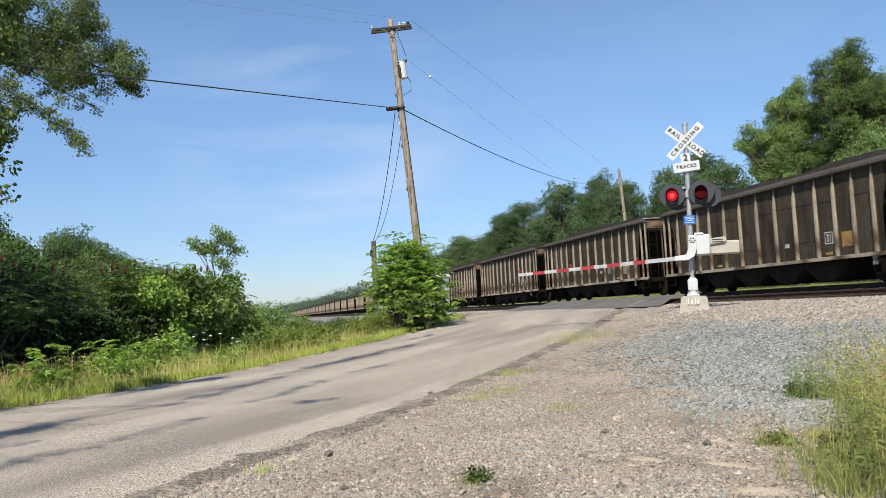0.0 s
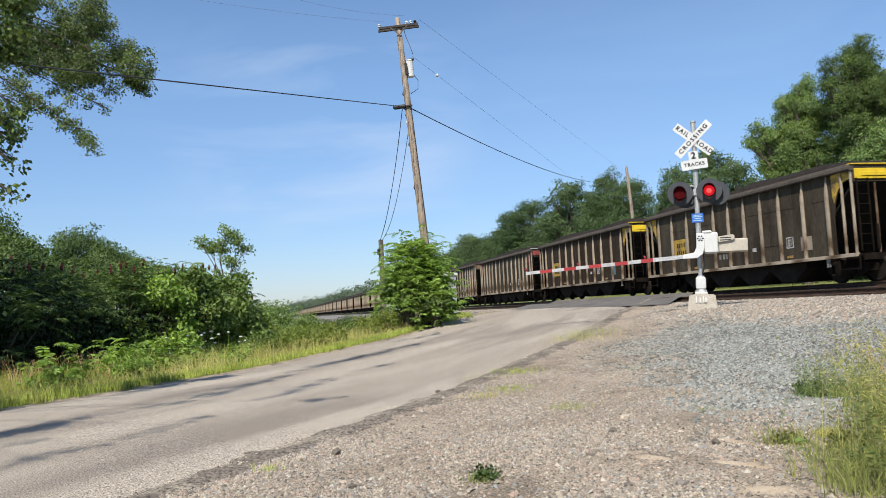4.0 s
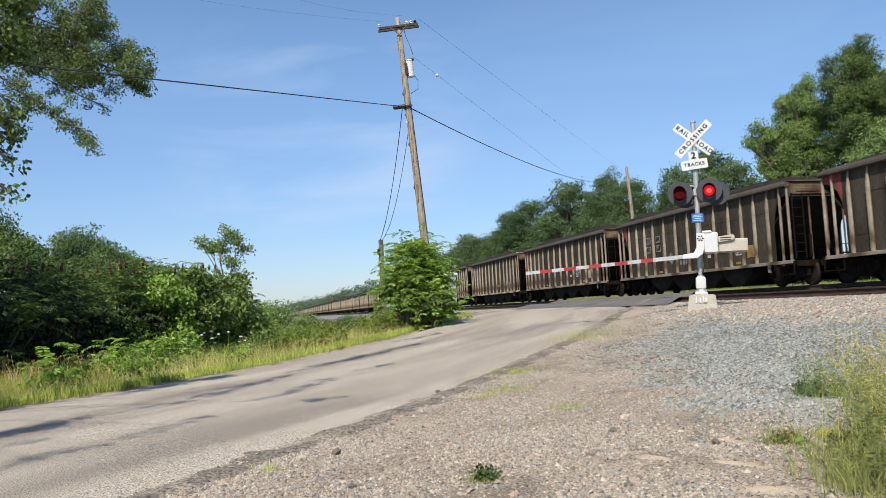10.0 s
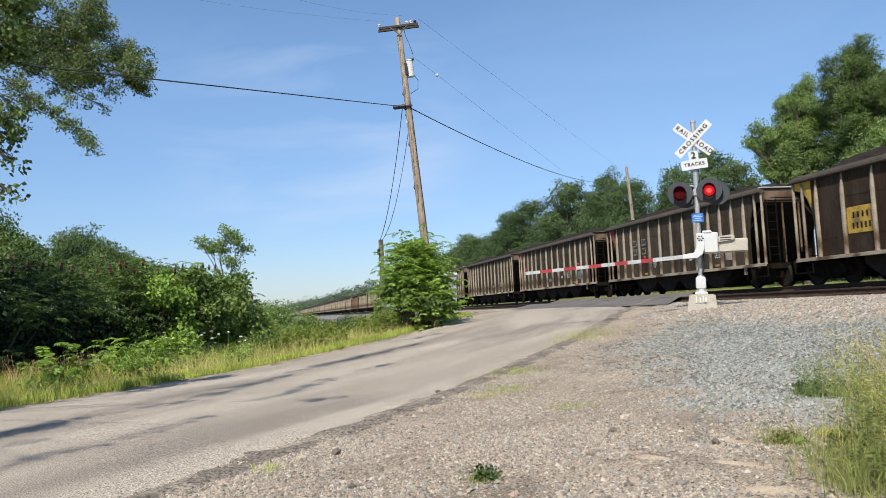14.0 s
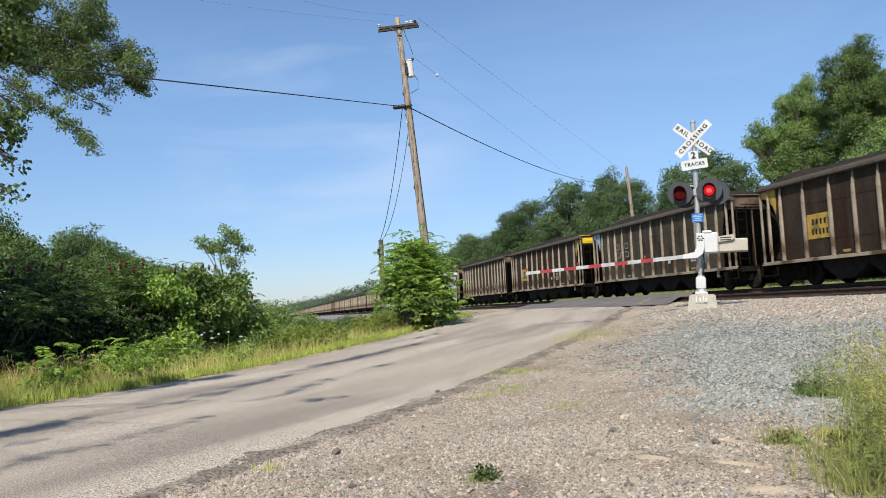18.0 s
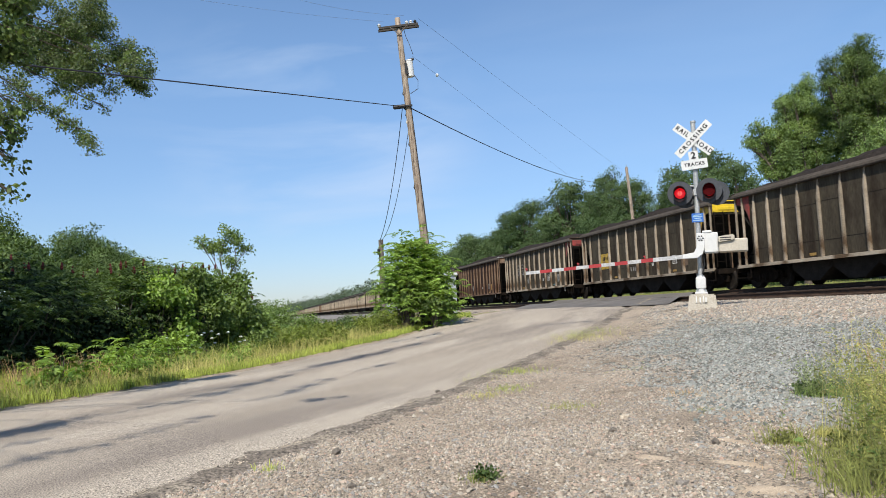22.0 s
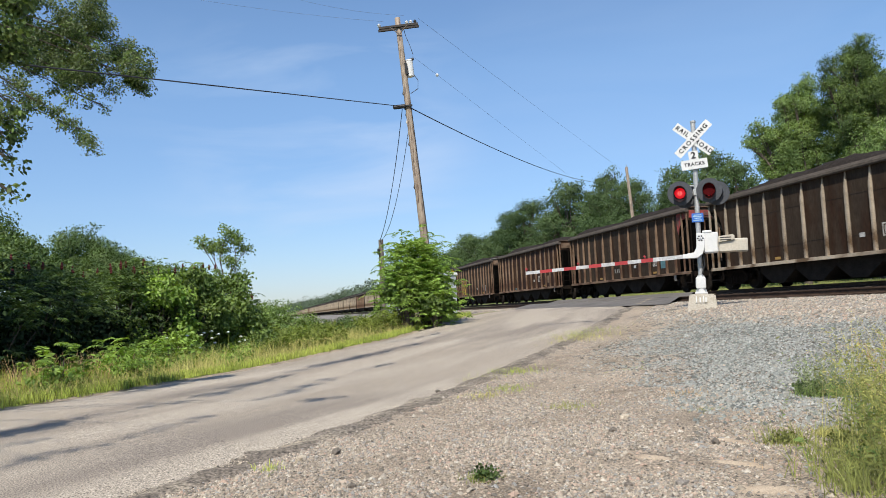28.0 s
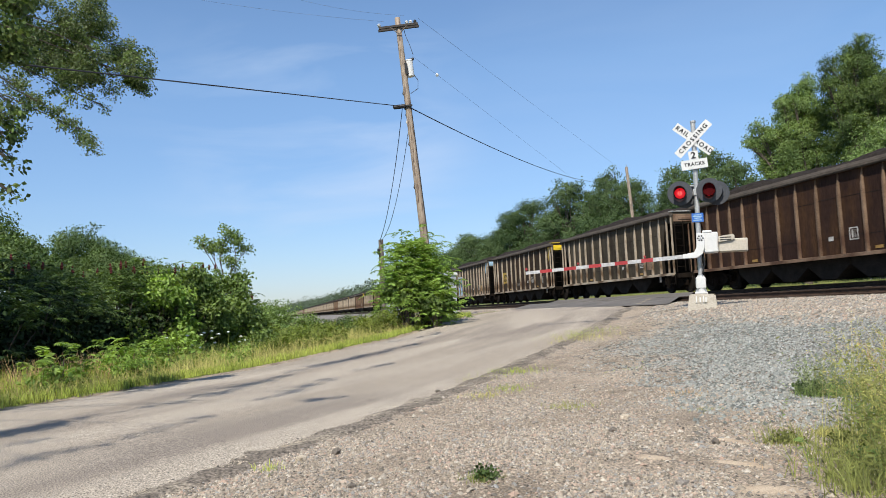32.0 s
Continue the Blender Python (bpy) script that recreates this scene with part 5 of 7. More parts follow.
def far_pole():
    p = thing("leaning_pole", pose(FAR_POLE[0], FAR_POLE[1], land1(FAR_POLE[0], FAR_POLE[1]), 0, 0, 0), "bare brown wooden pole leaning before the trees", "utility pole")
    b = bmesh.new()
    h = FAR_POLE[2] - land1(FAR_POLE[0], FAR_POLE[1])
    bent(b, [(FAR_LEAN[0] * k, FAR_LEAN[1] * k, h * k) for k in (0, 0.25, 0.5, 0.75, 1)], [0.22, 0.21, 0.20, 0.18, 0.17], 10)
    part("shaft", b, "pole_wood", p)
    b = bmesh.new()
    tube(b, (FAR_LEAN[0], FAR_LEAN[1], h), (FAR_LEAN[0], FAR_LEAN[1], h + 0.35), 0.05, 0.02, 8)
    part("pole_pin", b, "grey_wood", p)


def cabinet():
    c = thing("track_cabinet", pose(CABINET[0], CABINET[1], land1(CABINET[0], CABINET[1]), 0, 0, 70), "grey metal trackside cabinet on a post among leaves", "cabinet")
    b = bmesh.new()
    box(b, -0.38, 0.38, -0.25, 0.25, 0.5, 1.35, 0.02)
    body = part("body", b, "cabinet", c)
    b = bmesh.new()
    box(b, -0.33, 0.33, -0.275, -0.25, 0.55, 1.3, 0.01)
    d = part("door", b, "cabinet", c)
    b = bmesh.new()
    box(b, 0.22, 0.26, -0.31, -0.275, 0.85, 1.0, 0.005)
    part("handle", b, "galv", d)
    b = bmesh.new()
    box(b, -0.42, 0.42, -0.30, 0.28, 1.35, 1.40, 0.01)
    part("lid", b, "galv", c)
    for x in (-0.25, 0.25):
        b = bmesh.new()
        tube(b, (x, 0, -0.2), (x, 0, 0.5), 0.05, n=8)
        part("leg", b, "galv", c)


def bungalow():
    z = land1(BUNGALOW[0], BUNGALOW[1])
    c = thing("signal_bungalow", pose(BUNGALOW[0], BUNGALOW[1], z, 0, 0, 78), "small white metal signal house behind the bush", "signal house")
    b = bmesh.new()
    box(b, -1.0, 1.0, -0.9, 0.9, -0.1, BUNGALOW[2] - z - 0.18, 0.02)
    part("wall", b, "galv", c, "ribbed pale metal walls")
    b = bmesh.new()
    e = BUNGALOW[2] - z
    plate(b, [(-1.1, e - 0.2), (-1.05, e - 0.08), (-0.5, e), (0.5, e), (1.05, e - 0.08), (1.1, e - 0.2)], "y", -1.0, 1.0)
    part("roof", b, "white", c, "white rounded metal roof")
    b = bmesh.new()
    box(b, -0.4, 0.4, -0.93, -0.9, 0.05, e - 0.35, 0.01)
    d = part("door", b, "galv", c)
    b = bmesh.new()
    box(b, 0.28, 0.33, -0.97, -0.93, 0.9, 1.05)
    part("handle", b, "steel", d)


utility_pole()
wires()
short_post()
far_pole()
cabinet()
bungalow()

# ---- trees, shrubs and grass ----
def leaf_arrays(rng, base, way, length, width, up=0.35):
    """Leaves as bent four-cornered blades: base points, directions, lengths and widths."""
    n = len(base)
    way = way / np.maximum(np.linalg.norm(way, axis=1, keepdims=True), 1e-6)
    ref = rng.normal(0, 1, (n, 3))
    ref[:, 2] = ref[:, 2] * 0.5 + up
    side = np.cross(way, ref)
    side /= np.maximum(np.linalg.norm(side, axis=1, keepdims=True), 1e-6)
    mid = base + way * length[:, None] * 0.5
    tip = base + way * length[:, None]
    tip[:, 2] -= length * 0.12
    v = np.stack([base, mid + side * width[:, None] / 2, tip, mid - side * width[:, None] / 2], 1)
    return v.reshape(-1, 3)


def leaf_mesh(name, v, out, material, bulge=0.6):
    """Leaves of four corners; their outer sides face out, and their shading leans that way, as the leaves of a spray do."""
    q = v.reshape(-1, 4, 3)
    n = np.cross(q[:, 2] - q[:, 0], q[:, 3] - q[:, 1])
    n /= np.maximum(np.linalg.norm(n, axis=1, keepdims=True), 1e-9)
    out = out / np.maximum(np.linalg.norm(out, axis=1, keepdims=True), 1e-6)
    turn = (n * out).sum(1) < 0
    n = np.where(turn[:, None], -n, n)
    quads = np.arange(len(v)).reshape(-1, 4)
    quads[turn] = quads[turn][:, ::-1]
    m = bulge * out + (1 - bulge) * n
    m /= np.maximum(np.linalg.norm(m, axis=1, keepdims=True), 1e-6)
    return np_mesh(name, v, quads, material, np.repeat(m, 4, 0))


def unit(rng, n):
    d = rng.normal(0, 1, (n, 3))
    return d / np.linalg.norm(d, axis=1, keepdims=True)


def crown_mesh(name, seed, lumps, n, size, material, shell=0.5, droop=0.0, inner=0.6, knots=9, bulge=0.6):
    """Leaves gathered in sprays on small knots that sit on uneven lumps (x, y, z, r)."""
    rng = np.random.default_rng(seed)
    lumps = np.array(lumps, float)
    k = np.repeat(np.arange(len(lumps)), knots)
    d = unit(rng, len(k))
    d[:, 2] = np.where(d[:, 2] < -0.3, d[:, 2] * inner, d[:, 2])
    kc = lumps[k, :3] + d * (lumps[k, 3] * rng.uniform(0.45, 0.95, len(k)))[:, None]
    kr = lumps[k, 3] * rng.uniform(0.28, 0.5, len(k))
    kc, kr = np.concatenate([kc, lumps[:, :3]]), np.concatenate([kr, lumps[:, 3] * 0.55])
    kd = np.concatenate([d, np.tile([0, 0, 0.6], (len(lumps), 1))])
    per = 10
    sprays = max(12, n // per)
    j = rng.choice(len(kc), sprays, p=kr ** 2 / (kr ** 2).sum())
    e = unit(rng, sprays)
    e[:, 2] = np.where(e[:, 2] < -0.2, e[:, 2] * 0.6, e[:, 2])
    c = kc[j] + e * (kr[j] * (shell + (1 - shell) * rng.power(3, sprays)) * rng.uniform(0.85, 1.12, sprays))[:, None]
    c[:, 2] -= droop * rng.uniform(0, 1, sprays)
    base = np.repeat(c, per, 0) + rng.normal(0, 1, (sprays * per, 3)) * size * 1.2 * np.array([1, 1, 0.6])
    way = np.repeat(e, per, 0) * 0.7 + rng.normal(0, 0.6, (sprays * per, 3))
    way[:, 2] -= 0.2
    ln = size * rng.uniform(0.7, 1.4, len(base))
    v = leaf_arrays(rng, base, way, ln, ln * rng.uniform(0.5, 0.8, len(base)))
    out = np.repeat(e * 0.6 + kd[j] * 0.5 + np.array([0.1, -0.05, 0.3]), per, 0)
    return leaf_mesh(name, v, out, material, bulge)


def limbs_mesh(seed, height, r, lumps, top=0.75, split=0.3):
    """A tapered trunk with limbs that reach into the lumps."""
    rng = random.Random(seed)
    b = bmesh.new()
    pts = [Vector((0.05 * r * 6 * math.sin(i), 0.04 * r * 6 * math.cos(i * 1.3), height * top * i / 6)) for i in range(7)]
    bent(b, [pts[0] - Vector((0, 0, 0.4))] + pts, [r * 1.25] + [r * (1 - 0.12 * i) for i in range(7)], 9)
    for x, y, z, rad in lumps:
        start = pts[min(6, max(1, int(6 * split + rng.random() * 4)))]
        end = Vector((x, y, z))
        mid = start.lerp(end, 0.5) + Vector((rng.uniform(-0.3, 0.3), rng.uniform(-0.3, 0.3), 0.12 * rad))
        bent(b, [start, mid, end], [r * 0.4, r * 0.25, r * 0.08], 6)
        for _ in range(3):
            e2 = end + Vector((rng.uniform(-1, 1), rng.uniform(-1, 1), rng.uniform(-0.5, 1))) * rad * 0.8
            bent(b, [mid.lerp(end, 0.5), e2.lerp(end, 0.4), e2], [r * 0.13, r * 0.08, r * 0.03], 5)
    return b


def make_lumps(seed, height, spread, low=0.3, count=16, r=(0.16, 0.28)):
    rng = random.Random(seed)
    out = []
    for i in range(count):
        f = low + (1 - low) * (i + 0.5) / count
        wide = spread * math.sin(math.pi * min(0.93, 0.22 + 0.78 * (f - low) / (1 - low))) ** 0.7
        a = rng.random() * 6.283
        d = wide * rng.uniform(0.25, 0.95)
        rr = height * rng.uniform(*r) * (1.0 if f < 0.85 else 0.7)
        out.append((d * math.cos(a), d * math.sin(a), height * f - 0.4 * rr, rr))
    out.append((0, 0, height * (1 - r[0] * 0.8), height * r[0] * 0.8))
    return out


def tree(m, height, spread, seed, leaf, n, size, label, group="", low=0.25, trunk=0.02, count=16, r=(0.13, 0.22), name="tree"):
    t = thing(name, m, label, "tree", group)
    lumps = make_lumps(seed, height, spread, low, count, r)
    part("trunk", limbs_mesh(seed, height, height * trunk, lumps), "bark", t)
    for i, mname in enumerate(leaf):
        part("crown", crown_mesh("crown", seed + i, lumps, n // len(leaf), size, mname, shell=0.6, knots=10, bulge=0.7), mname, t)
    return t


def frond_mesh(name, seed, heads, per, length, leaflet, material, pairs=10, lift=0.25, reach=0.25, n_stem=0):
    """Feathered leaves that spring from each head point and arch over, each with pairs of narrow leaflets."""
    rng = np.random.default_rng(seed)
    heads = np.array(heads, float)
    F = len(heads) * per
    b = np.repeat(heads, per, 0) + rng.normal(0, 1, (F, 3)) * reach * np.array([1, 1, 0.7])
    a = rng.uniform(0, 6.283, F)
    el = rng.uniform(-0.15, 0.9, F) + lift
    d = np.stack([np.cos(a) * np.cos(el), np.sin(a) * np.cos(el), np.sin(el)], 1)
    L = length * rng.uniform(0.7, 1.25, F)
    side = np.stack([-np.sin(a), np.cos(a), np.zeros(F)], 1)
    base, way, ln = [], [], []
    for i in range(pairs):
        f = 0.18 + 0.80 * i / (pairs - 1)
        p = b + d * (L * f)[:, None]
        p[:, 2] -= L * 0.55 * f * f
        fall = np.array([0, 0, -0.25 - 0.45 * f])
        for s in (-1, 1):
            base.append(p)
            way.append(side * s + d * 0.45 + fall + rng.normal(0, 0.12, (F, 3)))
            ln.append(np.full(F, leaflet) * (1 - 0.45 * abs(f - 0.45)) * rng.uniform(0.85, 1.15, F))
    base, way, ln = np.concatenate(base), np.concatenate(way), np.concatenate(ln)
    v = leaf_arrays(rng, base, way, ln, ln * 0.29, up=1.2)
    mid = np.array([heads[:, 0].mean(), heads[:, 1].mean(), heads[:, 2].mean() * 0.6])
    return leaf_mesh(name, v, base - mid + np.array([0, 0, 0.5]), material, 0.35)


def sumac(x, y, height, wide, seed, leaf, label, heads=70, cones=5, length=0.6, per=8, group="sumac shrubs", leaflet=0.155, inside="leaf_shade", lift=0.25, low=0.18):
    z = land1(x, y)
    t = thing("sumac_shrub", pose(x, y, z), label, "shrub", group)
    rng = random.Random(seed)
    pts = []
    for i in range(heads):
        a, rr = rng.random() * 6.283, math.sqrt(rng.random())
        top = height * (0.98 - 0.45 * rr ** 2.2) * rng.uniform(0.86, 1.04)
        hz = top if rng.random() < 0.55 else top * rng.uniform(low, 0.9)
        pts.append((wide * rr * math.cos(a), wide * rr * math.sin(a), hz))
    b = bmesh.new()
    for px, py, pz in pts[::3]:
        bent(b, [(px * 0.25, py * 0.25, -0.15), (px * 0.55, py * 0.55, pz * 0.5), (px, py, pz)], [0.035, 0.025, 0.012], 5)
    part("branchwork", b, "bark", t)
    part("foliage", frond_mesh("foliage", seed, pts, per, length, leaflet, leaf[0], lift=lift), leaf[0], t)
    if len(leaf) > 1:
        part("foliage", frond_mesh("foliage", seed + 1, pts[::2], max(2, per // 2), length * 0.9, leaflet, leaf[1]), leaf[1], t)
    # inner leaves; the default colour has the shrub's inner shade in it
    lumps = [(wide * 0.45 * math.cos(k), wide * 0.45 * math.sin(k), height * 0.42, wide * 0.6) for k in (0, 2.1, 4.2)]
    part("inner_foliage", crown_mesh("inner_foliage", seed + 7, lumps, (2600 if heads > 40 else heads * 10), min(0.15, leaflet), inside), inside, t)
    high = sorted(pts, key=lambda p: -p[2])
    for px, py, pz in high[2:2 + cones]:
        b = bmesh.new()
        rows = []
        for k, (zz, r) in enumerate(((0, 0.02), (0.05, 0.05), (0.12, 0.045), (0.2, 0.022), (0.24, 0.006))):
            rows.append([b.verts.new((px + r * math.cos(q * 1.0472 + k), py + r * math.sin(q * 1.0472 + k), pz + 0.26 + zz)) for q in range(6)])
        for r0, r1 in zip(rows, rows[1:]):
            for q in range(6):
                b.faces.new((r0[q], r0[(q + 1) % 6], r1[(q + 1) % 6], r1[q]))
        b.faces.new(rows[-1])
        part("seed_cone", b, "sumac", t, "dark red upright seed cone")
    return t


def blades(name, seed, x, y, height, width, material, lean=0.35, label="", category="grass", z=None, kind="stuff"):
    """Grass: a bent blade of two quads at each point."""
    rng = np.random.default_rng(seed)
    n = len(x)
    z = land(x, y) - 0.02 if z is None else z
    a, b = rng.uniform(0, 6.283, n), rng.uniform(0, 6.283, n)
    ln = np.abs(rng.normal(0, lean, n)) + 0.05
    dx, dy = np.cos(a) * ln * height, np.sin(a) * ln * height
    sx, sy = np.cos(b) * width / 2, np.sin(b) * width / 2
    p0, p1, p2 = np.stack([x, y, z], 1), np.stack([x + dx * 0.35, y + dy * 0.35, z + height * 0.6], 1), np.stack([x + dx, y + dy, z + height * rng.uniform(0.85, 1.0, n)], 1)
    s = np.stack([sx, sy, np.zeros(n)], 1)
    v = np.stack([p0 - s, p0 + s, p1 + s * 0.8, p1 - s * 0.8, p2 + s * 0.15, p2 - s * 0.15], 1).reshape(-1, 3)
    i = 6 * np.arange(n)[:, None]
    q = np.concatenate([i + np.array([[0, 1, 2, 3]]), i + np.array([[3, 2, 4, 5]])], 0)
    # the sunny side of each blade faces out, and the shading leans upwards, as a sward's does
    face = np.stack([-np.sin(b), np.cos(b), np.zeros(n)], 1)
    turn = face @ np.array([0.8, -0.4, 0]) < 0
    face = np.where(turn[:, None], -face, face)
    g = np.cross(v[q[:n, 1]] - v[q[:n, 0]], v[q[:n, 3]] - v[q[:n, 0]])
    back = (g * face).sum(1) < 0
    q[np.concatenate([back, back])] = q[np.concatenate([back, back])][:, ::-1]
    m = face * 0.5 + np.array([0.15, -0.1, 0.65])
    m /= np.linalg.norm(m, axis=1, keepdims=True)
    ob = new(name, np_mesh(name, v, q, material, np.repeat(m, 6, 0)))
    return tagged(ob, label, category, kind=kind)


def seed_stalks(name, seed, x, y, height, material, label, leafy=False, leaf=0.05):
    """Thin bowed stalks, each with a loose seed head or with narrow leaves along it."""
    rng = np.random.default_rng(seed)
    n = len(x)
    z = soil(x, y) - 0.02
    a = rng.uniform(0, 6.283, n)
    bow = rng.uniform(0.08, 0.62, n) * height
    way = np.stack([np.cos(a), np.sin(a)], 1)

    def at(f):
        return np.stack([x + way[:, 0] * bow * f ** 2, y + way[:, 1] * bow * f ** 2, z + height * f * (1 - 0.12 * f * (bow / height))], 1)

    half = np.stack([-way[:, 1], way[:, 0], np.zeros(n)], 1) * 0.0018
    v, q = [], []
    cuts = np.linspace(0, 1, 6)
    for f0, f1 in zip(cuts, cuts[1:]):
        v.append(np.stack([at(f0) - half * (1.3 - f0), at(f0) + half * (1.3 - f0), at(f1) + half * (1.3 - f1), at(f1) - half * (1.3 - f1)], 1).reshape(-1, 3))
    count, lo = (11, 0.12) if leafy else (16, 0.74)
    for k in range(count):
        f = rng.uniform(lo, 1.0, n)
        d = rng.normal(0, 1, (n, 3)) * np.array([1, 1, 0.5]) + np.array([0, 0, 0.55 if leafy else 0.9])
        ln = (leaf if leafy else 0.017) * rng.uniform(0.6, 1.5, n)
        p = np.stack([x + way[:, 0] * bow * f ** 2, y + way[:, 1] * bow * f ** 2, z + height * f * (1 - 0.12 * f * (bow / height))], 1)
        v.append(leaf_arrays(rng, p, d, ln, ln * (0.22 if leafy else 0.35)))
    v = np.concatenate(v)
    ob = new(name, leaf_mesh(name, v, np.tile([0.6, -0.3, 0.6], (len(v) // 4, 1)), material, 0.5))
    return tagged(ob, label, "grass", kind="stuff")


def scatter(seed, n, s0, s1, c0, c1, power=1.0):
    """Random places along the road: s along it, c across it; power > 1 crowds them towards c0."""
    rng = np.random.default_rng(seed)
    s, c = rng.uniform(s0, s1, n), c0 + (c1 - c0) * rng.uniform(0, 1, n) ** power
    return s * ROAD_U[0] + c * ROAD_N[0], s * ROAD_U[1] + c * ROAD_N[1], rng


def grows(x, y):
    """True where weeds grow: not on the ballast between the bush and the crossing."""
    return (y < -13.6) & (y < -15.1 - 0.234 * (x + 0.8))


# crowns of the trees beyond the tracks, bough by bough: along the track's bank, height, radius
OAK = ((-0.18, 14.37, 0.83), (-0.82, 13.88, 0.76), (0.21, 13.65, 0.76), (-1.63, 13.24, 0.83), (-0.46, 12.82, 1.04), (0.56, 12.42, 0.9), (-2.01, 12.22, 0.76), (-1.32, 11.49, 1.18), (-0.15, 11.08, 1.18), (0.92, 11.36, 1.18), (-1.99, 10.66, 0.9), (-1.16, 9.75, 1.25), (0.17, 9.5, 1.25), (1.08, 9.62, 1.04), (-1.85, 8.75, 1.18), (-0.71, 7.99, 1.25), (0.49, 7.92, 1.25), (1.63, 10.8, 1.04), (2.04, 12.16, 0.87), (-1.2, 6.3, 1.3), (0.6, 6.0, 1.3))
LOCUST = ((-2.86, 10.01, 0.52), (-2.07, 10.34, 0.74), (-1.26, 10.04, 0.96), (-2.34, 9.1, 0.52), (-0.61, 12.02, 0.66), (0.1, 12.54, 0.66), (0.89, 12.86, 0.74), (-0.35, 11.09, 0.88), (0.68, 11.4, 1.03), (1.49, 11.17, 0.96), (-1.71, 8.59, 0.81), (-0.49, 9.26, 1.18), (0.7, 9.56, 1.18), (-1.09, 8.0, 0.88), (0.24, 7.93, 1.1), (1.46, 8.6, 1.1), (-2.1, 7.84, 0.52), (-1.0, 6.6, 0.9), (0.6, 6.2, 1.1))
PALE = ((-0.77, 7.71, 0.8), (0.05, 7.97, 0.8), (-1.24, 6.96, 0.68), (-0.17, 6.9, 0.87), (0.67, 7.32, 0.93), (1.0, 6.53, 0.93), (0.0, 5.6, 1.1), (0.9, 5.2, 1.0))
MID_TREES = [(-48.5, 30, 14.2, 3.4), (-54.3, 30, 16.0, 4.0), (-61.2, 30, 15.8, 4.0), (-82, 30, 19.0, 4.8), (-75.0, 31, 17.0, 4.2), (-89, 31, 16.8, 4.4), (-98, 30, 20.2, 5.2), (-105, 31, 17.6, 4.6), (-112.5, 28, 19.4, 5.2), (-122, 28, 18.0, 5.2), (-131, 28, 15.8, 4.8), (-142, 28, 15.6, 5.0), (-152, 28, 16.6, 5.0), (-163, 28, 17.6, 5.4), (-174, 28, 15.8, 5.0), (-186, 28, 15.4, 5.2), (-198, 28, 15.4, 5.2), (-213, 28, 14.2, 5.4), (-228, 28, 14.6, 5.6), (-245, 28, 14.0, 5.6), (-262, 28, 14.4, 5.8), (-280, 28, 14.6, 5.8), (-300, 29, 14.6, 6.0), (-94, 24, 11.5, 3.6), (-104, 24, 10.5, 3.6), (-116, 23, 11.0, 3.8), (-128, 23, 10.2, 3.8), (-86, 24, 9.6, 3.4), (-65.5, 31, 13.6, 3.4), (-44.5, 32, 9.4, 3.2)]


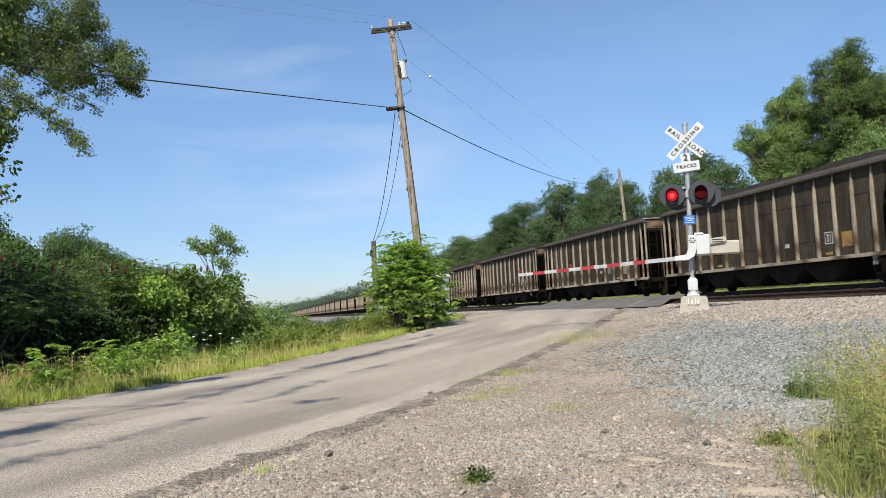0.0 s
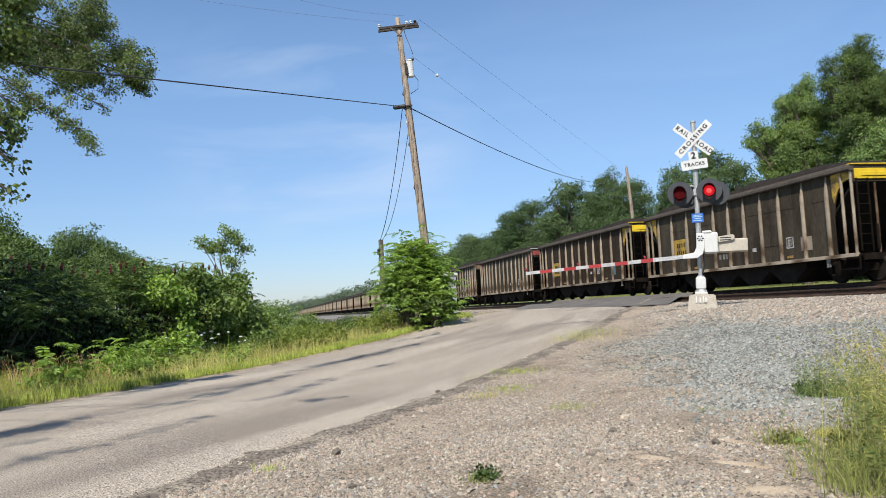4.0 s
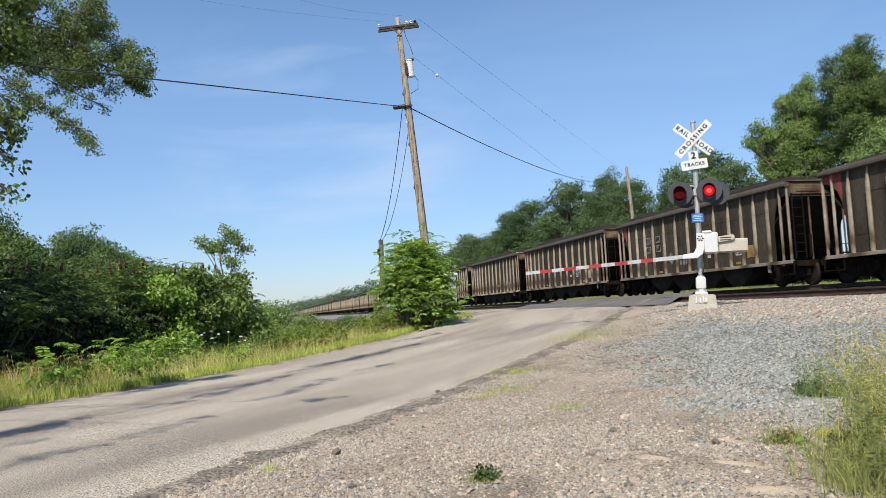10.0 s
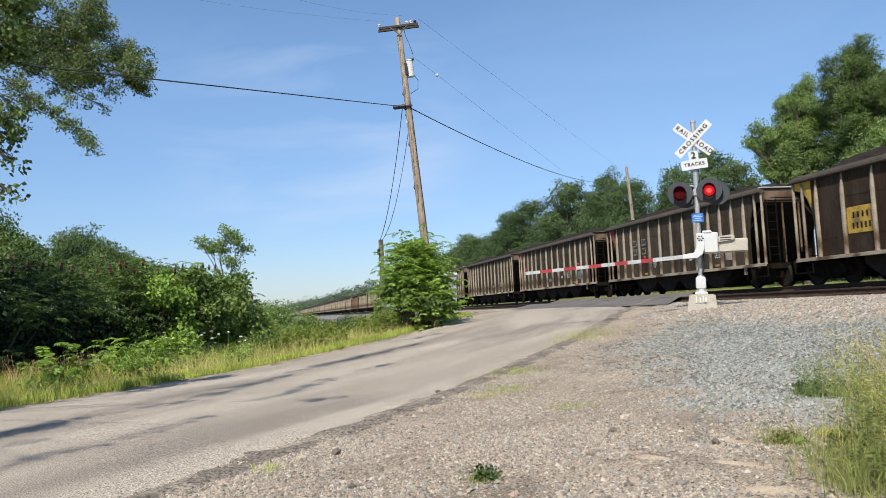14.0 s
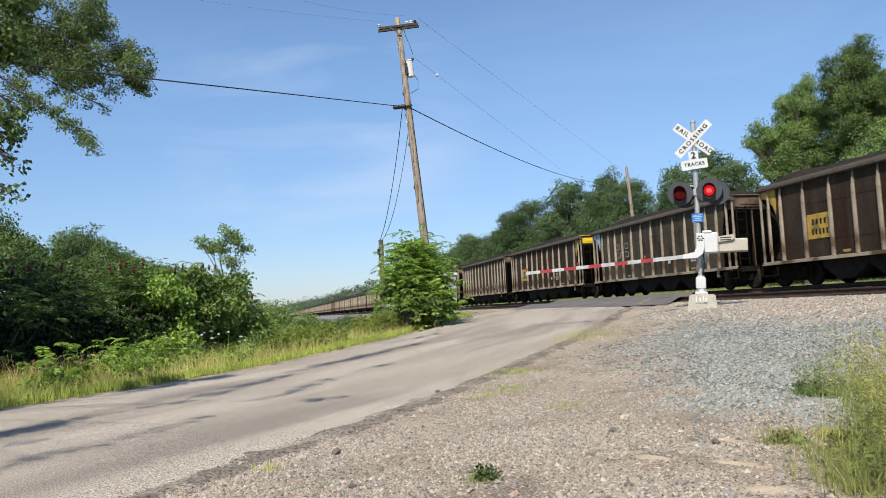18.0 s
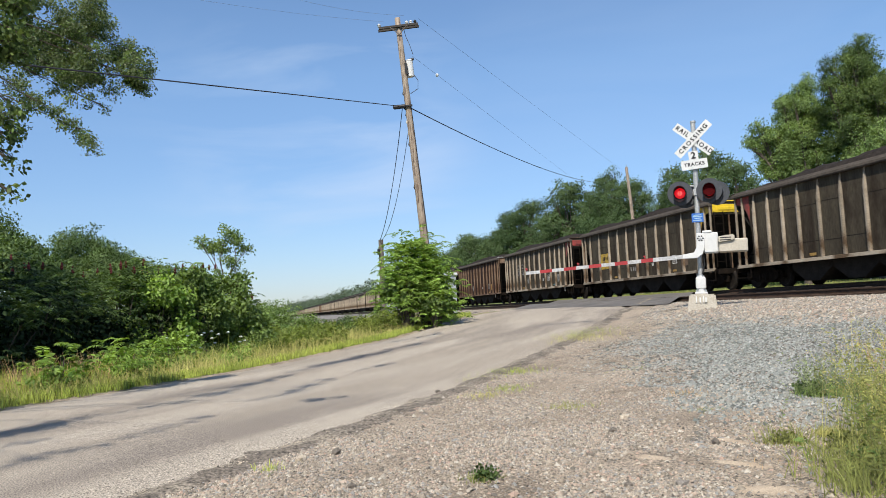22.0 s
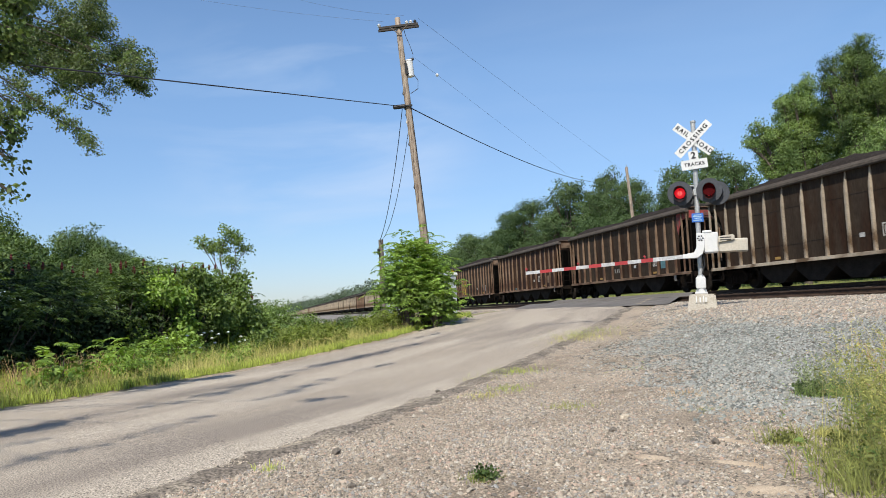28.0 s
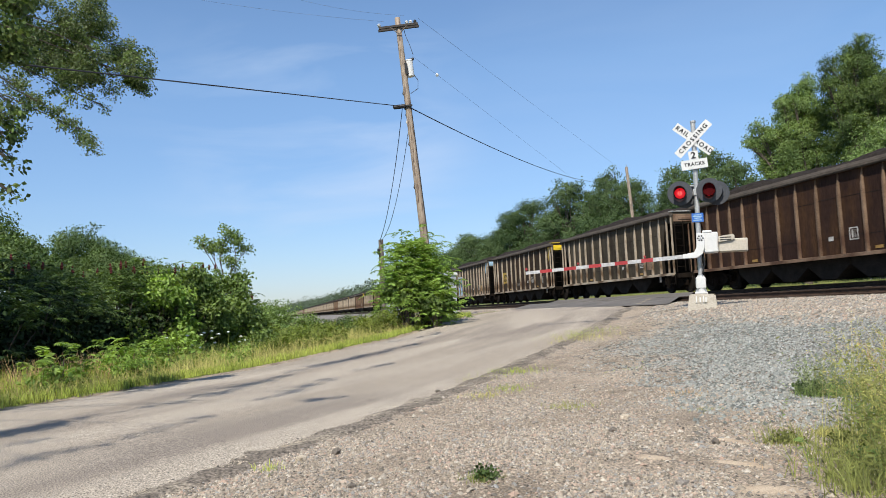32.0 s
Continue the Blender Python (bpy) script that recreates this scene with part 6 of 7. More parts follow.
def trees_beyond():
    for x, y, turn, boughs, deep, leaf, n, size, label, seed in (
            (-13.15, 15.34, 47.5, OAK, 1.5, (("leaf_dark", 0.72), ("leaf_mid", 0.28)), 150000, 0.088, "tall dark green oak behind the tracks", 61),
            (-16.94, 13.10, 52.0, LOCUST, 1.2, (("leaf_pale", 0.5), ("leaf_mid", 0.5)), 84000, 0.10, "pale green spreading tree behind the tracks", 62),
            (-9.2, 12.35, 47.0, PALE, 0.8, (("leaf_pale", 1.0),), 17000, 0.10, "small pale green tree before the oak", 63),
            (-6.5, 15.5, 45.0, OAK, 1.6, (("leaf_dark", 0.7), ("leaf_mid", 0.3)), 40000, 0.13, "tall dark green oak behind the tracks", 64)):
        t = thing("tree", pose(x, y, land1(x, y), 0, 0, turn), label, "tree", "trees beyond the tracks")
        rng = random.Random(seed)
        lumps = [(u, rng.uniform(-deep, deep), z, r) for u, z, r in boughs]
        lumps += [(u * 0.8, 0.4 * rng.uniform(-deep, deep), z - 0.8 * r, r * 1.1) for u, z, r in boughs]
        lumps += [(u * 0.9 + rng.uniform(-0.3, 0.3), rng.choice((-1, 1)) * rng.uniform(0.5, 1.3) * deep, z - rng.uniform(0.2, 0.9), r * 0.7) for u, z, r in boughs]
        part("trunk", limbs_mesh(seed, boughs[0][1] * 0.9, 0.26, lumps), "bark", t)
        for i, (mname, share) in enumerate(leaf):
            part("crown", crown_mesh("crown", seed * 7 + i, lumps, int(n * share), size, mname, shell=0.2, knots=9, bulge=0.5), mname, t)
    proto = []
    for k in range(4):
        t = tree(pose(*MID_TREES[k][:2], land1(*MID_TREES[k][:2])), 16.0, 4.6, 90 + k, ("leaf_far",), 46000, 0.19, "round-topped dark green broadleaf tree in a row", "tree row beyond the tracks", low=0.06, count=30, r=(0.11, 0.17))
        proto.append(t)
        f = MID_TREES[k][2] / 16.0
        t.scale = (f, f, f)
    for i, (x, y, h, w) in enumerate(MID_TREES[4:]):
        f = h / 16.0
        p = proto[i % 4]
        p.scale = (f * w / 4.4, f * w / 4.4, f)
        copy_thing(p, pose(x, y, land1(x, y), 0, 0, 47 * i))
    for k in range(4):
        f = MID_TREES[k][2] / 16.0
        proto[k].scale = (f, f, f)
    # woods that run on to the horizon, with haze put into their leaf colour
    rng = random.Random(8)
    lumps = []
    for i in range(150):
        x = -285 - 6.5 * i
        lumps.append((x, 31 + rng.uniform(-2, 6), 7.5 + rng.uniform(-1.5, 2.5) + 0.05 * i, rng.uniform(5.0, 7.5)))
        lumps.append((x + 3, 29 + rng.uniform(-2, 2), 2.0, 5.5))
    for i in range(40):
        lumps.append((-1280 - 45 * i, 45 + rng.uniform(-10, 10), 12 + 0.55 * i + rng.uniform(-3, 3), rng.uniform(12, 18)))
        lumps.append((-1280 - 45 * i, 40, 4, 14))
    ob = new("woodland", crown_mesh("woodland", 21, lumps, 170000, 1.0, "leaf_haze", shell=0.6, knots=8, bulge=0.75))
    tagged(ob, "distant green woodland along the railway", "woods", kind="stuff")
    lumps = []
    for i in range(15):
        f = i / 14
        x, y = -33 - 62 * f ** 1.2, -41.5 + 7.5 * f
        top = float(np.interp(f, (0, 0.1, 0.2, 0.28, 0.36, 0.44, 0.6, 1.0), (9.3, 9.3, 7.8, 7.3, 9.4, 9.5, 8.4, 8.2))) + rng.uniform(-0.5, 0.4)
        wide = rng.uniform(2.2, 3.2)
        lumps.append((x, y, top - 1.4, 1.5))
        for k in range(9):
            a = k * 2.4
            q = (k + 1) / 9
            lumps.append((x + wide * q ** 0.5 * math.cos(a), y + wide * q ** 0.5 * math.sin(a), top - 1.6 - 2.6 * q + rng.uniform(-0.4, 0.4), rng.uniform(1.0, 1.6)))
        for fwd, drop in ((3.0, 4.4), (5.0, 6.0)):
            for _ in range(3):
                lumps.append((x + 1.5 * fwd + rng.uniform(-2, 2), y + fwd + rng.uniform(-1, 1), top - drop + rng.uniform(-0.8, 0.6), rng.uniform(1.2, 2.0)))
    under = [(-2 - 1.1 * i, 18 + rng.uniform(-1.5, 1.5) + 0.12 * i, rng.uniform(-0.1, 1.4), rng.uniform(1.1, 1.7)) for i in range(62)]
    ob = new("undergrowth", crown_mesh("undergrowth", 25, under, 56000, 0.20, "leaf_dark", shell=0.6, knots=6))
    tagged(ob, "dense dark undergrowth below the trees beyond the tracks", "undergrowth", kind="stuff")
    ob = new("woodland_edge", crown_mesh("woodland_edge", 23, lumps, 170000, 0.18, "leaf_wood", shell=0.5, knots=9, bulge=0.7))
    tagged(ob, "dark green edge of a wood beyond the shrubs", "woods", kind="stuff")


def bough_tree(name, x, y, label, lumps, crowns, trunk, tops):
    t = thing(name, pose(x, y, land1(x, y)), label, "tree")
    b = bmesh.new()
    bent(b, [(0, 0, -0.4), (0.1, 0, tops * 0.2), (0.2, 0.2, tops * 0.45), (0.2, 0.3, tops * 0.8), (0.3, 0.6, tops)], [trunk * k for k in (1.0, 0.85, 0.72, 0.5, 0.2)], 12)
    rng = random.Random(31)
    for i, (lx, ly, lz, r) in enumerate(lumps):
        if i % 9 and len(lumps) > 40:
            continue
        s = Vector((0.2, 0.3, min(tops * 0.85, lz + 0.5)))
        e = Vector((lx, ly, lz))
        mid = s.lerp(e, 0.65) + Vector((0, 0, 0.75))
        bent(b, [s, mid, e, e + (e - mid).normalized() * r * 0.8 - Vector((0, 0, r * 0.4))], [0.12 * trunk, 0.038 * trunk, 0.016 * trunk, 0.002], 5)
        for _ in range(5):
            q = e + Vector((rng.uniform(-1, 1), rng.uniform(-1, 1), rng.uniform(-1.0, 0.5))) * r
            bent(b, [mid.lerp(e, rng.uniform(0.6, 0.95)), q.lerp(e, 0.4), q], [0.007, 0.005, 0.002], 4)
    part("trunk", b, "bark", t)
    for seed, n, size, m, shell in crowns:
        part("crown", crown_mesh("crown", seed, lumps, n, size, m, shell=shell, droop=0.12, bulge=0.2), m, t)
    return t


def overhang_tree():
    """Large trees beside the road, of which only hanging boughs come into view; others shade the road."""
    X, Y = 9.8, -30.6
    rng = random.Random(12)
    spots = []
    # boughs in the plane of the hanging crown: across (towards the road) and up
    for u0, u1, z0, z1, n, r0, r1 in ((-23.85, -23.15, 5.4, 6.5, 24, 0.16, 0.30), (-25.4, -23.8, 5.3, 7.1, 48, 0.20, 0.40), (-26.2, -25.2, 5.6, 7.2, 22, 0.25, 0.45), (-24.9, -24.0, 4.8, 5.2, 7, 0.09, 0.17), (-26.1, -25.25, 4.2, 5.3, 12, 0.10, 0.18), (-24.4, -23.9, 7.0, 7.2, 4, 0.12, 0.16)):
        for _ in range(n):
            spots.append((7.6 + rng.uniform(-1.0, 0.5), rng.uniform(u0, u1), rng.uniform(z0, z1), rng.uniform(r0, r1)))
    # one thin bough hangs down towards the road
    for i in range(24):
        f = i / 23
        spots.append((8.0 + rng.uniform(-0.3, 0.3), -25.7 + 1.5 * f + rng.uniform(-0.08, 0.08), 5.15 - 1.4 * f ** 1.1 + rng.uniform(-0.1, 0.1), rng.uniform(0.07, 0.12) + 0.08 * f))
    lumps = [(x - X, y - Y, z - land1(X, Y), r) for x, y, z, r in spots]
    # the high crown, whose shade lies on the shrubs
    high = [(rng.uniform(7.2, 14.5) - X, rng.uniform(-34.0, -29.7) - Y, rng.uniform(9.2, 11.6), rng.uniform(0.5, 1.0)) for _ in range(84)]
    tree_ob = bough_tree("roadside_tree", X, Y, "large tree with grey-green boughs hanging over the road", lumps, ((71, 30000, 0.046, "leaf_grey", 0.3), (72, 10000, 0.048, "leaf_mid", 0.3), (73, 12000, 0.050, "leaf_dark", 0.1)), 0.42, 9.0)
    part("crown", crown_mesh("crown", 74, high, 19000, 0.17, "leaf_mid", shell=0.3), "leaf_mid", tree_ob)
    # the tree behind, high above the verge, that dapples the road
    X, Y = 19.0, -33.0
    # boughs whose shadows lie as streaks across the road: from, to, radius
    shade = ((15.93, -23.61, 14.5, -23.0, 0.26), (15.65, -23.57, 15.08, -23.08, 0.2), (18.08, -22.93, 17.17, -22.14, 0.14), (14.14, -22.54, 13.65, -21.98, 0.16), (13.65, -21.87, 12.7, -21.62, 0.18), (13.03, -21.42, 10.08, -20.3, 0.13), (11.83, -21.29, 11.08, -20.62, 0.12), (14.31, -20.68, 11.59, -19.36, 0.09), (9.27, -20.05, 6.74, -18.18, 0.2), (8.36, -19.53, 7.21, -18.38, 0.16), (7.08, -18.23, 4.64, -16.33, 0.16), (10.28, -18.6, 9.74, -18.1, 0.18), (14.86, -19.89, 14.5, -19.59, 0.14), (16.9, -21.94, 15.52, -21.24, 0.09), (2.99, -16.84, 1.48, -15.07, 0.16), (16.99, -23.27, 16.54, -22.9, 0.1))
    lumps = []
    for i, (ax, ay, bx, by, r) in enumerate(shade):
        h = 10.2 + 0.4 * (i % 3)
        n = max(3, int(math.hypot(bx - ax, by - ay) / (r * 1.1)))
        for k in range(n):
            f = (k + rng.uniform(-0.4, 0.4)) / max(1, n - 1)
            sx, sy = ax + (bx - ax) * f + rng.uniform(-0.1, 0.1), ay + (by - ay) * f + rng.uniform(-0.12, 0.12)
            lumps.append((sx + 0.732 * h - X, sy - 0.418 * h - Y, h + land1(sx, sy) - land1(X, Y), r * rng.uniform(0.45, 1.1)))
    lumps += [(0, 1.5, 11, 1.4), (1.5, 0.5, 10, 1.4), (-1.0, -1, 10.5, 1.5), (2.0, 2.5, 11.5, 1.2)]
    bough_tree("tall_roadside_tree", X, Y, "tall tree behind the verge that dapples the road", lumps, ((81, 34000, 0.070, "leaf_mid", 0.3),), 0.42, 11.5)
    # a darker bough of larger leaves, nearer the camera
    X, Y = 14.2, -27.6
    spots = []
    for u0, u1, z0, z1, n, r0, r1 in ((-24.5, -24.02, 3.85, 5.0, 9, 0.14, 0.26), (-25.3, -24.5, 2.7, 5.0, 9, 0.2, 0.4), (-24.45, -24.03, 2.65, 3.3, 7, 0.09, 0.14), (-24.4, -24.02, 2.32, 2.46, 4, 0.05, 0.07), (-24.45, -24.18, 1.62, 1.92, 4, 0.06, 0.09)):
        spots += [(13.5 + rng.uniform(-0.2, 0.2), rng.uniform(u0, u1), rng.uniform(z0, z1), rng.uniform(r0, r1)) for _ in range(n)]
    lumps = [(x - X, y - Y, z - land1(X, Y), r) for x, y, z, r in spots]
    bough_tree("dark_leaf_tree", X, Y, "tree with large dark leaves reaching over the verge", lumps, ((78, 4200, 0.078, "leaf_dark", 0.2), (79, 1100, 0.078, "leaf_mid", 0.2)), 0.12, 5.5)


def shrubs():
    # shrubs at the left and rear have their shade in the leaf colour
    rows = [(6.1, -27.3, 3.3, 1.4, 1, ("leaf_dark", "leaf_mid")), (3.9, -26.9, 3.4, 1.4, 2, ("leaf_shade", "leaf_dark")), (1.9, -26.4, 3.45, 1.35, 3, ("leaf_dark", "leaf_mid")), (-0.2, -25.3, 3.55, 1.35, 4, ("leaf_dark", "leaf_mid")), (-2.1, -24.3, 3.75, 1.4, 5, ("leaf_mid", "leaf_dark")),
            (-3.9, -23.1, 3.55, 1.3, 6, ("leaf_mid", "leaf_light")), (-5.3, -22.2, 3.0, 1.05, 7, ("leaf_mid", "leaf_dark")), (-6.5, -21.6, 2.2, 0.85, 12, ("leaf_mid", "leaf_light")), (4.0, -29.7, 4.0, 1.9, 8, ("leaf_shade", "leaf_dark")), (-0.3, -28.7, 4.1, 1.9, 9, ("leaf_shade", "leaf_dark")), (-4.3, -26.7, 3.8, 1.9, 10, ("leaf_dark", "leaf_mid")), (8.1, -28.9, 3.3, 1.6, 11, ("leaf_shade", "leaf_dark"))]
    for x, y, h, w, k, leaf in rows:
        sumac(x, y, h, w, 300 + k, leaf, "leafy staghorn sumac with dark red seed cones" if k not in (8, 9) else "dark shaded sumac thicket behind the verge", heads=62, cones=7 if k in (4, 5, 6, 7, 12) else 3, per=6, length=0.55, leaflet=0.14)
    for k, (x, y, h, w) in enumerate(((8.55, -24.8, 1.3, 0.4), (7.18, -23.72, 1.0, 0.45), (6.22, -23.41, 1.35, 0.5), (5.93, -22.96, 1.1, 0.45))):
        sumac(x, y, h, w, 320 + k, ("leaf_light",), "young light green sumac at the verge", heads=8, cones=0, length=0.62, per=5, group="young sumac plants", leaflet=0.15, inside="leaf_light", lift=0.4)
    # grapevines spread over the sunny side of the shrubs
    for k, (x, y, hs, ws, n, m, label) in enumerate(((-0.2, -24.0, (0.9, 3.0), 1.2, 4200, "leaf_light", "bright green vine leaves climbing over the shrubs"), (-1.9, -22.9, (1.2, 3.4), 1.3, 6500, "leaf_mid", "green vine leaves hung over tall shrubs"), (-3.6, -22.0, (0.8, 3.0), 1.2, 5500, "leaf_mid", "green vine leaves hung over tall shrubs"), (-4.6, -21.4, (0.5, 2.0), 1.0, 3600, "leaf_light", "bright green vine leaves climbing over the shrubs"))):
        t = thing("vine", pose(x, y, land1(x, y)), label, "vine", "vines over the shrubs")
        rng = random.Random(70 + k)
        lumps = [(rng.uniform(-ws, ws) * 0.574 - 0.3 * q, rng.uniform(-ws, ws) * 0.9 - 0.3 * q, hs[0] + (hs[1] - hs[0]) * q, rng.uniform(0.22, 0.48)) for q in (rng.random() for _ in range(17))]
        part("branchwork", limbs_mesh(5 + k, 2.2, 0.03, lumps), "bark", t)
        part("foliage", crown_mesh("foliage", 33 + k, lumps, n, 0.125, m, shell=0.5, bulge=0.45), m, t)
    # the thin young tree behind
    t = thing("young_tree", pose(-9.6, -22.55, land1(-9.6, -22.55)), "slender young tree with loose open crown", "tree")
    lumps = [(0.0, 0.0, 4.7, 0.5), (0.1, 0.55, 5.0, 0.45), (-0.1, -0.6, 4.8, 0.4), (0.1, 1.0, 4.6, 0.3), (0.1, 0.2, 5.35, 0.3), (0.0, -0.95, 5.0, 0.25), (0.0, 0.35, 4.1, 0.4), (0.0, 0.6, 3.5, 0.35), (0, 0.2, 2.8, 0.5)]
    part("trunk", limbs_mesh(51, 5.0, 0.07, lumps), "bark", t)
    part("crown", crown_mesh("crown", 52, lumps, 4200, 0.09, "leaf_mid", shell=0.15), "leaf_mid", t)
    # low bushes and tall weeds between the shrubs and the railway
    for k, (x, y, h, w, m) in enumerate(((-6.4, -20.9, 1.25, 0.75, "leaf_mid"), (-8.2, -20.2, 1.0, 0.7, "leaf_yellow"), (-9.9, -19.5, 0.85, 0.7, "leaf_pale"), (-12.0, -19.4, 1.4, 0.9, "leaf_mid"), (-7.4, -21.8, 1.2, 0.9, "leaf_mid"), (-15.0, -20.0, 1.9, 1.2, "leaf_pale"), (-19.0, -21.5, 2.2, 1.6, "leaf_mid"), (-24.0, -23.0, 2.3, 1.9, "leaf_dark"))):
        t = thing("low_bush", pose(x, y, land1(x, y)), {"leaf_dark": "low dark green bush among tall weeds", "leaf_yellow": "low yellow-green bush among tall weeds", "leaf_pale": "low pale green bush among tall weeds"}.get(m, "low leafy green bush among tall weeds"), "shrub", "low bushes")
        rng = random.Random(900 + k)
        lumps = [(rng.uniform(-w, w), rng.uniform(-w, w), h * rng.uniform(0.3, 0.8), h * rng.uniform(0.2, 0.36)) for _ in range(12)]
        part("branchwork", limbs_mesh(900 + k, h, 0.02, lumps), "bark", t)
        part("foliage", crown_mesh("foliage", 910 + k, lumps, 4200, 0.085, m, shell=0.3), m, t)
    # the bush before the pole
    sumac(-2.0, -15.55, 3.3, 0.72, 400, ("leaf_light", "leaf_light"), "dense bright green bush with feathered leaves at the pole", heads=80, cones=0, length=0.78, per=6, group="", leaflet=0.165, inside="leaf_mid", lift=0.42, low=0.3)
    sumac(-2.3, -14.85, 3.35, 0.5, 404, ("leaf_light", "leaf_light"), "bright green bush with feathered leaves against the pole", heads=46, cones=0, length=0.74, per=6, group="", leaflet=0.165, inside="leaf_mid", lift=0.42, low=0.35)
    sumac(-1.5, -14.55, 2.0, 0.56, 402, ("leaf_light", "leaf_light"), "low bright green bush with feathered leaves", heads=46, cones=0, length=0.62, per=6, group="", leaflet=0.165, inside="leaf_mid", lift=0.45, low=0.05)
    t = thing("round_bush", pose(-10.5, -17.2, land1(-10.5, -17.2)), "low rounded dull green bush in the grass", "shrub")
    lumps = [(0, 0, 0.5, 0.55), (0.5, 0.7, 0.45, 0.5), (-0.3, -0.8, 0.42, 0.5), (0.1, 1.3, 0.38, 0.4)]
    part("branchwork", limbs_mesh(9, 1.0, 0.04, lumps), "bark", t)
    part("foliage", crown_mesh("foliage", 44, lumps, 7500, 0.06, "leaf_dark", shell=0.4), "leaf_dark", t)


def grasses():
    x, y, r = scatter(1, 30000, -28, -2, ROAD_L - 0.05, ROAD_L - 2.2, 1.2)
    blades("verge_grass", 2, x, y, r.uniform(0.08, 0.26, len(x)), np.full(len(x), 0.014), "grass", label="short bright green verge grass")
    x, y, r = scatter(3, 20000, -26, 6, ROAD_L - 1.6, ROAD_L - 5.0, 1.0)
    k = grows(x, y)
    x, y = x[k], y[k]
    blades("tall_grass", 4, x, y, r.uniform(0.25, 0.7, len(x)), np.full(len(x), 0.016), "grass", 0.28, "tall green grass before the shrubs")
    x, y, r = scatter(5, 17000, -19, 8, ROAD_L - 0.9, ROAD_L - 4.0, 1.0)
    k = grows(x, y)
    x, y = x[k], y[k]
    blades("flowering_grass", 6, x, y, r.uniform(0.25, 0.85, len(x)), np.full(len(x), 0.012), "grass_dry", 0.35, "yellow-green flowering grass at the verge")
    x, y, r = scatter(7, 1500, -24, -19.6, ROAD_L - 2.8, ROAD_L - 5.2, 1.0)
    blades("dry_stalks", 8, x, y, r.uniform(0.5, 1.0, len(x)), np.full(len(x), 0.014), "straw", 0.22, "dry brown grass stalks before the shrubs")
    x, y, r = scatter(15, 12000, -27, -6, ROAD_L - 0.3, ROAD_L - 3.6, 1.0)
    blades("pale_grass", 16, x, y, r.uniform(0.15, 0.5, len(x)), np.full(len(x), 0.012), "grass_dry", 0.45, "yellow-green seeding grass along the verge")
    x, y, r = scatter(17, 11000, -25, -13, ROAD_L - 1.8, ROAD_L - 4.4, 1.0)
    blades("rank_grass", 18, x, y, r.uniform(0.45, 1.0, len(x)), np.full(len(x), 0.015), "grass", 0.4, "rank light green grass before the shrubs")
    x, y, r = scatter(19, 1300, -24.5, -18.5, ROAD_L - 2.0, ROAD_L - 4.2, 1.0)
    blades("seed_stalks", 20, x, y, r.uniform(0.75, 1.25, len(x)), np.full(len(x), 0.013), "straw", 0.25, "tall dry seed stalks before the shrubs")
    # grass towards the railway
    x, y, r = scatter(9, 26000, -8, 22, ROAD_L - 0.2, ROAD_L - 6.5, 1.0)
    k = grows(x, y)
    blades("trackside_grass", 10, x[k], y[k], r.uniform(0.1, 0.34, k.sum()), np.full(k.sum(), 0.02), "grass", 0.3, "rough green grass towards the railway")
    # beyond the tracks
    rng = np.random.default_rng(12)
    x, y = rng.uniform(-60, 10, 22000), rng.uniform(5.0, 15, 22000)
    blades("meadow_grass", 13, x, y, rng.uniform(0.08, 0.28, len(x)), np.full(len(x), 0.03), "grass_olive", 0.35, "green grass beyond the tracks")
    # the stand beside the camera: seeding stalks over leafy grass
    def spots(seed, n, patches):
        rng = np.random.default_rng(seed)
        pick = rng.integers(0, len(patches), n)
        p = np.array(patches, float)[pick]
        return p[:, 0] + rng.normal(0, 1, n) * p[:, 2], p[:, 1] + rng.normal(0, 1, n) * p[:, 2], rng

    tall = ((20.95, -15.75, 0.20), (20.6, -15.55, 0.22), (21.3, -15.95, 0.22), (21.6, -16.25, 0.2), (20.3, -15.2, 0.28), (21.9, -16.6, 0.16), (19.7, -14.7, 0.3), (22.1, -16.75, 0.12))
    x, y, r = spots(20, 270, tall)
    seed_stalks("foreground_seed_grass", 21, x, y, r.uniform(0.45, 1.0, len(x)), "grass_dry", "tall yellowish seeding grass stalks")
    x, y, r = spots(22, 420, tall)
    seed_stalks("foreground_weeds", 23, x, y, r.uniform(0.4, 0.85, len(x)), "grass_olive", "leafy olive weed stalks among the grass", leafy=True)
    x, y, r = spots(38, 70, tall)
    seed_stalks("dry_seed_stalks", 39, x, y, r.uniform(0.5, 1.0, len(x)), "straw", "dry brown seed stalks among the grass")
    x, y, r = spots(40, 150, tall)
    seed_stalks("broadleaf_weeds", 41, x, y, r.uniform(0.25, 0.65, len(x)), "leaf_mid", "green leafy weeds among the grass", leafy=True, leaf=0.048)
    x, y, r = spots(24, 1300, tall)
    blades("foreground_grass", 25, x, y, r.uniform(0.10, 0.38, len(x)), r.uniform(0.004, 0.008, len(x)), "grass_olive", 0.8, "green grass stand in the gravel", z=soil(x, y) - 0.02)
    x, y, r = spots(26, 1200, ((21.2, -16.55, 0.17), (20.95, -16.3, 0.15), (21.7, -16.95, 0.13), (22.0, -17.1, 0.1), (21.5, -16.6, 0.15)))
    blades("low_grass", 27, x, y, r.uniform(0.05, 0.22, len(x)), r.uniform(0.005, 0.011, len(x)), "grass_olive", 0.9, "low green grass in the gravel", z=soil(x, y) - 0.02)
    x, y, r = spots(28, 200, ((18.85, -14.75, 0.10), (18.7, -14.85, 0.09), (19.05, -14.6, 0.11)))
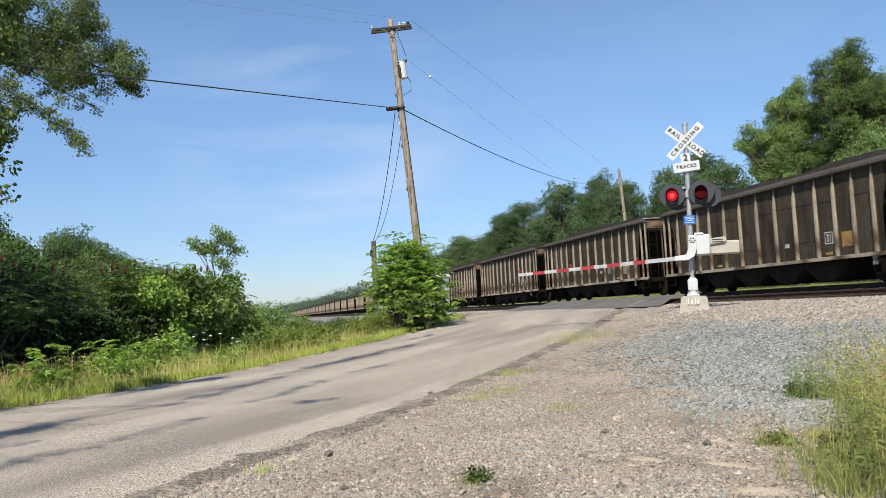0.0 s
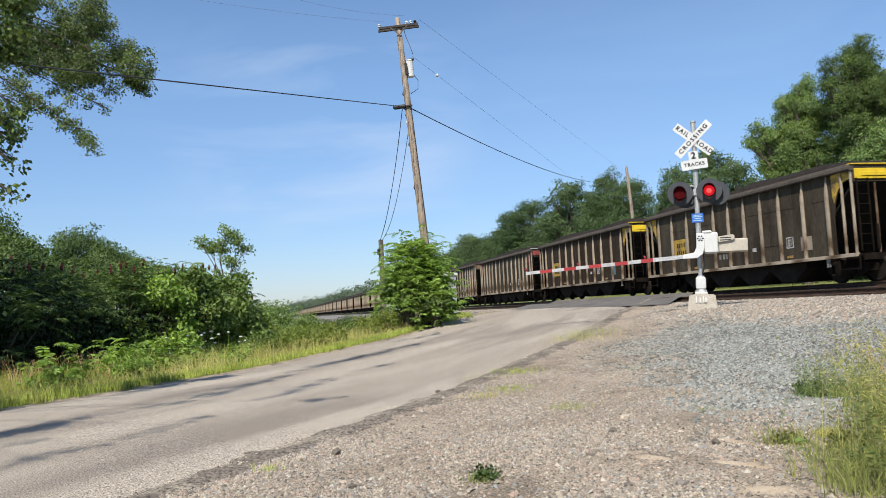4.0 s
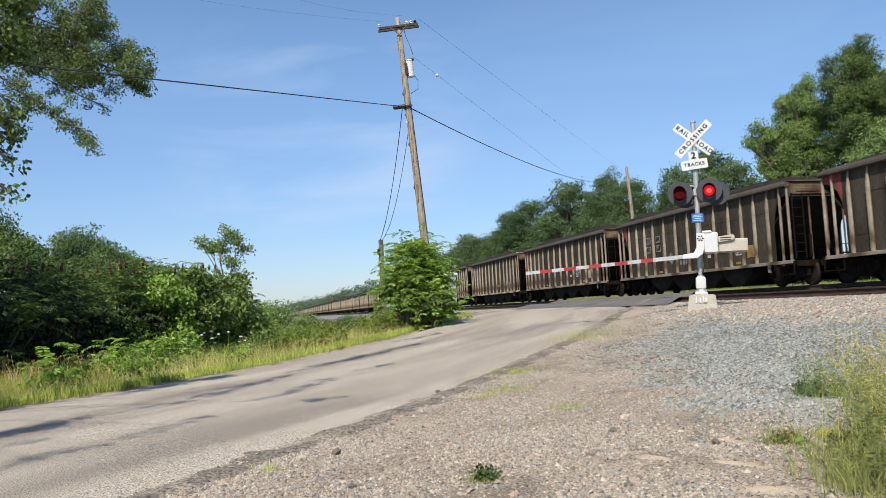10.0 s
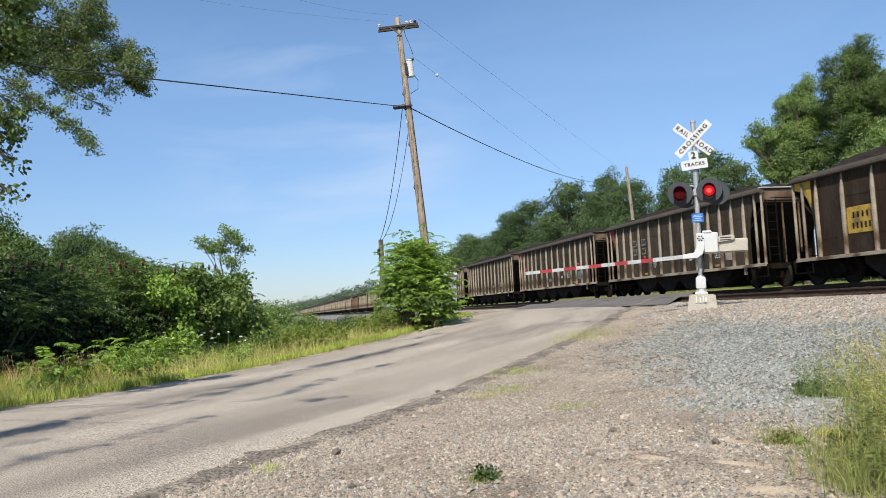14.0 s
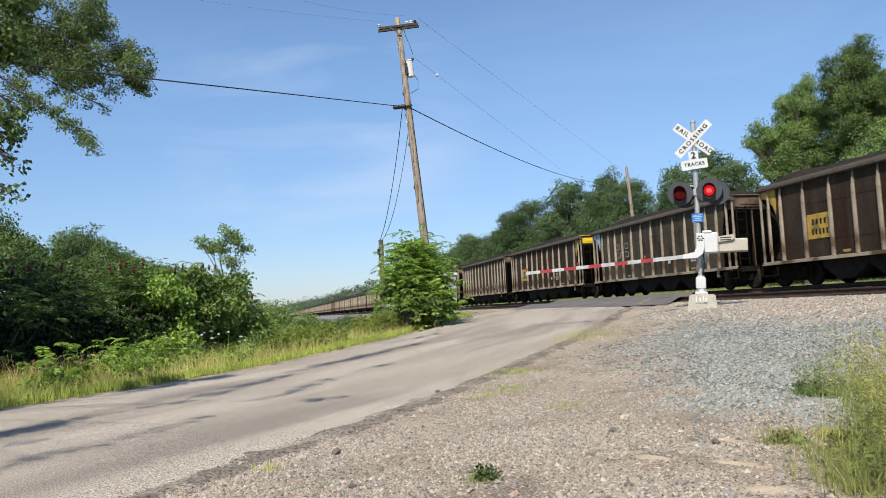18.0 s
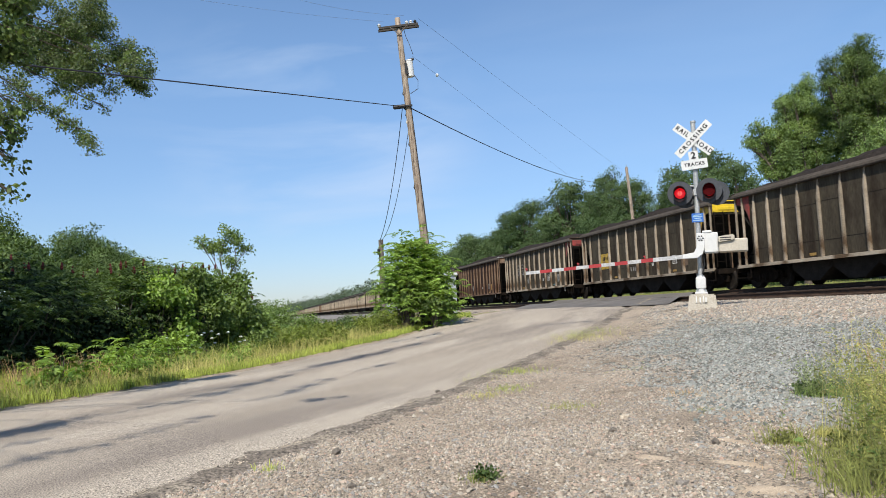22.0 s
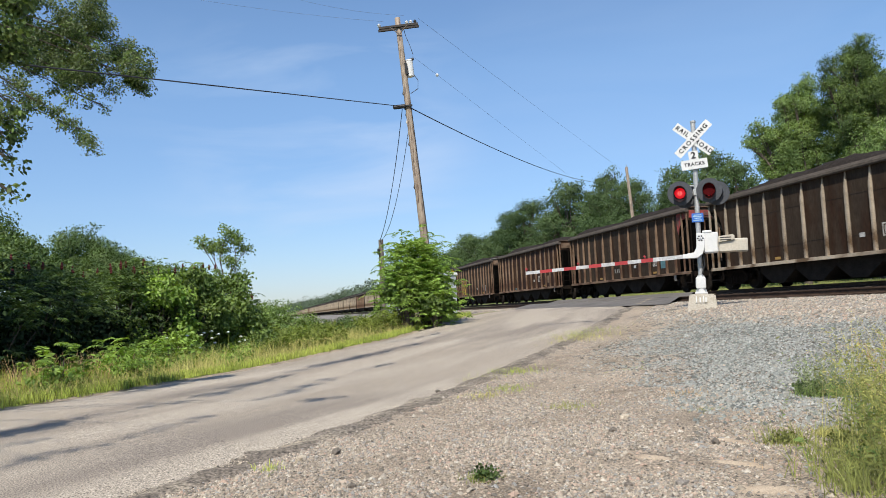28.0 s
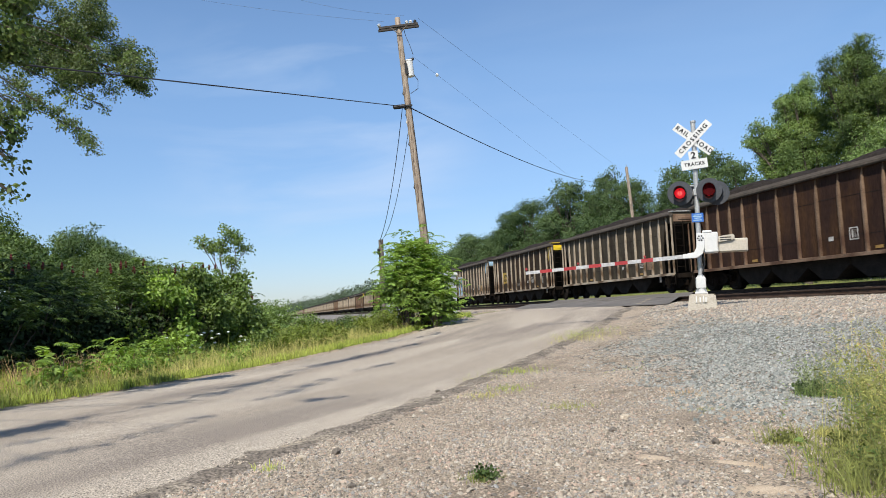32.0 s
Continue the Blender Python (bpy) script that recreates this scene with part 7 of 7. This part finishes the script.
    seed_stalks("grey_green_weeds", 29, x, y, r.uniform(0.2, 0.55, len(x)), "leaf_grey", "grey-green weeds in the gravel", leafy=True, leaf=0.035)
    x, y, r = spots(30, 340, ((18.85, -14.75, 0.12), (18.75, -14.85, 0.1)))
    blades("weed_grass", 31, x, y, r.uniform(0.06, 0.25, len(x)), np.full(len(x), 0.007), "leaf_mid", 0.7, "low green grass about the weeds", z=soil(x, y) - 0.02)
    x, y, r = spots(32, 170, ((20.45, -16.48, 0.06), (20.37, -16.58, 0.05), (20.55, -16.42, 0.05)))
    blades("foreground_straw", 33, x, y, r.uniform(0.06, 0.24, len(x)), np.full(len(x), 0.006), "grass_olive", 0.8, "wilting olive weeds in the gravel", z=soil(x, y) - 0.02)
    x, y, r = spots(34, 110, ((20.4, -16.5, 0.12), (19.3, -15.7, 0.3), (21.0, -16.9, 0.15)))
    blades("straw_tuft", 35, x, y, r.uniform(0.02, 0.07, len(x)), np.full(len(x), 0.005), "straw", 0.9, "dry straw lying in the gravel", z=soil(x, y) - 0.01)
    x, y, r = spots(36, 520, ((20.3, -15.98, 0.06), (20.42, -15.9, 0.07)))
    blades("yellow_tuft", 37, x, y, r.uniform(0.03, 0.13, len(x)), np.full(len(x), 0.005), "grass_dry", 0.5, "yellowing mat of short grass", z=soil(x, y) - 0.01)
    for i, (px, py, rad, n, h, m) in enumerate(((20.6, -19.05, 0.07, 200, 0.06, "grass_olive"), (17.4, -17.1, 0.16, 130, 0.10, "grass_olive"), (15.8, -17.7, 0.14, 150, 0.08, "grass_dry"), (15.4, -17.25, 0.16, 150, 0.09, "grass"), (13.45, -16.5, 0.25, 200, 0.12, "grass"), (17.6, -15.7, 0.14, 70, 0.09, "straw"), (18.75, -16.15, 0.1, 60, 0.05, "grass_olive"), (8.6, -13.3, 0.5, 300, 0.16, "grass_dry"), (7.6, -12.6, 0.5, 240, 0.15, "grass"), (19.4, -20.5, 0.07, 60, 0.08, "grass"), (13.9, -17.2, 0.2, 60, 0.08, "grass_dry"), (14.6, -14.9, 0.2, 50, 0.06, "grass"))):
        rng = np.random.default_rng(200 + i)
        x, y = rng.normal(px, rad, n), rng.normal(py, rad, n)
        blades("weed_tuft", 300 + i, x, y, rng.uniform(0.4, 1.0, n) * h, np.full(n, 0.007), m, 0.7, "small weed tuft growing in the gravel", z=soil(x, y) - 0.01)
    # leafy weeds along the verge
    rng = random.Random(77)
    for name, m, n, s0, s1, c0, c1, z, label in (("verge_weeds", "leaf_light", 26, -26, -8, 0.9, 3.4, 0.55, "bright leafy weeds along the verge"), ("flowering_weeds", "leaf_yellow", 110, -15, -7, 0.7, 4.2, 0.8, "yellow-flowering weeds along the verge"), ("thicket_weeds", "leaf_mid", 130, -20, -8, 2.0, 7.0, 0.8, "tangled green weeds before the shrubs")):
        lumps = []
        for i in range(n):
            x, y, zz = road_at(rng.uniform(s0, s1), ROAD_L - rng.uniform(c0, c1))
            if not grows(x, y):
                continue
            lumps.append((x, y, zz + rng.uniform(0.3, 1.0) * z, rng.uniform(0.18, 0.40)))
        tagged(new(name, crown_mesh(name, 91 + n, lumps, len(lumps) * 230, 0.06, m, shell=0.2, knots=5)), label, "weeds", kind="stuff")
    # low leafy weeds in the gravel beside the foreground grass
    for k, (r, a, rad, n, m) in enumerate(((9.25, 37.3, 0.13, 800, "leaf_dark"), (9.2, 38.3, 0.12, 700, "leaf_mid"), (6.8, 35.6, 0.07, 260, "grass_olive"), (6.6, 39.2, 0.10, 500, "grass_olive"), (5.9, 40.3, 0.11, 600, "leaf_mid"), (5.55, 14.8, 0.05, 420, "leaf_dark"))):
        x, y = EYE[0] - r * math.cos(radians(a)), EYE[1] + r * math.sin(radians(a))
        t = thing("weed_clump", pose(x, y, float(soil(x, y))), "low leafy green weed clump in the gravel", "weed", "weeds in the gravel")
        lumps = [(0, 0, rad * 0.6, rad), (rad * 1.2, rad * 0.8, rad * 0.5, rad * 0.8), (-rad, rad, rad * 0.45, rad * 0.7)]
        part("foliage", crown_mesh("foliage", 800 + k, lumps, n, 0.026, m, shell=0.1, knots=14), m, t)
        b = bmesh.new()
        for q in range(4):
            bent(b, [(0, 0, -0.03), (0.3 * rad * math.cos(q * 1.6), 0.3 * rad * math.sin(q * 1.6), rad * 0.5), (rad * math.cos(q * 1.6), rad * math.sin(q * 1.6), rad * 1.1)], 0.003, 4)
        part("stalk", b, "grass_olive", t)
    # white umbels at the verge
    for i in range(16):
        x, y, r = scatter(500 + i, 1, -15.2, -11.6, ROAD_L - 3.8, ROAD_L - 5.4)
        x, y = float(x[0]), float(y[0])
        t = thing("white_flower", pose(x, y, land1(x, y)), "white flat-headed wildflower on a thin stem", "flower", "white wildflowers")
        b = bmesh.new()
        h = 0.85 + 0.5 * random.random()
        bent(b, [(0, 0, -0.05), (0.02, 0.01, h * 0.5), (0.04, 0.0, h)], 0.005, 4)
        part("stem", b, "grass", t)
        b = bmesh.new()
        tube(b, (0.04, 0, h), (0.04, 0, h + 0.03), 0.02, 0.062, 8)
        tube(b, (0.04, 0, h + 0.03), (0.04, 0, h + 0.055), 0.062, 0.02, 8)
        part("flower_head", b, "flower", t)


trees_beyond()
overhang_tree()
shrubs()
grasses()

# ---- what moves ----
def wheel_turns():
    """All the wheels of a station roll alike: the first is keyed, the others share its keys."""
    step = 1.0 / FPS
    for u, wheels in WHEELS.items():
        rows, t = [], 0.0
        while t < 32.0 + step / 2:
            rolled = PITCH * (run(t) - run(0.0))
            rows.append((t, pose(u, 0, 0.457, 0, -math.degrees(rolled / 0.457) % 360, 0)))
            t += step
        walk(wheels[0], rows)
        keys = wheels[0].animation_data
        for w in wheels[1:]:
            w.rotation_mode = "QUATERNION"
            own = w.animation_data_create()
            own.action = keys.action
            own.action_slot = keys.action_slot


def motions():
    times = [r[0] for r in RUN]
    for j, car in CARS.items():
        walk(car, [(t, car_place(j, t)) for t in times])
    wheel_turns()
    flash()


motions()
